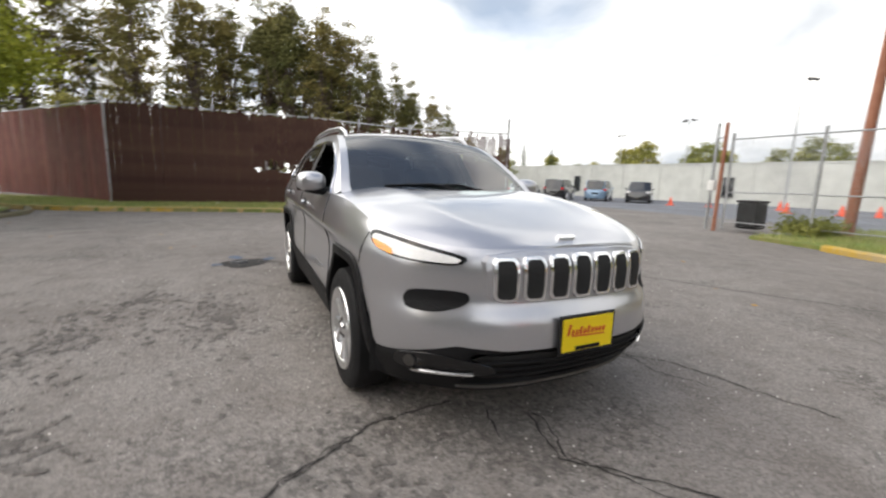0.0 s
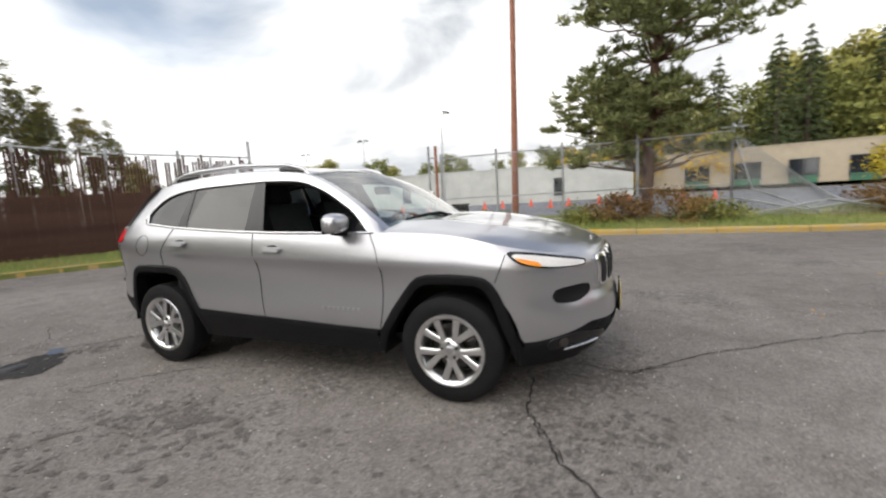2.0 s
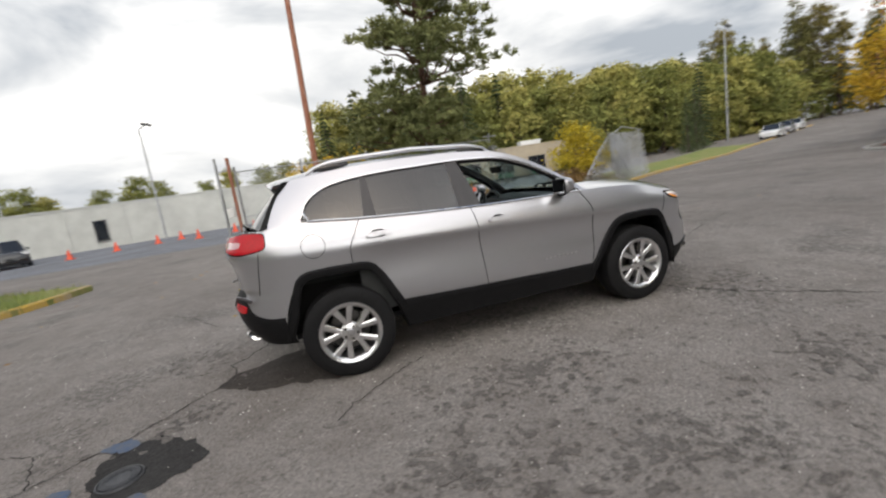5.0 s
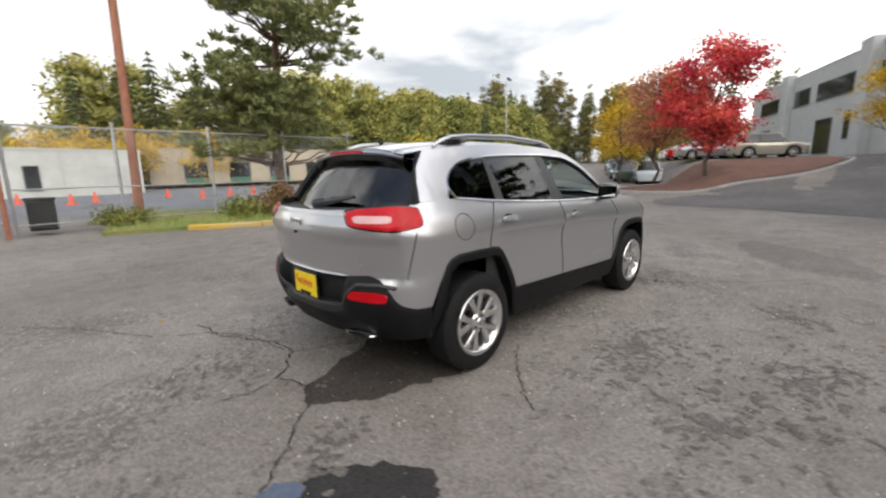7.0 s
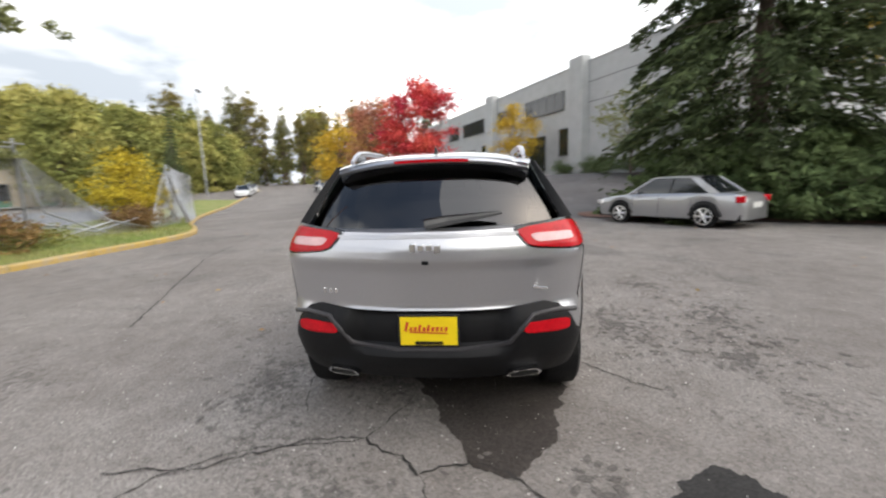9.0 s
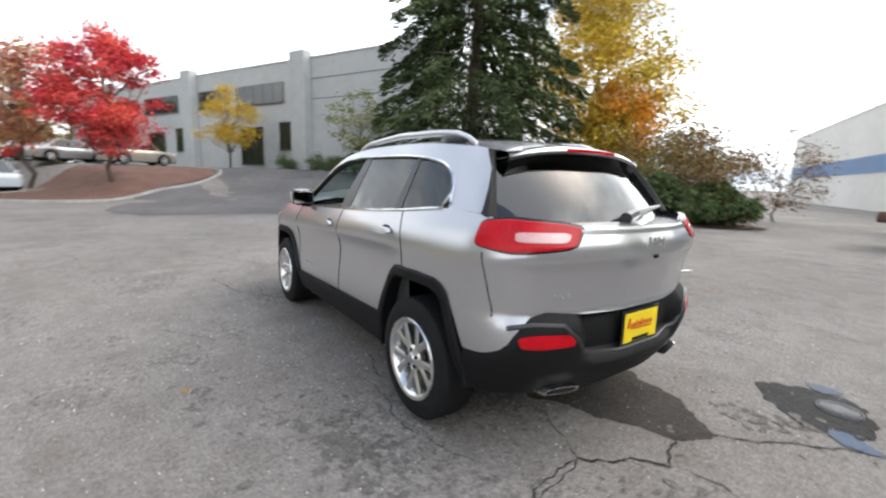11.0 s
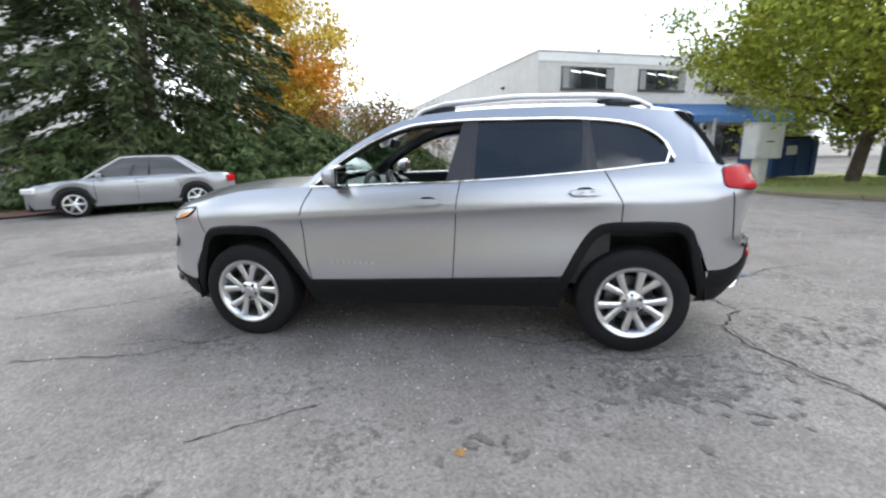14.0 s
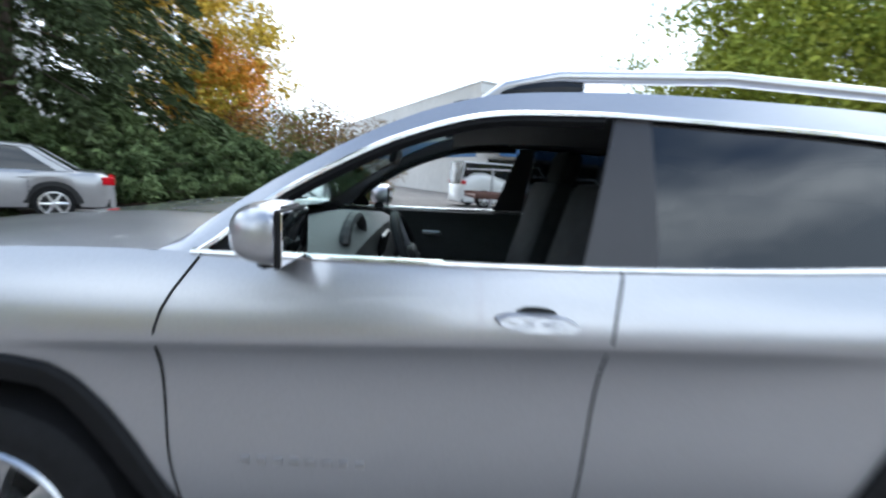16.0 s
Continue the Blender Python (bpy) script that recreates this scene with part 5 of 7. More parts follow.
def limb(bm, a, b, r0, r1, rnd, bend=0.1, n=5, sides=6):
    a, b = Vector(a), Vector(b)
    ln = (b - a).length
    pts = [a.lerp(b, k / n) + Vector(rnd.normal(size=3)) * bend * ln * (0 < k < n) * 0.35 for k in range(n + 1)]
    tube(bm, pts, [lerp(r0, r1, k / n) for k in range(n + 1)], sides, cap=False)
    return pts


def broadleaf(name, label, at, h, crown_r, crown_z0, leaf, seed, clumps=90, per=120, size=0.12, clump_r=0.7, trunk_r=0.16, shape=1.0, category="tree", droop=0.2, group="", flat=1.0):
    rnd = np.random.default_rng(seed)
    t = thing(name, label, category, at, group)
    zc, rz = (h + crown_z0) / 2, (h - crown_z0) / 2
    cs = []
    while len(cs) < clumps:
        p = rnd.uniform(-1, 1, 3)
        r = np.linalg.norm(p)
        lim = 1.0 + 0.22 * math.sin(5 * math.atan2(p[1], p[0]) + seed) * (1 - abs(p[2])) + 0.15 * math.sin(7 * p[2] + seed)
        if r < lim and r > 0.30:
            k = 1 - shape * 0.45 * max(p[2], 0) if shape >= 0 else 1 - 0.5 * max(-p[2], 0)
            cs.append((p[0] * crown_r * k, p[1] * crown_r * k, zc + p[2] * rz))
    bm = bmesh.new()
    top = Vector((rnd.normal() * 0.15, rnd.normal() * 0.15, crown_z0 + rz * 1.3))
    trunk = limb(bm, (0, 0, -0.1), top, trunk_r, trunk_r * 0.25, rnd, 0.06, 7, 8)
    for c in cs[:: max(1, clumps // 26)]:
        k = min(6, max(2, int(7 * (c[2] * 0.62) / top.z)))
        limb(bm, trunk[k], c, trunk_r * 0.33, trunk_r * 0.06, rnd, 0.12, 4, 5)
    part("trunk", bm, BARK, t, smooth=True)
    C = []
    for c in cs:
        m = int(per * rnd.uniform(0.5, 1.4))
        q = rnd.normal(size=(m, 3)) * clump_r * 0.5 * np.array([1, 1, 0.6 * flat])
        C.append(np.array(c) + q)
    C = np.concatenate(C)
    C[:, 2] = np.maximum(C[:, 2], 0.05)
    add_mesh("crown", leaf_mesh(name + "_crown", C, size, rnd, droop, 0.6, leaf), t)
    return t


def conifer(name, label, at, h, r, z0, leaf, seed, levels=26, arms=7, size=0.30, spray=26, trunk_r=0.22, droop=0.35, group="", bare=0.0, category="tree"):
    """A spruce or fir: whorls of drooping boughs carrying flat sprays."""
    rnd = np.random.default_rng(seed)
    t = thing(name, label, category, at, group)
    bm = bmesh.new()
    limb(bm, (0, 0, -0.1), (0, 0, h), trunk_r, 0.02, rnd, 0.008, 8, 8)
    C, Dn = [], []
    for k in range(levels):
        f = k / (levels - 1)
        z = lerp(z0, h * 0.97, f)
        ln = r * (1 - f) ** 0.8 * rnd.uniform(0.75, 1.15) + 0.15
        for j in range(arms):
            if rnd.uniform() < bare:
                continue
            a = 2 * math.pi * (j + rnd.uniform(-0.35, 0.35)) / arms + k * 0.7
            l2 = ln * rnd.uniform(0.65, 1.15)
            d = np.array([math.cos(a), math.sin(a), 0])
            tip = d * l2 + np.array([0, 0, z - droop * l2 * rnd.uniform(0.5, 1.2)])
            if l2 > 0.8 and j % 2 == 0:
                limb(bm, (0, 0, z), tip, 0.035 * l2 / r + 0.01, 0.006, rnd, 0.05, 3, 4)
            m = int(spray * (0.25 + l2 / r))
            u = rnd.uniform(0.12, 1.0, m) ** 0.7
            w = rnd.normal(size=m) * 0.20 * l2 * (1.1 - u)
            side = np.array([-math.sin(a), math.cos(a), 0])
            P = np.outer(u, d * l2) + np.outer(w, side)
            P[:, 2] = z - droop * l2 * u**1.6 - np.abs(rnd.normal(size=m)) * 0.06 * l2
            C.append(P)
            dd = np.tile(d, (m, 1)) + np.outer(np.sign(w) * 0.6, side)
            dd[:, 2] -= 0.5
            Dn.append(dd)
    part("trunk", bm, BARK, t, smooth=True)
    C = np.concatenate(C)
    C[:, 2] = np.maximum(C[:, 2], 0.05)
    add_mesh("crown", leaf_mesh(name + "_crown", C, size, rnd, 0.1, 0.24, leaf, np.concatenate(Dn)), t)
    return t


# lone pine behind the yellow kerb: layered pads of needles on crooked boughs
def lone_pine(at):
    rnd = np.random.default_rng(41)
    t = thing("pine_tree", "tall open pine with layered dark green pads of needles", "tree", at)
    bm = bmesh.new()
    trunk = limb(bm, (0, 0, -0.2), (0.55, 0.0, 10.2), 0.20, 0.05, rnd, 0.012, 12, 9)
    pads = []
    for k in range(158):
        z = rnd.uniform(0, 1)
        low = k < 64
        zz = lerp(1.9, 4.9, z) if low else lerp(5.3, 10.8, z)
        reach = (lerp(2.9, 1.7, z) if low else lerp(3.3, 1.4, z)) * rnd.uniform(0.3, 1.0)
        a = rnd.uniform(0, 6.28)
        cx = -0.45 if low else 0.3
        if not low and rnd.uniform() < 0.10:
            continue
        pads.append((cx + reach * math.cos(a), reach * math.sin(a), zz + rnd.normal() * 0.15, rnd.uniform(0.42, 0.75)))
    C, Dn = [], []
    for x, y, z, s in pads:
        i = min(11, max(2, int(12 * (z - 0.05) / 10.2)))
        limb(bm, trunk[i], (x, y, z - 0.1), 0.05, 0.012, rnd, 0.14, 4, 5)
        for b in range(8):
            c = np.array([x, y, z]) + np.clip(rnd.normal(size=3), -1.2, 1.2) * np.array([s, s, 0.19]) * 0.85
            m = 34
            dd = rnd.normal(size=(m, 3))
            dd[:, 2] = np.abs(dd[:, 2]) * 0.8 + 0.1
            dd /= np.linalg.norm(dd, axis=1)[:, None]
            C.append(c + dd * 0.26 * rnd.uniform(0.2, 1, (m, 1)))
            Dn.append(dd)
    part("trunk", bm, REDBARK, t, smooth=True)
    add_mesh("crown", leaf_mesh("pine_crown", np.concatenate(C), 0.26, rnd, 0.0, 0.2, PINE, np.concatenate(Dn)), t)
    return t


lone_pine(pose(3.3, 12.8, 0.2, 0, 0, 0))
conifer("spruce_tree", "broad dark green spruce with drooping boughs", pose(12.3, -10.4, 0), 25, 6.2, 0.7, SPRUCE, 51, levels=31, arms=9, size=0.34, spray=460, trunk_r=0.34, bare=0.08, droop=0.38)
broadleaf("maple_tree", "autumn maple turning from yellow to orange-red", pose(13.6, -21.0, 0), 13.5, 5.2, 1.6, ORANGE, 52, clumps=230, per=190, size=0.19, clump_r=1.1, trunk_r=0.22)
broadleaf("broad_tree", "broad street tree with green leaves going yellow", pose(-11.1, -11.4, 0.09), 8.0, 5.0, 1.75, GREENLEAF, 53, clumps=330, per=210, size=0.15, clump_r=0.95, trunk_r=0.20, shape=0.6)
broadleaf("small_maple", "slender maple with orange-red leaves beside the yellow one", pose(11.3, -20.0, 0), 7.6, 2.1, 1.4, leafy("orange_red_leaves", (0.74, 0.46, 0.06), (0.74, 0.20, 0.06)), 61, clumps=70, per=130, size=0.17, clump_r=0.8, trunk_r=0.1)
broadleaf("red_maple", "small maple with bright crimson leaves on a mulch bed", pose(23.4, 3.6, 0.9), 7.3, 2.35, 1.0, REDLEAF, 54, clumps=100, per=190, size=0.15, clump_r=0.7, trunk_r=0.12, shape=0.5, flat=0.8)
broadleaf("fading_tree", "thin tree with faded red and yellow leaves", pose(25.2, 6.9, 0.5), 7.4, 2.4, 1.4, PINKLEAF, 55, clumps=100, per=110, size=0.14, clump_r=0.8, trunk_r=0.11)
broadleaf("golden_tree", "small golden-leaved tree beside the road", pose(29.6, 10.9, 0.2), 6.8, 2.3, 1.2, GOLD, 56, clumps=80, per=90, size=0.16, clump_r=0.8, trunk_r=0.11)
broadleaf("golden_tree", "small golden-leaved tree before the offices", pose(36.0, -3.6, 1.85), 6.4, 2.3, 1.8, GOLD, 57, clumps=70, per=80, size=0.16, clump_r=0.75, trunk_r=0.1)
broadleaf("young_tree", "thin young tree with sparse grey-green leaves", pose(25.2, -10.4, 1.8), 5.6, 2.2, 1.5, OLIVE, 58, clumps=55, per=60, size=0.15, clump_r=0.6, trunk_r=0.08)
broadleaf("yellow_shrub", "yellow-leaved shrub by the fallen fence", pose(10.6, 13.0, 0.15), 2.9, 1.15, 0.2, leafy("yellow_green_leaves", (0.42, 0.34, 0.03), (0.60, 0.46, 0.06)), 59, clumps=60, per=90, size=0.10, clump_r=0.45, trunk_r=0.05, category="shrub")
broadleaf("yellow_shrub", "yellow-leaved shrub by the fallen fence", pose(12.6, 15.0, 0.15), 2.8, 1.4, 0.2, YELLOWGREEN, 60, clumps=50, per=80, size=0.10, clump_r=0.45, trunk_r=0.05, category="shrub")
for k, (x, y, h, r, mt) in enumerate(((2.4, 10.8, 0.8, 0.9, DRY), (3.9, 10.9, 0.95, 1.1, DRY), (5.0, 11.0, 0.7, 0.8, OLIVE), (1.4, 10.9, 0.55, 0.7, OLIVE), (9.0, 11.6, 0.9, 0.8, DRY), (11.5, 13.4, 1.1, 1.0, DRY), (-1.6, 11.6, 0.45, 0.6, OLIVE))):
    broadleaf("low_shrub", "low brown and green brush behind the kerb", pose(x, y, 0.15), h, r, 0.02, mt, 70 + k, clumps=26, per=80, size=0.085, clump_r=0.35, trunk_r=0.02, category="shrub")
# juniper bank behind the parked sedan
for k, (x, y, h, r) in enumerate(((12.5, -7.6, 2.2, 2.0), (10.6, -8.8, 2.5, 2.2), (9.2, -10.2, 2.7, 2.2), (8.0, -11.6, 2.4, 2.0), (6.7, -12.9, 2.2, 2.0), (5.2, -14.0, 1.9, 1.9), (3.8, -15.2, 1.7, 1.8), (10.5, -11.8, 3.2, 2.4), (8.5, -13.8, 3.0, 2.4))):
    conifer("juniper_bush", "dense spreading blue-green juniper bush", pose(x, y, 0), h, r, 0.15, JUNIPER, 90 + k, levels=16, arms=13, size=0.22, spray=95, trunk_r=0.06, droop=-0.25, category="shrub", group="juniper bank")
for k, (x, y) in enumerate(((24.6, -11.6), (26.2, -10.8), (28.0, -9.8), (30, -9.0), (33.6, -7.4), (22.4, -12.4))):
    broadleaf("clipped_shrub", "clipped round dark shrub against the office wall", pose(x, y, 1.8), 1.2, 0.9, 0.05, JUNIPER, 110 + k, clumps=40, per=60, size=0.10, clump_r=0.4, trunk_r=0.03, category="shrub")
broadleaf("bare_shrub", "thin brownish shrub with few leaves", pose(3.6, -21.0, 0), 4.0, 2.0, 0.6, DRY, 120, clumps=60, per=45, size=0.10, clump_r=0.6, trunk_r=0.05, category="shrub")
broadleaf("bare_shrub", "thin brownish shrub with few leaves", pose(6.2, -19.5, 0), 3.4, 1.8, 0.5, DRY, 121, clumps=50, per=45, size=0.10, clump_r=0.6, trunk_r=0.05, category="shrub")

for k, (x, y, h) in enumerate(((8.6, -19.4, 4.6), (6.1, -17.4, 3.8), (4.6, -16.0, 3.9), (9.2, -22.6, 5.0))):
    broadleaf("tall_brush", "tangled brown and olive brush with bare twigs", pose(x, y, 0), h, 2.4, 0.3, (DRY, OLIVE)[k % 2], 125 + k, clumps=75, per=70, size=0.12, clump_r=0.8, trunk_r=0.06, category="shrub", group="brush behind the junipers")

# woods all round, further off: five kinds, repeated with other turns and sizes
protos = [
    broadleaf("poplar_tree", "tall narrow poplar with thinning yellow-green leaves", pose(-36, -4, 0), 16.5, 1.7, 3.0, POPLAR, 131, clumps=85, per=60, size=0.24, clump_r=0.65, trunk_r=0.18, shape=0.9, group="poplars behind the fence"),
    broadleaf("poplar_tree", "tall poplar with thinning olive leaves", pose(-37, 1, 0), 15.5, 1.7, 2.5, leafy("poplar_olive_leaves", (0.08, 0.095, 0.035), (0.19, 0.165, 0.06)), 132, clumps=85, per=60, size=0.24, clump_r=0.65, trunk_r=0.18, shape=1.0, group="poplars behind the fence"),
]
woods = [
    broadleaf("woodland_tree", "full green-gold woodland tree", pose(24, 60, 0), 13, 4.2, 1.0, OLIVE, 133, clumps=110, per=46, size=0.50, clump_r=1.3, trunk_r=0.25, group="far woods"),
    broadleaf("woodland_tree", "full yellow-green woodland tree", pose(32, 58, 0), 14, 3.8, 1.0, YELLOWGREEN, 134, clumps=110, per=46, size=0.50, clump_r=1.2, trunk_r=0.25, group="far woods"),
    conifer("fir_tree", "dark green fir at the wood's edge", pose(14, 58, 0), 16, 3.2, 1.0, SPRUCE, 135, levels=24, arms=8, size=0.6, spray=20, trunk_r=0.25, group="far woods"),
]
rw = random.Random(5)


def plant(src, x, y, s, lean=0):
    copy_thing(src, pose(x, y, height(x, y) * 0.6 - 0.05, 0, 0, rw.uniform(0, 360)) @ Matrix.Scale(s, 4))


for k in range(22):
    y = -33 + k * 2.15
    plant(protos[rw.randrange(2)], -38 + rw.uniform(-5, 4), y + rw.uniform(-0.7, 0.7), (1.12 if y < 4 else 0.9 if y < 9 else 0.66) * rw.uniform(0.82, 1.12))
for k in range(12):
    f = k / 11
    plant(protos[rw.randrange(2)], lerp(-34, -31, f) + rw.uniform(-1.5, 1.5), lerp(3, 15.5, f), lerp(0.98, 0.52, f) * rw.uniform(0.9, 1.1))
for k in range(17):
    plant(woods[2], -43 + rw.uniform(-3, 3), -33 + k * 2.7, rw.uniform(0.45, 0.66))
for k in range(12):
    plant(woods[rw.randrange(2)], -40 + rw.uniform(-3, 3), -34 + k * 3.6, rw.uniform(0.38, 0.5))
for k in range(30):
    f = k / 29
    x, y = lerp(2, 78, f), lerp(66, 50, f)
    plant(woods[rw.choice([0, 0, 1, 1, 2])], x + rw.uniform(-1.5, 1.5), y + rw.uniform(-3, 5), rw.uniform(0.85, 1.12))
for k in range(16):
    f = k / 15
    plant(woods[rw.choice([0, 1, 1])], lerp(36, 92, f) + rw.uniform(-1.5, 1.5), lerp(44, 58, f) + rw.uniform(-2, 3), rw.uniform(0.7, 0.95))
for x, y, s in ((6, 57, 0.95), (9, 58, 1.0), (19, 55, 1.05), (22, 56, 1.1), (2, 60, 0.85), (50, 41, 0.7), (40, 34, 0.42), (44, 36.5, 0.5)):
    plant(woods[2], x, y, s)
for k in range(15):
    plant(woods[rw.randrange(2)], -62 + k * 4.4 + rw.uniform(-1.5, 1.5), 70 + rw.uniform(-4, 6), rw.uniform(0.5, 0.72))
for k in range(14):
    plant(protos[rw.randrange(2)], lerp(96, 122, k / 13) + rw.uniform(-3, 3), lerp(74, 30, k / 13) + rw.uniform(-3, 3), rw.uniform(1.25, 1.75))
for k in range(10):
    plant(woods[rw.randrange(2)], lerp(62, 105, k / 9), lerp(17, 28, k / 9) + rw.uniform(-2, 2), rw.uniform(0.35, 0.6))
for k in range(10):
    plant(woods[rw.randrange(3)], -38 - k * 3 + rw.uniform(-2, 2), 22 + k * 5 + rw.uniform(-2, 2), rw.uniform(0.3, 0.5))
for k in range(12):
    plant(woods[rw.randrange(3)], -32 + k * 2.5, -38 - rw.uniform(0, 8), rw.uniform(0.5, 0.8))
for k in range(26):
    f = k / 25
    plant(woods[rw.choice([0, 1, 1, 2])], lerp(24, 100, f) + rw.uniform(-2, 2), lerp(70, 74, f) + rw.uniform(-4, 6), rw.uniform(1.1, 1.45))
for k in range(18):
    f = k / 17
    plant(protos[rw.randrange(2)] if k % 3 else woods[rw.randrange(3)], lerp(92, 132, f) + rw.uniform(-4, 4), lerp(84, 14, f) + rw.uniform(-4, 4), rw.uniform(1.1, 1.6))
for k in range(16):
    f = k / 15
    plant(woods[rw.randrange(2)], lerp(110, 135, f) + rw.uniform(-4, 4), lerp(90, 10, f), rw.uniform(0.7, 1.0))
for k in range(5):
    broadleaf("golden_tree", "small golden autumn tree by the wood's edge", pose(-2 + k * 3.6, 52 + (k % 2) * 3, 0), 6.5, 2.6, 0.8, GOLD, 150 + k, clumps=60, per=50, size=0.3, clump_r=1.0, trunk_r=0.12, group="golden trees")

# mulch bed under the red maple
blob("mulch_bed", [(20.5, 7.4), (24.8, 8.3), (29, 7.6), (31.0, 5.0), (33.5, -0.5), (30.5, -2.0), (26, -0.8), (21.5, 2.2), (19.6, 5.0)], 0.02, MULCH, "raised red-brown bark mulch bed with a kerb", "flower bed", seed=21, wob=0.08, h=lambda x, y, f: max(height(x, y), 0.0) + 0.10 + 0.22 * (1 - f) * step(1.0, 0.6, f) * step(32, 26, x))
kerb("kerb_bed", [(33.5, -0.6), (30.5, -2.2), (26, -1.0), (21.4, 2.1), (19.4, 5.0), (20.4, 7.6), (24.8, 8.5), (29, 7.8)][::-1], "pale concrete kerb round the mulch bed", CONCRETE, h=0.13)
blob("mulch_bed", [(14.5, -4.6), (11.6, -3.9), (10.6, -5.5), (9.5, -7.6), (6.5, -11.5), (3.0, -13.8), (1.5, -16), (8, -17), (14, -12)], 0.05, MULCH, "brown mulch under the juniper bank", "flower bed", seed=22, wob=0.06)

# ---------------------------------------------------------------- buildings
GREYWALL = material("grey_tilt_wall", (0.42, 0.43, 0.43), rough=0.85, vary=0.10, scale=1.2, coarse=0.12, bump=0.15, bump_scale=25)
PALEWALL = material("pale_wall", (0.62, 0.60, 0.57), rough=0.85, vary=0.08, scale=1.5, coarse=0.15, bump=0.12, bump_scale=25)
TANWALL = material("tan_wall", (0.42, 0.36, 0.27), rough=0.9, vary=0.1, scale=1.5, coarse=0.15)
WHITEWALL = material("weathered_white_wall", (0.52, 0.53, 0.50), rough=0.9, vary=0.15, scale=1.0, coarse=0.2)
BLUEPANEL = material("blue_paint", (0.045, 0.13, 0.29), rough=0.6, vary=0.12, scale=3)
SEAM = material("dark_joint", (0.12, 0.12, 0.12), rough=0.9)
DARKWIN = material("dark_window", (0.015, 0.018, 0.022), rough=0.06, vary=0.3, scale=0.5, spec=0.8)
FRAME = material("window_frame_metal", (0.10, 0.10, 0.10), rough=0.5, metal=0.5)
GALV = material("galvanised_steel", (0.42, 0.43, 0.44), rough=0.5, metal=0.7, vary=0.2, scale=12)
RUST = material("rusty_brown_paint", (0.26, 0.095, 0.055), rough=0.75, second=(0.36, 0.16, 0.10), scale=7, coarse=0.7, bump=0.2)
SLAT = material("brown_slats", (0.036, 0.0185, 0.014), rough=0.8, spec=0.2, second=(0.076, 0.040, 0.030), scale=2, coarse=0.5, island=0.5)
# redder slats beyond the corner; the light on them is put into this colour
LITREDSLAT = material("lit_red_brown_slats", (0.17, 0.05, 0.04), rough=0.7, second=(0.22, 0.075, 0.06), scale=3, island=0.25)
ROOFGREY = material("flat_roof", (0.30, 0.30, 0.30), rough=0.95)
WHITEPAINT = material("white_paint", (0.75, 0.75, 0.73), rough=0.5, vary=0.06, coat=0.3)
CABINET = material("cabinet_grey", (0.58, 0.58, 0.55), rough=0.6, vary=0.1, scale=4)
ORANGECONE = material("cone_orange", (0.80, 0.12, 0.06), rough=0.6)


def block(name, label, origin, along_dir, length, depth, z0, z1, wall, parapet=0.25):
    """A flat-roofed building: its front runs from origin along the given way, depth lies to the right of that way."""
    a = Vector((*along_dir, 0)).normalized()
    ang = math.degrees(math.atan2(a.y, a.x))
    b = thing(name, label, "building", pose(origin[0], origin[1], z0, 0, 0, ang))
    h = z1 - z0
    part("wall", boxed((length, 0.3, h), pose(length / 2, -0.15, h / 2)), wall, b)
    part("wall", boxed((length, 0.3, h), pose(length / 2, -depth + 0.15, h / 2)), wall, b)
    part("wall", boxed((0.3, depth - 0.61, h), pose(0.15, -depth / 2, h / 2)), wall, b)
    part("wall", boxed((0.3, depth - 0.61, h), pose(length - 0.15, -depth / 2, h / 2)), wall, b)
    part("roof", boxed((length - 0.62, depth - 0.62, 0.2), pose(length / 2, -depth / 2, h - 0.4)), ROOFGREY, b)
    part("parapet_cap", boxed((length + 0.1, 0.42, 0.12), pose(length / 2, -0.15, h + 0.065)), wall, b)
    part("parapet_cap", boxed((0.42, depth - 0.7, 0.12), pose(0.15, -depth / 2, h + 0.065)), wall, b)
    part("parapet_cap", boxed((0.42, depth - 0.7, 0.12), pose(length - 0.15, -depth / 2, h + 0.065)), wall, b)
    return b


def window(b, x, z, w, h, panes=3, y=0.0, name="window", end=None):
    """A framed window set on a wall's face; end puts it on the short face."""
    m = pose(x, y, z) if end is None else pose(end, x, z, 0, 0, 90)
    f = part(name, boxed((w, 0.14, h), m), FRAME, b)
    pw = (w - 0.08) / panes
    for k in range(panes):
        part("pane", boxed((pw - 0.07, 0.03, h - 0.14), m @ pose(-w / 2 + 0.04 + pw * (k + 0.5), 0.075, 0)), DARKWIN, f)
    part("sill", boxed((w + 0.1, 0.2, 0.06), m @ pose(0, 0.06, -h / 2 - 0.03)), f.data.materials[0], f)
    return f


# two-storey grey offices up the ramp
ux, uy = 0.902, 0.431
b1 = block("office_building", "two-storey grey concrete office block", (38.4 - 17 * ux, -6.7 - 17 * uy), (ux, uy), 56, 24, 1.8, 10.9, GREYWALL)
for z in (5.9, 7.5):
    part("wall_joint", boxed((11.5, 0.03, 0.05), pose(5.6, 0.012, z)), SEAM, b1)
for x in (11.5, 27.5, 43.5):
    part("pilaster", boxed((1.7, 0.9, 9.6), pose(x, 0.30, 4.8), 0.03), GREYWALL, b1)
for x0, n in ((17.2, 1), (33.5, 1), (49.0, 1)):
    window(b1, x0, 6.7, 6.6, 1.7, 5)
    window(b1, x0 + 1.2, 2.2, 3.2, 3.4, 3, name="entrance")
    window(b1, x0 - 3.4, 3.0, 1.6, 2.4, 1)
window(b1, 24.6, 6.7, 3.6, 1.7, 3)
window(b1, 40.2, 6.7, 3.6, 1.7, 3)
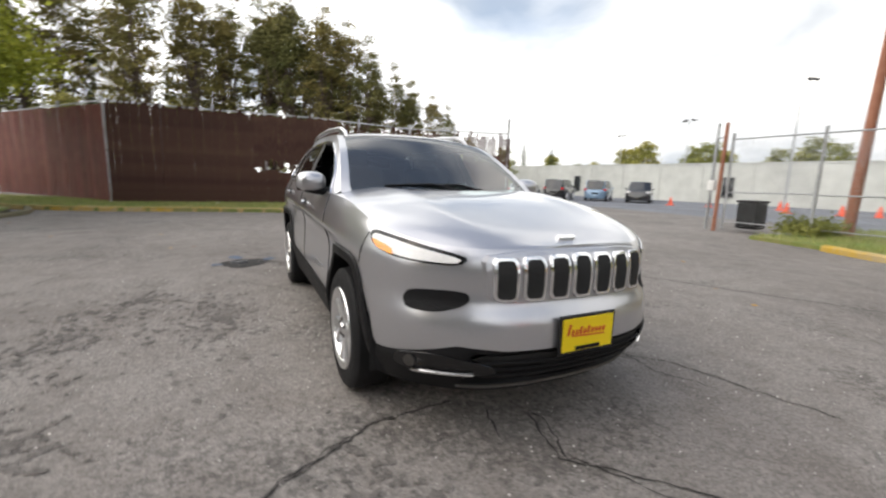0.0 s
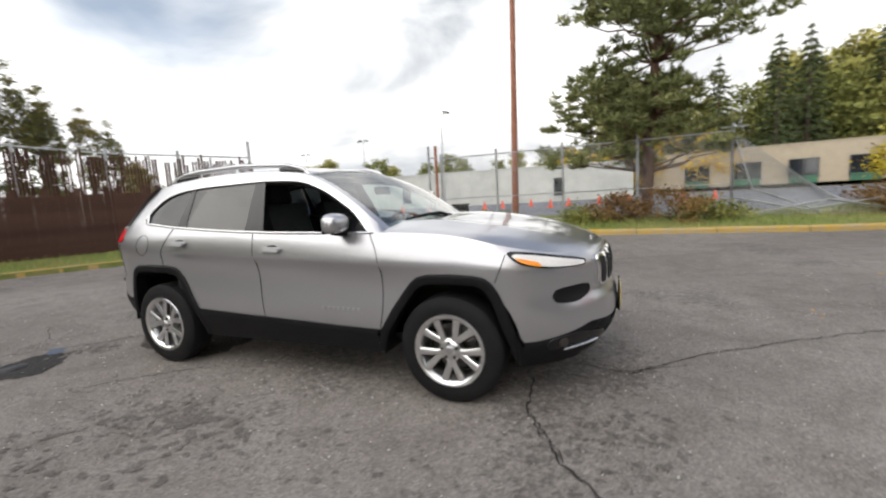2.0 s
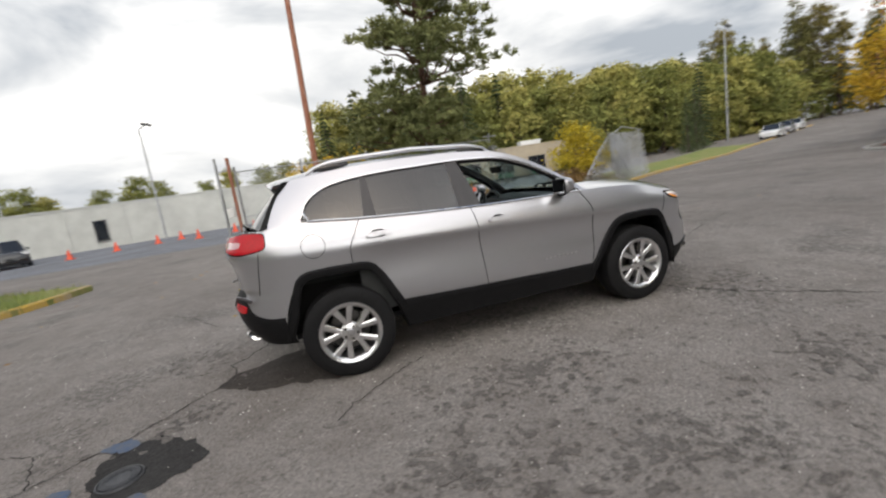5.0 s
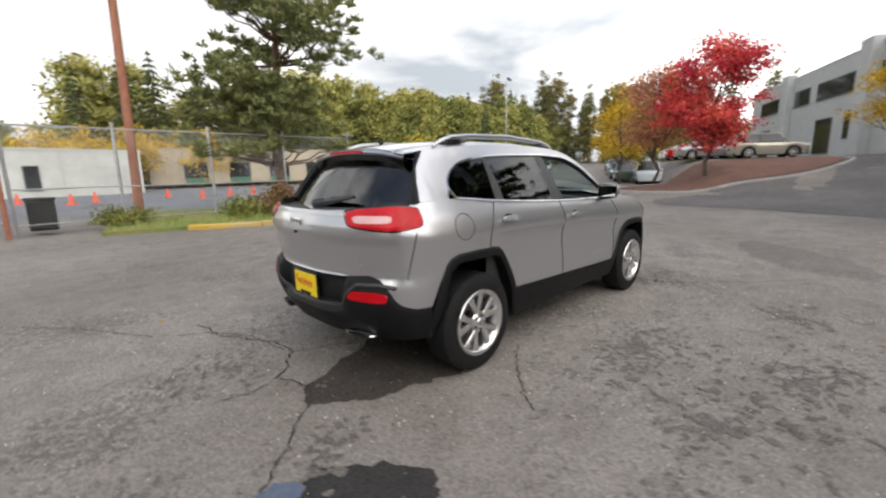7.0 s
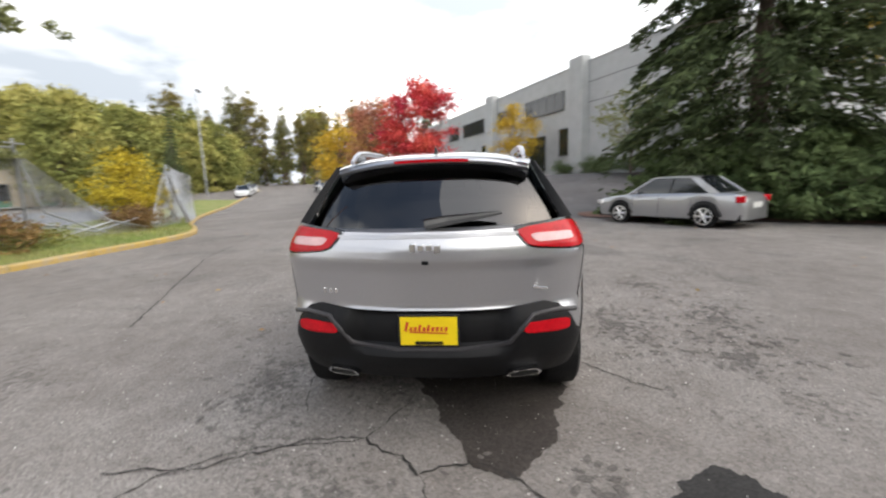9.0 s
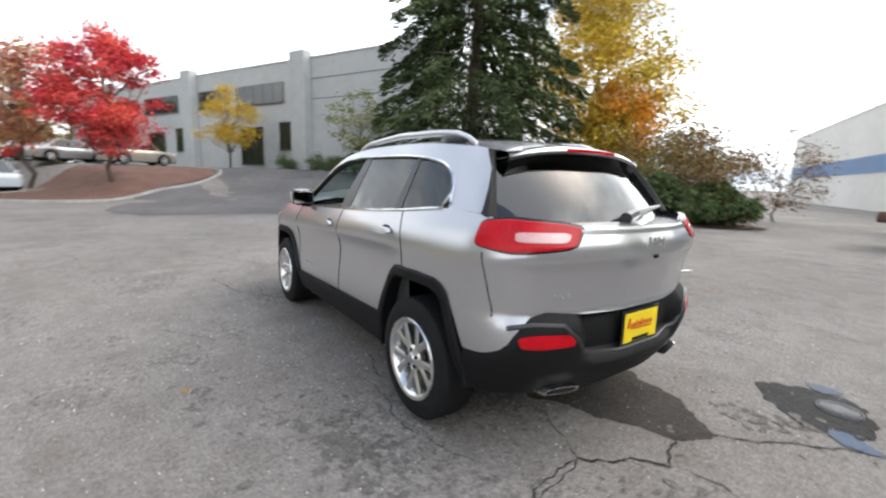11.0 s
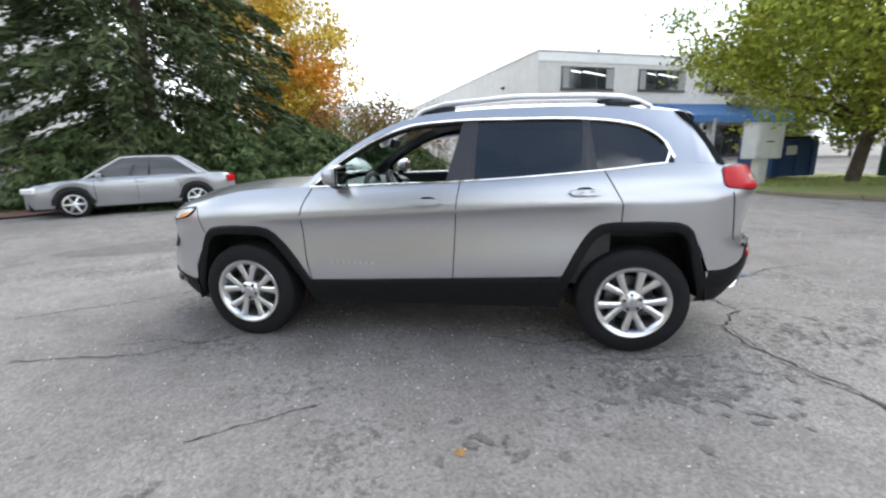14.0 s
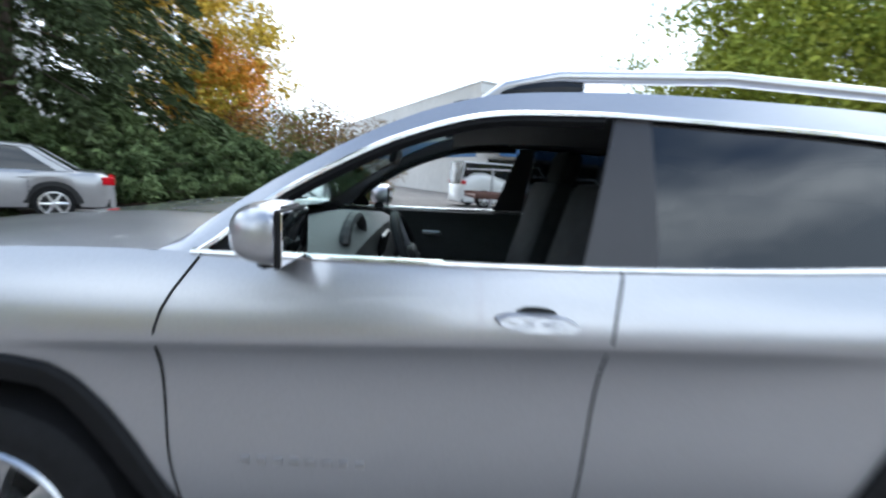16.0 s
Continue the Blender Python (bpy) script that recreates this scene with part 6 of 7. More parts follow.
stair = thing("outside_stair", "grey concrete stair with a steel handrail by the office door", "stairs", pose(32.0, -9.0, 1.85, 0, 0, math.degrees(math.atan2(uy, ux)) + 180))
for k in range(7):
    part("tread", boxed((0.28, 1.2, 0.17 * (k + 1)), pose(-0.28 * k, 0.9, 0.085 * (k + 1))), CONCRETE, stair)
part("handrail", bar([(0.2, 0.3, 0.95), (-1.9, 0.3, 2.15)], 0.025, 6), FRAME, stair)
part("handrail", bar([(0.2, 1.5, 0.95), (-1.9, 1.5, 2.15)], 0.025, 6), FRAME, stair)

# white two-storey building with a blue awning
b2 = block("white_building", "white two-storey commercial building with a blue awning", (-2.55 - 26 * 0.9, -30.3 - 26 * 0.437), (0.9, 0.437), 26, 46, 0, 8.35, PALEWALL)
for x, w in ((21.7, 4.7), (14.6, 4.7), (7.6, 4.7)):
    window(b2, x, 6.55, w, 1.65, 3)
TUBE = material("ceiling_tube_light", (0.9, 0.9, 0.85), rough=0.5, glow=0.8)
BLIND = material("grey_blind", (0.30, 0.30, 0.29), rough=0.8)
for x in (21.7, 14.6, 7.6):
    for dx, dz, ln, tilt in ((-0.5, 0.35, 2.0, -7), (1.1, 0.45, 0.9, -7)):
        part("tube_light", boxed((ln, 0.02, 0.08), pose(x + dx, 0.098, 6.55 + dz, 0, tilt, 0)), TUBE, b2)
    for dx, w in ((2.0, 0.55), (-1.95, 0.65)):
        part("blind", boxed((w, 0.02, 1.45), pose(x + dx, 0.098, 6.55)), BLIND, b2)
part("roof_band", boxed((26.1, 0.05, 0.6), pose(13, 0.03, 7.98)), WHITEPAINT, b2)
part("blue_band", boxed((0.05, 45, 1.4), pose(26.03, -22.5, 3.7)), BLUEPANEL, b2, "blue painted band")
aw = part("awning", grid([[(x, 0.02, 4.75), (x, 1.35, 3.75), (x, 1.37, 3.15)] for x in np.linspace(0.8, 24.8, 3)]), BLUEPANEL, b2, "sloping blue metal awning")
for k in range(49):
    x = 0.8 + k * 0.5
    part("awning_rib", bar([(x, 0.02, 4.78), (x, 1.36, 3.78), (x, 1.39, 3.15)], 0.025, 4), BLUEPANEL, aw)
for k in range(6):
    window(b2, 2.8 + k * 4.1, 1.6, 3.3, 2.7, 3, name="shop_window")
part("wall_lamp", boxed((0.25, 0.3, 0.2), pose(26.1, -6, 6.6), 0.03), FRAME, b2)
part("rooftop_unit", boxed((1.6, 1.2, 0.8), pose(23, -16, 8.7), 0.03), GALV, b2)

# long weathered white shed beyond the far lot, and a tan workshop
b3 = block("white_shed", "long low weathered white shed beyond the fence", (4.0, 41.5), (-1.0, -0.16), 78, 14, 0, 3.5, WHITEWALL)
for k in range(19):
    if k % 4 == 1:
        window(b3, 3 + k * 4.0, 1.5, 0.9, 1.7, 1)
    part("wall_rib", boxed((0.12, 0.06, 3.4), pose(1.2 + k * 4.0, 0.03, 1.7)), WHITEWALL, b3)
b4 = block("tan_workshop", "low tan workshop with green bay doors", (44.0, 46.0), (-0.985, 0.17), 38, 12, 0.4, 4.3, TANWALL)
GREENDOOR = material("green_door", (0.05, 0.17, 0.10), rough=0.6, vary=0.15, scale=4)
for k in range(7):
    x = 6.0 + k * 4.6
    f = window(b4, x, 1.5, 2.4, 1.9, 2, name="bay_window")
    part("bay_door", boxed((2.2, 0.12, 0.7), pose(x, 0.09, 0.36)), GREENDOOR, b4)
part("rooftop_unit", boxed((3.0, 1.6, 0.9), pose(15, -3, 4.3), 0.05), WHITEPAINT, b4)
blob("far_lot", [(-60, 18), (-8, 17.5), (8, 17), (20, 21), (44, 32), (44, 45), (6, 46), (-70, 44)], 0.012, BLUELOT, "blue-grey asphalt of the neighbouring lot", "car park", seed=31, wob=0.02, h=lambda x, y, f: 0.0)

# ---------------------------------------------------------------- fences, gate, poles
def post(parent, x, y, z0, z1, r=0.035, mat=None, name="post", dx=0.0, dy=0.0):
    return part(name, bar([(x, y, z0), (x + dx, y + dy, z1)], r, 8), mat or GALV, parent)


def wires(a, b, z0, z1, pitch=0.07, w=0.003):
    """Chain-link between two points: crossing flat wires."""
    a, b = Vector(a), Vector(b)
    ln = (b - a).length
    d = (b - a) / ln
    h = z1 - z0
    V, F = [], []
    n = int((ln + h) / pitch)
    for s in (1, -1):
        for k in range(n):
            u0 = k * pitch - (h if s > 0 else 0)
            u1 = u0 + (h if s > 0 else h)
            p, q = (u0, 0.0), (u0 + h, h)
            lo, hi = max(0, -u0), min(h, ln - u0)
            if hi <= lo:
                continue
            pts = [(u0 + lo, lo), (u0 + hi, hi)]
            if s < 0:
                pts = [(u, h - v) for u, v in pts]
            i = len(V)
            for (u, v), e in ((pts[0], -w), (pts[0], w), (pts[1], w), (pts[1], -w)):
                c = a + d * (u + e)
                V.append((c.x, c.y, z0 + v))
            F.append((i, i + 1, i + 2, i + 3))
    me = bpy.data.meshes.new("mesh")
    me.from_pydata(V, [], F)
    me.materials.append(GALV)
    return me


# chain-link fence behind the yellow kerb
fence = thing("chain_link_fence", "galvanised chain-link fence with top rail and barbed wire arms", "fence")
fp = [(-3.75, 11.6), (-1.6, 11.6), (0.7, 11.55), (3.0, 11.5), (5.5, 11.4)]
for k, (x, y) in enumerate(fp):
    post(fence, x, y, 0.1, 2.85 if k < 4 else 2.9, 0.04)
for (xa, ya), (xb, yb) in zip(fp, fp[1:]):
    part("top_rail", bar([(xa, ya, 2.68), (xb, yb, 2.68)], 0.022, 6), GALV, fence)
    part("mid_rail", bar([(xa, ya, 1.16), (xb, yb, 1.18)], 0.02, 6), GALV, fence)
    part("bottom_rail", bar([(xa, ya, 0.30), (xb, yb, 0.30)], 0.015, 6), GALV, fence)
    add_mesh("mesh", wires((xa, ya, 0), (xb, yb, 0), 0.2, 2.65), fence)
gate = thing("gate_posts", "pair of rusty steel gate posts with a keypad box", "gate", pose(-3.9, 11.45, 0))
part("post", bar([(0, 0, 0), (0.02, 0, 3.15)], 0.055, 10), RUST, gate)
part("post", bar([(-0.45, 0.35, 0), (-0.43, 0.35, 3.2)], 0.045, 10), GALV, gate)
part("keypad_box", boxed((0.2, 0.15, 0.3), pose(-0.22, 0.0, 1.35), 0.02), WHITEPAINT, gate)
for z in (0.4, 1.5, 2.75):
    part("brace", bar([(0, 0, z), (-0.44, 0.35, z)], 0.022, 6), GALV, gate)
bin_ = thing("waste_bin", "dark grey plastic waste bin beside the gate", "bin", pose(-3.25, 12.1, 0.12))
part("body", boxed((0.55, 0.55, 0.75), pose(0, 0, 0.375), 0.04), BLACK, bin_)
part("lid", boxed((0.6, 0.6, 0.07), pose(0, 0, 0.79), 0.02), BLACK, bin_)
pole = thing("utility_pole", "tall rust-brown steel pole", "pole", pose(-1.15, 12.4, 0.1))
part("shaft", bar([(0, 0, 0), (0.08, 0, 4), (0.28, 0, 14)], [0.125, 0.11, 0.07], 12), RUST, pole, smooth=True)
part("base_plate", boxed((0.4, 0.4, 0.06), pose(0, 0, 0.02), 0.01), RUST, pole)

# pulled-down stretch of chain-link with bent posts
broken = thing("fallen_fence", "pulled-down chain-link fence with bent posts and sagging mesh", "fence")
post(broken, 5.5, 11.4, 0.1, 2.8, 0.04)
part("cross_arm", bar([(5.2, 11.3, 2.78), (5.9, 11.55, 2.80)], 0.02, 6), GALV, broken)
for pts in ([(5.6, 11.4, 0.75), (7.2, 11.2, 0.35), (8.9, 11.3, 0.62), (10.4, 11.8, 0.3)], [(6.2, 11.3, 0.3), (7.6, 11.0, 0.62), (9.2, 11.2, 0.28)], [(9.6, 11.4, 0.3), (11.2, 12.2, 1.7), (12.2, 12.8, 2.2)], [(12.1, 12.6, 2.3), (13.4, 13.0, 0.4)], [(12.1, 12.6, 2.25), (14.2, 14.2, 2.7), (16.5, 15.4, 2.5)], [(5.5, 11.4, 2.7), (6.0, 11.4, 1.0), (7.5, 11.2, 0.3)]):
    part("bent_rail", bar(pts, 0.028, 6), GALV, broken)


def sag(a, b, c, d, n=26):
    """A loose mesh panel between four corners, as crossing wires."""
    V, F = [], []
    a, b, c, d = map(Vector, (a, b, c, d))

    def at(u, v):
        p = a.lerp(b, u).lerp(d.lerp(c, u), v)
        return p + Vector((0, 0.25 * math.sin(3.1 * u) * math.sin(3.1 * v), -0.15 * math.sin(3.1 * u) * (1 - v)))

    for s in (1, -1):
        for k in range(-n, n):
            prev = None
            for q in range(13):
                v = q / 12
                u = (k + 0.5) / n + s * v * 0.9 + (0 if s > 0 else 0.9)
                if 0 <= u <= 1:
                    p = at(u, v)
                    if prev is not None:
                        i = len(V)
                        o = Vector((0.0034, 0, 0))
                        V += [prev - o, prev + o, p + o, p - o]
                        F.append((i, i + 1, i + 2, i + 3))
                    prev = p
                else:
                    prev = None
    me = bpy.data.meshes.new("mesh")
    me.from_pydata(V, [], F)
    me.materials.append(GALV)
    return me


add_mesh("mesh", sag((12.1, 12.6, 0.3), (16.5, 15.2, 0.3), (16.5, 15.4, 2.5), (12.1, 12.7, 2.3), 100), broken)
add_mesh("mesh", sag((5.5, 11.4, 0.3), (9.6, 11.3, 0.2), (8.0, 11.3, 0.5), (5.5, 11.5, 2.7), 80), broken)
add_mesh("mesh", sag((11.2, 11.3, 0.25), (15.6, 14.0, 0.25), (15.0, 13.6, 2.2), (11.4, 11.9, 2.4), 100), broken)
add_mesh("mesh", sag((9.6, 11.4, 0.2), (13.3, 13.0, 0.2), (12.1, 12.7, 2.3), (9.9, 11.6, 0.6), 80), broken)

# brown slatted fence
slats = thing("slatted_fence", "tall chain-link fence filled with dark brown plastic slats, some missing", "fence")
SL = [(-19.5, -10.0), (-13.4, -5.1), (-13.3, -2.0), (-13.0, 1.3), (-11.4, 4.6), (-8.3, 7.0)]
topz = linear([0, 7.83, 10.93, 14.24, 17.92, 21.84], [3.3, 3.42, 3.42, 3.42, 3.12, 2.86])
ts = np.r_[0, np.cumsum([math.dist(a, b) for a, b in zip(SL, SL[1:])])]
slx, sly = linear(ts, [p[0] for p in SL]), linear(ts, [p[1] for p in SL])
rs = random.Random(9)
mesh_cache = {}


def slat_mesh(w, h):
    k = (round(w, 3), round(h, 1))
    if k not in mesh_cache:
        bm = boxed((w, 0.014, k[1]), pose(0, 0, k[1] / 2))
        me = bpy.data.meshes.new("slat")
        bm.to_mesh(me)
        bm.free()
        me.materials.append(SLAT)
        mesh_cache[k] = me
    return mesh_cache[k]


t = 7.9
while t < 21.8:
    x, y = slx(t), sly(t)
    x2, y2 = slx(t + 0.05), sly(t + 0.05)
    ang = math.degrees(math.atan2(y2 - y, x2 - x))
    ragged = t > 15.2
    top = topz(t) - rs.uniform(0, 0.10 if not ragged else 0.25)
    open_band = t > 12.2
    if open_band:
        low_top = rs.choice([1.3, 1.35, 1.4, 1.45])
        pieces = [(0.24, low_top, 0.082), (low_top + rs.choice([0.1, 0.15, 0.35]), top, 0.082)]
        if ragged:
            pieces = [(0.24, rs.choice([1.9, 2.0, 2.1, 1.9]), 0.082), (1.9, top, rs.choice([0.046, 0.06]))]
    else:
        pieces = [(0.24, top, 0.082)]
    for z0, z1, w in pieces:
        if rs.random() < (0.006 if not ragged else 0.16 * (z0 > 1)):
            continue
        ob = new("slat", slat_mesh(w, z1 - z0))
        ob.parent = slats
        ob.matrix_basis = pose(x, y, z0, rs.uniform(-0.4, 0.4), rs.uniform(-0.12, 0.12), ang)
    t += 0.083
bm = bmesh.new()
t = 0.0
while t < 7.8:
    x, y = slx(t), sly(t)
    box(bm, (0.082, 0.014, 3.05), pose(x, y, 1.78, rs.uniform(-0.6, 0.6), 0, 38.8))
    t += 0.085
ob = part("far_slats", bm, LITREDSLAT, slats, "redder brown slats, with the light on them in their paler colour")
ob["kind"] = "stuff"
for k, t in enumerate((0, 2.6, 5.2, 7.83, 9.4, 10.93, 12.6, 14.24, 16.0, 17.92, 19.8, 21.8)):
    post(slats, slx(t) - 0.09, sly(t) - 0.03, 0.1, topz(t) + (0.15 if t < 21 else 0.5), 0.04)
for ta, tb in ((0, 7.83), (7.83, 10.93), (10.93, 14.24), (14.24, 17.92), (17.92, 21.8)):
    for zz in (0.0, -1.55):
        part("rail", bar([(slx(ta) - 0.06, sly(ta), topz(ta) + zz), (slx(tb) - 0.06, sly(tb), topz(tb) + zz)], 0.022, 6), GALV if zz == 0 else SLAT, slats)
stand = thing("white_standpipe", "white-painted standpipe with an elbow on the grass strip", "pipe", pose(-9.5, 5.75, 0.18))
part("pipe", bar([(0, 0, 0), (0, 0, 0.85), (0.04, 0.02, 0.95), (0.28, 0.12, 0.98)], 0.06, 10), WHITEPAINT, stand, smooth=True)
part("cap", boxed((0.1, 0.16, 0.16), pose(0.28, 0.12, 0.98), 0.02), WHITEPAINT, stand)


def lamp_post(x, y, z, h, heads=1):
    p = thing("street_lamp", "slim pale lamp post with a floodlight head", "street lamp", pose(x, y, z))
    part("post", bar([(0, 0, 0), (0, 0, h)], [0.1, 0.06], 8), GALV, p)
    for k in range(heads):
        part("arm", bar([(0, 0, h), (0.5 * (1 - 2 * k), 0, h + 0.3)], 0.04, 6), GALV, p)
        part("lamp_head", boxed((0.7, 0.4, 0.2), pose(0.6 * (1 - 2 * k), 0, h + 0.35, 0, 15 * (1 - 2 * k), 0), 0.04), FRAME, p)


lamp_post(-14.0, 37.3, 0, 9.2, 1)
lamp_post(-34, 54, 0, 10.0, 2)
lamp_post(-52, 62, 0, 10.0, 2)
lamp_post(46, 34, 0.8, 12.5, 1)
cone = None
for k in range(15):
    x, y = -16 + k * 1.7 + (k % 3) * 0.3, 26.5 + (k % 4) * 1.2
    if cone is None:
        cone = thing("traffic_cone", "orange-red traffic cone on the neighbouring lot", "cone", pose(x, y, 0.02), "cones on the far lot")
        bm = bmesh.new()
        bmesh.ops.create_cone(bm, cap_ends=True, segments=14, radius1=0.16, radius2=0.04, depth=0.55, matrix=pose(0, 0, 0.32))
        part("body", bm, ORANGECONE, cone)
        part("base", boxed((0.4, 0.4, 0.05), pose(0, 0, 0.025), 0.01), ORANGECONE, cone)
    else:
        copy_thing(cone, pose(x, y, 0.02, 0, 0, k * 17))

# ---------------------------------------------------------------- other vehicles
def vehicle(name, label, at, paint, L=4.4, W=1.73, H=1.43, kind="sedan", group="", detail=True):
    c = thing(name, label, "car", at, group)
    hw = W / 2
    nx = 41
    ground_z, sill = 0.30, 0.24
    if kind == "sedan":
        deck = curve([-0.5, -0.47, -0.40, -0.25, 0, 0.2, 0.26, 0.40, 0.47, 0.5], [0.72, 0.88, 0.93, 0.94, 0.92, 0.90, 0.88, 0.80, 0.72, 0.60])
        cab = [(-0.36, -0.22), (0.24, 0.06)]
    elif kind == "suv":
        deck = curve([-0.5, -0.48, -0.3, 0, 0.2, 0.28, 0.42, 0.48, 0.5], [0.85, 1.0, 1.03, 1.02, 1.02, 1.0, 0.95, 0.85, 0.65])
        cab = [(-0.485, -0.44), (0.24, 0.10)]
    else:
        deck = curve([-0.5, -0.49, 0, 0.3, 0.36, 0.44, 0.48, 0.5], [1.0, 1.12, 1.12, 1.10, 1.08, 1.0, 0.88, 0.65])
        cab = [(-0.492, -0.475), (0.36, 0.24)]
    wb = L * 0.575 / 2
    wr = 0.315 if kind == "sedan" else 0.36
    plan = lambda u: hw * (1 - 0.10 * abs(2 * u) ** 4) * (1 - max(0, abs(2 * u) - 0.90) ** 2 * 22)
    rows = []
    for k in range(nx):
        u = -0.5 + k / (nx - 1)
        y, zt = plan(u), deck(u)
        x = u * L
        arch = 0
        for cx in (-wb, wb):
            d = abs(x - cx)
            if d < wr + 0.06:
                arch = max(arch, wr + math.sqrt(max((wr + 0.06) ** 2 - d * d, 0)) - 0.0)
        zb = max(sill, arch)
        rows.append([(x, y * 0.93, zb if zb < zt - 0.1 else zt - 0.1), (x, y * 0.99, lerp(zb, zt, 0.35)), (x, y, lerp(zb, zt, 0.7)), (x, y * 0.97, lerp(zb, zt, 0.9)), (x, y * 0.90, zt), (x, y * 0.5, zt + 0.02), (x, 0, zt + 0.03)])
    bm = grid(rows)
    for r in (rows[0], rows[-1]):
        vs = [bm.verts.new(p) for p in r] + [bm.verts.new((r[0][0], 0, r[0][2]))]
        bm.faces.new(vs)
    part("body", mirrored(bm), paint, c, smooth=True)
    part("underbody", boxed((L * 0.96, W * 0.84, 0.2), pose(0, 0, 0.30)), BLACK, c)
    # cabin: glass block with painted roof and pillars
    (rb, rt), (fb, ft) = cab
    ring = []
    base, roof = [], []
    n = 9
    for k in range(n):
        f = k / (n - 1)
        ub, ut = lerp(rb, fb, f), lerp(rt, ft, f)
        base.append((ub * L, plan(ub) * 0.89, deck(ub) - 0.02))
        roof.append((ut * L, hw * (0.74 if kind != "van" else 0.86), H - 0.05 - 0.02 * abs(2 * f - 1) ** 3))
    glassbm = grid([[lerp(Vector(a), Vector(b), q) + Vector((0, 0.02 * 4 * q * (1 - q), 0)) for q in (0, 0.5, 1)] for a, b in zip(base, roof)])
    part("side_glass", mirrored(glassbm), DARKWIN, c, smooth=True)
    for e, nm in ((0, "rear_window"), (-1, "windscreen")):
        a, b = base[e], roof[e]
        out = -0.08 if e == 0 else 0.10
        part(nm, grid([[(lerp(a[0], b[0], q) + out * (1 - s * s) * (1 - 0.6 * q), s * lerp(a[1], b[1], q), lerp(a[2], b[2], q) + 0.03 * (1 - s * s) * q) for s in np.linspace(-1, 1, 9)] for q in (0, 0.33, 0.66, 1)]), DARKWIN, c, smooth=True)
    part("roof", grid([[(x + (0.02 if k == n - 1 else 0), s * y * 1.01, z + 0.055 * (1 - s * s) + 0.004) for s in np.linspace(-1, 1, 9)] for k, (x, y, z) in enumerate(roof)]), paint, c, smooth=True)
    for sg in (1, -1):
        for k in (0, 4, n - 1) if kind != "van" else (0, 3, 6, n - 1):
            a, b = base[k], roof[k]
            part("pillar", bar([(a[0], sg * a[1], a[2]), ((a[0] + b[0]) / 2, sg * ((a[1] + b[1]) / 2 + 0.02), (a[2] + b[2]) / 2), (b[0], sg * b[1], b[2])], 0.035 if k in (0, n - 1) else 0.022, 6), paint if k in (0, n - 1) else GLOSSBLACK, c)
        if kind == "sedan":
            part("rear_pillar_panel", grid([[Vector((p.x, sg * p.y, p.z)) for p in (lerp(Vector(a), Vector(b), q) + Vector((0, 0.008 + 0.02 * 4 * q * (1 - q), 0)) for q in (0, 0.25, 0.5, 0.75, 1))] for a, b in ((base[0], roof[0]), (lerp(Vector(base[0]), Vector(base[1]), 0.7), lerp(Vector(roof[1]), Vector(roof[2]), 0.2)))]), paint, c, smooth=True)
        part("roof_edge", bar([(p[0], sg * p[1], p[2]) for p in roof], 0.03, 6), paint, c)
        if kind == "van":
            part("rear_side_panel", grid([[lerp(Vector(a), Vector(b), q) * 1.0 + Vector((0, 0.025 + 0.02 * 4 * q * (1 - q), 0)) for q in (0, 0.12, 0.2)] for a, b in zip(base, roof)]) if sg > 0 else grid([[Vector((v.x, -v.y, v.z)) for v in [lerp(Vector(a), Vector(b), q) + Vector((0, 0.025 + 0.02 * 4 * q * (1 - q), 0)) for q in (0, 0.12, 0.2)]] for a, b in zip(base, roof)]), paint, c)
        yl, zl = plan(0.46) * 0.80, deck(0.45) - 0.10
        part("headlight", boxed((0.30, 0.34, 0.13), pose(0.455 * L, sg * yl, zl, 0, 0, -sg * 28), 0.03), WHITELENS, c)
        part("tail_light", boxed((0.22, 0.26, 0.17), pose(-0.468 * L, sg * plan(-0.46) * 0.83, deck(-0.46) - 0.13, 0, 0, sg * 24), 0.03), REDLENS, c)
        part("mirror", boxed((0.12, 0.16, 0.12), pose(base[-1][0] - 0.35, sg * (hw + 0.06), deck(0.15) + 0.06), 0.03), paint, c)
        for u0 in (-0.02, -0.2):
            part("door_handle", boxed((0.16, 0.03, 0.03), pose(u0 * L, sg * (plan(u0) + 0.005), deck(u0) - 0.13), 0.008), paint, c)
        for u0 in (0.19, 0.0, -0.21):
            part("shut_line", bar([(u0 * L, sg * (plan(u0) * 0.985 + 0.004), 0.36), (u0 * L, sg * (plan(u0) + 0.002), lerp(sill, deck(u0), 0.7)), (u0 * L, sg * (plan(u0) * 0.97), lerp(sill, deck(u0), 0.9))], 0.006, 4), DARKGAP, c)
        for cx in (-wb, wb):
            w = part("wheel", bmesh.new(), ALLOY, c)
            w.matrix_basis = pose(cx, sg * (hw - 0.11), wr, 0, 0, 0 if sg > 0 else 180)
            bm = bmesh.new()
            bmesh.ops.create_cone(bm, cap_ends=True, segments=28, radius1=wr, radius2=wr, depth=0.20, matrix=pose(0, 0, 0, 90, 0, 0))
            bmesh.ops.bevel(bm, geom=[e for e in bm.edges if abs(e.verts[0].co.y - e.verts[1].co.y) < 1e-4], offset=0.03, segments=2, affect="EDGES")
            part("tyre", bm, TYRE, w, smooth=True)
            part("rim", bar([(0.69 * wr * math.cos(a), 0.102, 0.69 * wr * math.sin(a)) for a in np.linspace(0, 2 * math.pi, 24, endpoint=False)], 0.016, 6, True), ALLOY, w)
            bm = bmesh.new()
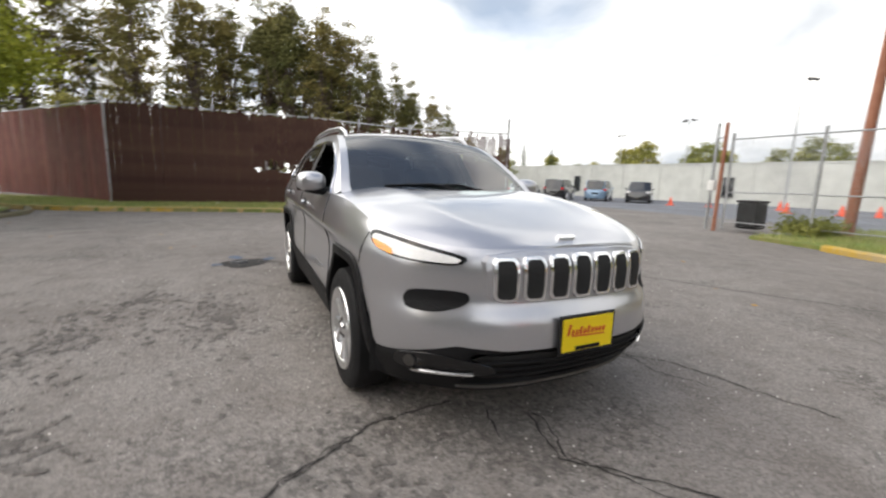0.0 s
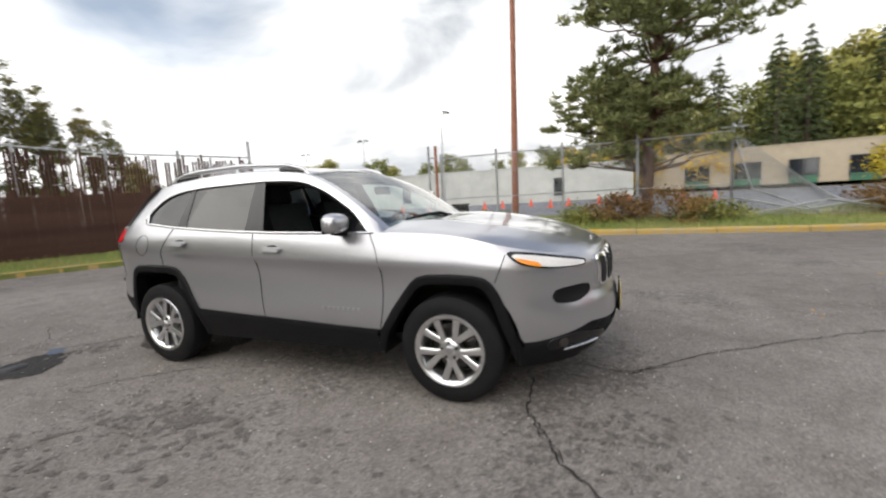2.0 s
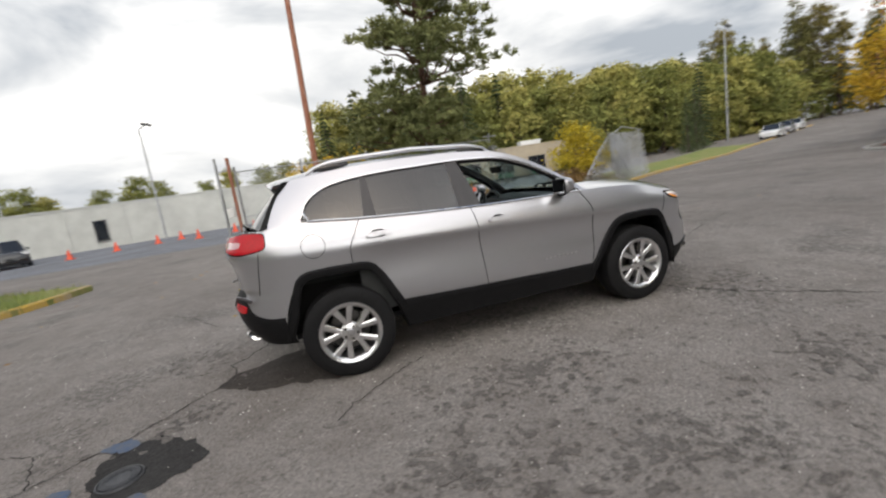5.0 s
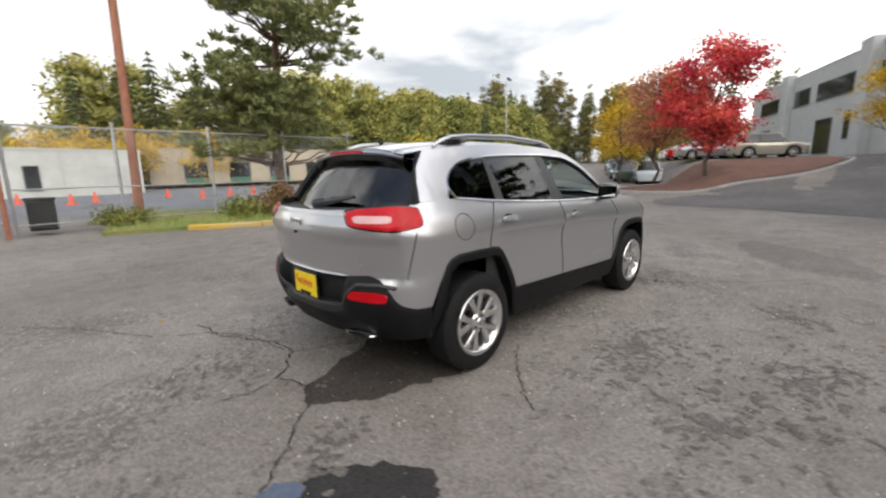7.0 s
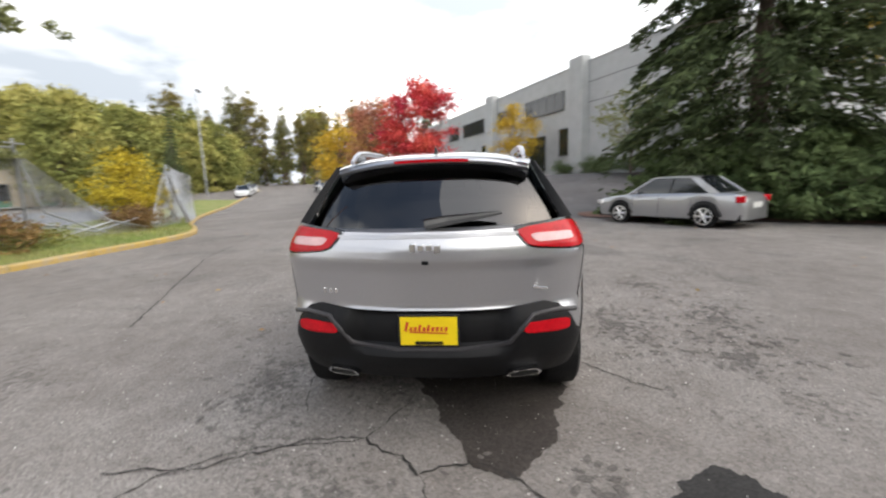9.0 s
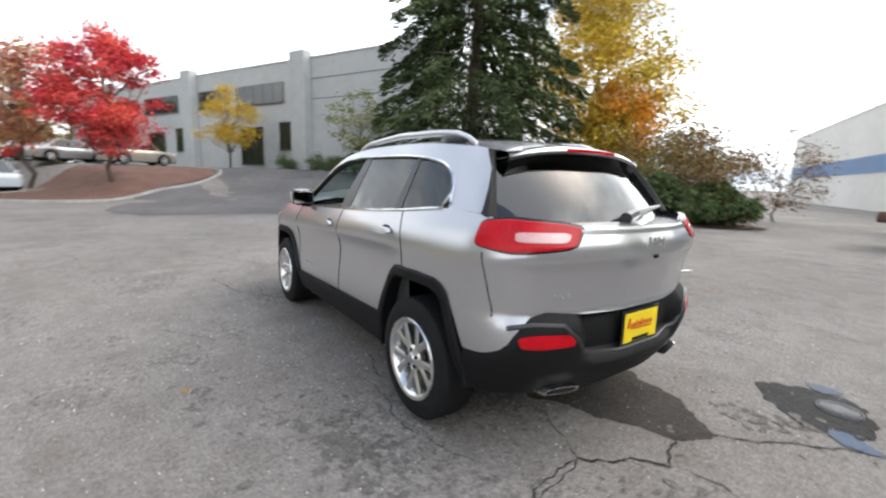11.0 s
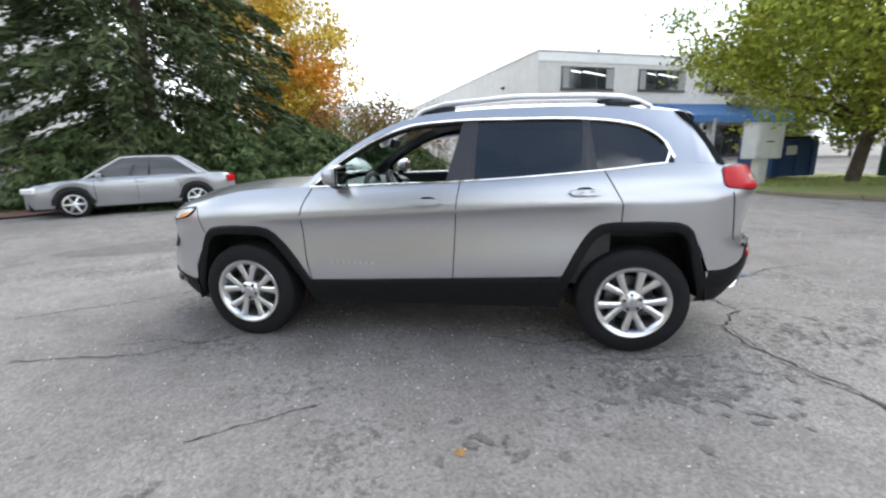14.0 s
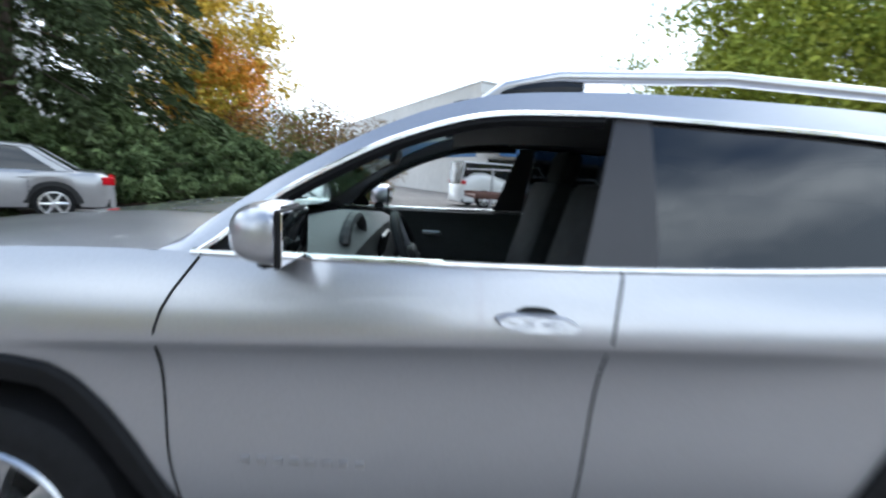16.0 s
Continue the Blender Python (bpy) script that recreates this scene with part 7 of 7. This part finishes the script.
            bmesh.ops.create_cone(bm, cap_ends=True, segments=24, radius1=wr * 0.66, radius2=wr * 0.66, depth=0.01, matrix=pose(0, 0.0955, 0, 90, 0, 0))
            part("brake_shadow", bm, DARKGAP, w)
            for k in range(6):
                part("spoke", bar([(0, 0.108, 0), (0.68 * wr * math.cos(k * math.pi / 3), 0.104, 0.68 * wr * math.sin(k * math.pi / 3))], [0.035, 0.022], 5), ALLOY, w)
            part("wheel_well", bar([(cx + (wr + 0.05) * math.cos(a), sg * (hw - 0.10), wr + (wr + 0.05) * math.sin(a)) for a in np.linspace(0, math.pi, 12)], 0.09, 6), DARKGAP, c)
    part("front_bumper_grille", boxed((0.06, W * 0.5, 0.10), pose(0.488 * L, 0, deck(0.49) - 0.10), 0.02), GLOSSBLACK, c)
    part("rear_plate_recess", boxed((0.03, 0.55, 0.16), pose(-0.497 * L, 0, 0.62), 0.01), WHITEPAINT if kind == "sedan" else GLOSSBLACK, c)
    return c


SEDANSILVER = material("grey_silver_paint", (0.40, 0.40, 0.41), rough=0.3, metal=0.6, vary=0.04, coat=1.0)
BLACKPAINT = material("black_paint", (0.012, 0.012, 0.014), rough=0.2, vary=0.05, coat=1.0)
BLUEPAINTCAR = material("light_blue_paint", (0.16, 0.25, 0.36), rough=0.3, metal=0.4, vary=0.04, coat=1.0)
CHAMPAGNE = material("champagne_paint", (0.46, 0.43, 0.36), rough=0.3, metal=0.4, vary=0.04, coat=1.0)
CARWHITE = material("white_car_paint", (0.72, 0.73, 0.73), rough=0.3, vary=0.03, coat=1.0)
CARPALE = material("pale_blue_paint", (0.55, 0.62, 0.68), rough=0.3, vary=0.03, coat=1.0)
DKGREEN = material("dark_green_paint", (0.03, 0.07, 0.045), rough=0.3, vary=0.05, coat=1.0)
sed_dir = math.degrees(math.atan2(-4.79 + 6.32, 9.6 - 7.6))
vehicle("parked_sedan", "silver-grey four-door sedan parked by the junipers", pose(8.60 + 0.48, -5.56 - 0.63, 0, 0, 0, sed_dir), SEDANSILVER, 4.4, 1.73, 1.43)
road_dir = 25.0
for x, y, kd, pt, lb, z in ((31.6, 9.6, "suv", CARPALE, "pale blue-white people carrier parked by the road", 0), (34.2, 12.3, "suv", DKGREEN, "dark green car parked by the road", 0.1), (38.5, 14.6, "sedan", DKGREEN, "dark green car parked by the road", 0.25), (44.0, 17.2, "sedan", SEDANSILVER, "grey car parked by the road", 0.4), (50, 20, "suv", CARWHITE, "white car parked by the road", 0.6), (57, 23.4, "suv", BLACKPAINT, "black car parked by the road", 0.8)):
    vehicle("parked_car", lb, pose(x, y, height(x, y) + 0.015, 0, 0, road_dir + 180), pt, 4.5, 1.85, 1.45 if kd == "sedan" else 1.72, kd, "cars along the road")
for x, y, pt, lb in ((47.5, 30.0, CARWHITE, "white car parked on the far side of the road"), (54, 33.2, SEDANSILVER, "grey car parked on the far side of the road"), (61, 36.6, CARWHITE, "white car parked on the far side of the road")):
    vehicle("parked_car", lb, pose(x, y, height(x, y) + 0.02, 0, 0, road_dir + 180), pt, 4.5, 1.8, 1.5, "sedan", "cars along the road")
for x, y, kd, pt, lb in ((34.6, 2.6, "suv", CHAMPAGNE, "champagne SUV in the upper car park"), (35.4, 6.4, "sedan", SEDANSILVER, "silver car in the upper car park"), (38.4, 8.0, "sedan", REDLENS, "red car in the upper car park"), (41.5, 9.6, "sedan", CARWHITE, "white car in the upper car park")):
    vehicle("parked_car", lb, pose(x, y, height(x, y) + 0.015, 0, 0, -62), pt, 4.6, 1.82, 1.72 if kd == "suv" else 1.45, kd, "cars in the upper car park")
for x, y, kd, pt, lb, rz in ((-20.0, 28.2, "suv", BLACKPAINT, "black SUV parked beyond the gate", -55), (-22.6, 26.4, "suv", BLUEPAINTCAR, "light blue SUV parked beyond the gate", 125), (-24.8, 24.0, "suv", BLACKPAINT, "dark SUV parked beyond the gate", 125), (-26.4, 21.5, "sedan", SEDANSILVER, "grey sedan parked beyond the gate", 125)):
    vehicle("parked_car", lb, pose(x, y, 0, 0, 0, rz), pt, 4.6, 1.85, 1.7 if kd == "suv" else 1.45, kd, "cars beyond the gate")
vehicle("parked_van", "white passenger van behind the flat trailer", pose(-3.2, -19.5, 0.0, 0, 0, 200), CARWHITE, 5.6, 2.0, 2.15, "van")

# flat trailer, cabinet on a post, skips and loose railings
tr = thing("flat_trailer", "low rusty tandem-axle flat trailer", "trailer", pose(-4.0, -13.6, 0, 0, 0, 8))
TRAILER = material("dark_rusty_frame", (0.085, 0.04, 0.032), rough=0.8, second=(0.15, 0.08, 0.06), scale=6, bump=0.2)
part("deck", boxed((4.0, 1.7, 0.10), pose(1.1, 0, 0.74), 0.01), TRAILER, tr)
for y in (-0.95, 0.95):
    part("side_rail", boxed((4.0, 0.08, 0.16), pose(1.1, y * 0.93, 0.82), 0.01), TRAILER, tr)
    part("mudguard", boxed((1.75, 0.26, 0.05), pose(0, y * 1.06, 0.76), 0.02), BLACK, tr)
    for x in (-0.82, 0.82):
        part("mudguard", boxed((0.05, 0.26, 0.22), pose(x, y * 1.06, 0.64, 0, 20 * (1 if x < 0 else -1), 0), 0.02), BLACK, tr)
    for x in (-0.42, 0.42):
        bm = bmesh.new()
        bmesh.ops.create_cone(bm, cap_ends=True, segments=22, radius1=0.34, radius2=0.34, depth=0.2, matrix=pose(x, y * 1.06, 0.34, 90, 0, 0))
        w = part("wheel", bm, TYRE, tr)
        bm = bmesh.new()
        bmesh.ops.create_cone(bm, cap_ends=True, segments=18, radius1=0.19, radius2=0.17, depth=0.22, matrix=pose(x, y * 1.06, 0.34, 90, 0, 0))
        part("rim", bm, WHITEPAINT, w)
part("tow_bar", bar([(-0.88, 0.6, 0.72), (-2.5, 0, 0.55)], 0.05, 6), TRAILER, tr)
part("tow_bar", bar([(-0.88, -0.6, 0.72), (-2.5, 0, 0.55)], 0.05, 6), TRAILER, tr)
part("jack", bar([(-2.3, 0, 0.0), (-2.3, 0, 1.05)], 0.035, 8), GALV, tr)
cb = thing("service_cabinet", "pale grey steel service cabinet on a post", "cabinet", pose(-8.15, -10.85, 0.08, 0, 0, 24))
part("post", boxed((0.34, 0.26, 0.82), pose(0, 0, 0.38), 0.02), CABINET, cb)
part("box", boxed((1.02, 0.5, 1.0), pose(0, 0, 1.30), 0.02), CABINET, cb)
part("door", boxed((0.94, 0.03, 0.90), pose(0, 0.262, 1.30), 0.01), CABINET, cb)
part("notice_bar", boxed((0.30, 0.01, 0.03), pose(0.05, 0.282, 1.30)), BLACK, cb)
part("lid", boxed((1.08, 0.56, 0.05), pose(0, 0, 1.83), 0.01), CABINET, cb)
SKIPBLUE = material("skip_blue", (0.02, 0.05, 0.16), rough=0.5, vary=0.2, scale=4)
SKIPGREEN = material("skip_green", (0.015, 0.055, 0.035), rough=0.5, vary=0.2, scale=4)
for x, y, mt, lb, rz in ((-9.9, -13.2, SKIPBLUE, "dark blue steel refuse skip with a white notice", 24), (-13.6, -12.2, SKIPGREEN, "dark green steel refuse skip", 30)):
    sk = thing("refuse_skip", lb, "skip", pose(x, y, 0.09, 0, 0, rz))
    part("body", boxed((2.0, 1.3, 1.25), pose(0, 0, 0.75), 0.03), mt, sk)
    part("lid", boxed((2.04, 1.36, 0.06), pose(0, 0, 1.41), 0.01), BLACK, sk)
    for q in (-0.7, 0, 0.7):
        part("rib", boxed((0.08, 0.05, 1.2), pose(q, 0.67, 0.75), 0.01), mt, sk)
    if mt is SKIPBLUE:
        part("notice", boxed((0.45, 0.02, 0.3), pose(0.3, 0.70, 1.0)), WHITEPAINT, sk)
rl = thing("loose_railing", "bent galvanised pipe railing along the lawn", "railing")
for x, y, h in ((-4.9, -11.2, 1.6), (-6.4, -10.9, 2.0), (-6.6, -10.5, 2.1), (-3.0, -14.2, 1.8), (-2.0, -15.4, 1.8)):
    post(rl, x, y, 0.0, h, 0.05)
for pts in ([(-6.5, -10.7, 1.75), (-4.9, -11.25, 1.55), (-3.0, -14.2, 1.55)], [(-6.5, -10.7, 1.25), (-4.9, -11.25, 1.1), (-3.0, -14.2, 1.1)], [(-2.6, -13.6, 1.2), (-6.3, -10.8, 0.35)], [(-3.0, -14.2, 1.75), (-1.0, -16.6, 1.75)]):
    part("rail", bar(pts, 0.03, 6), GALV, rl)
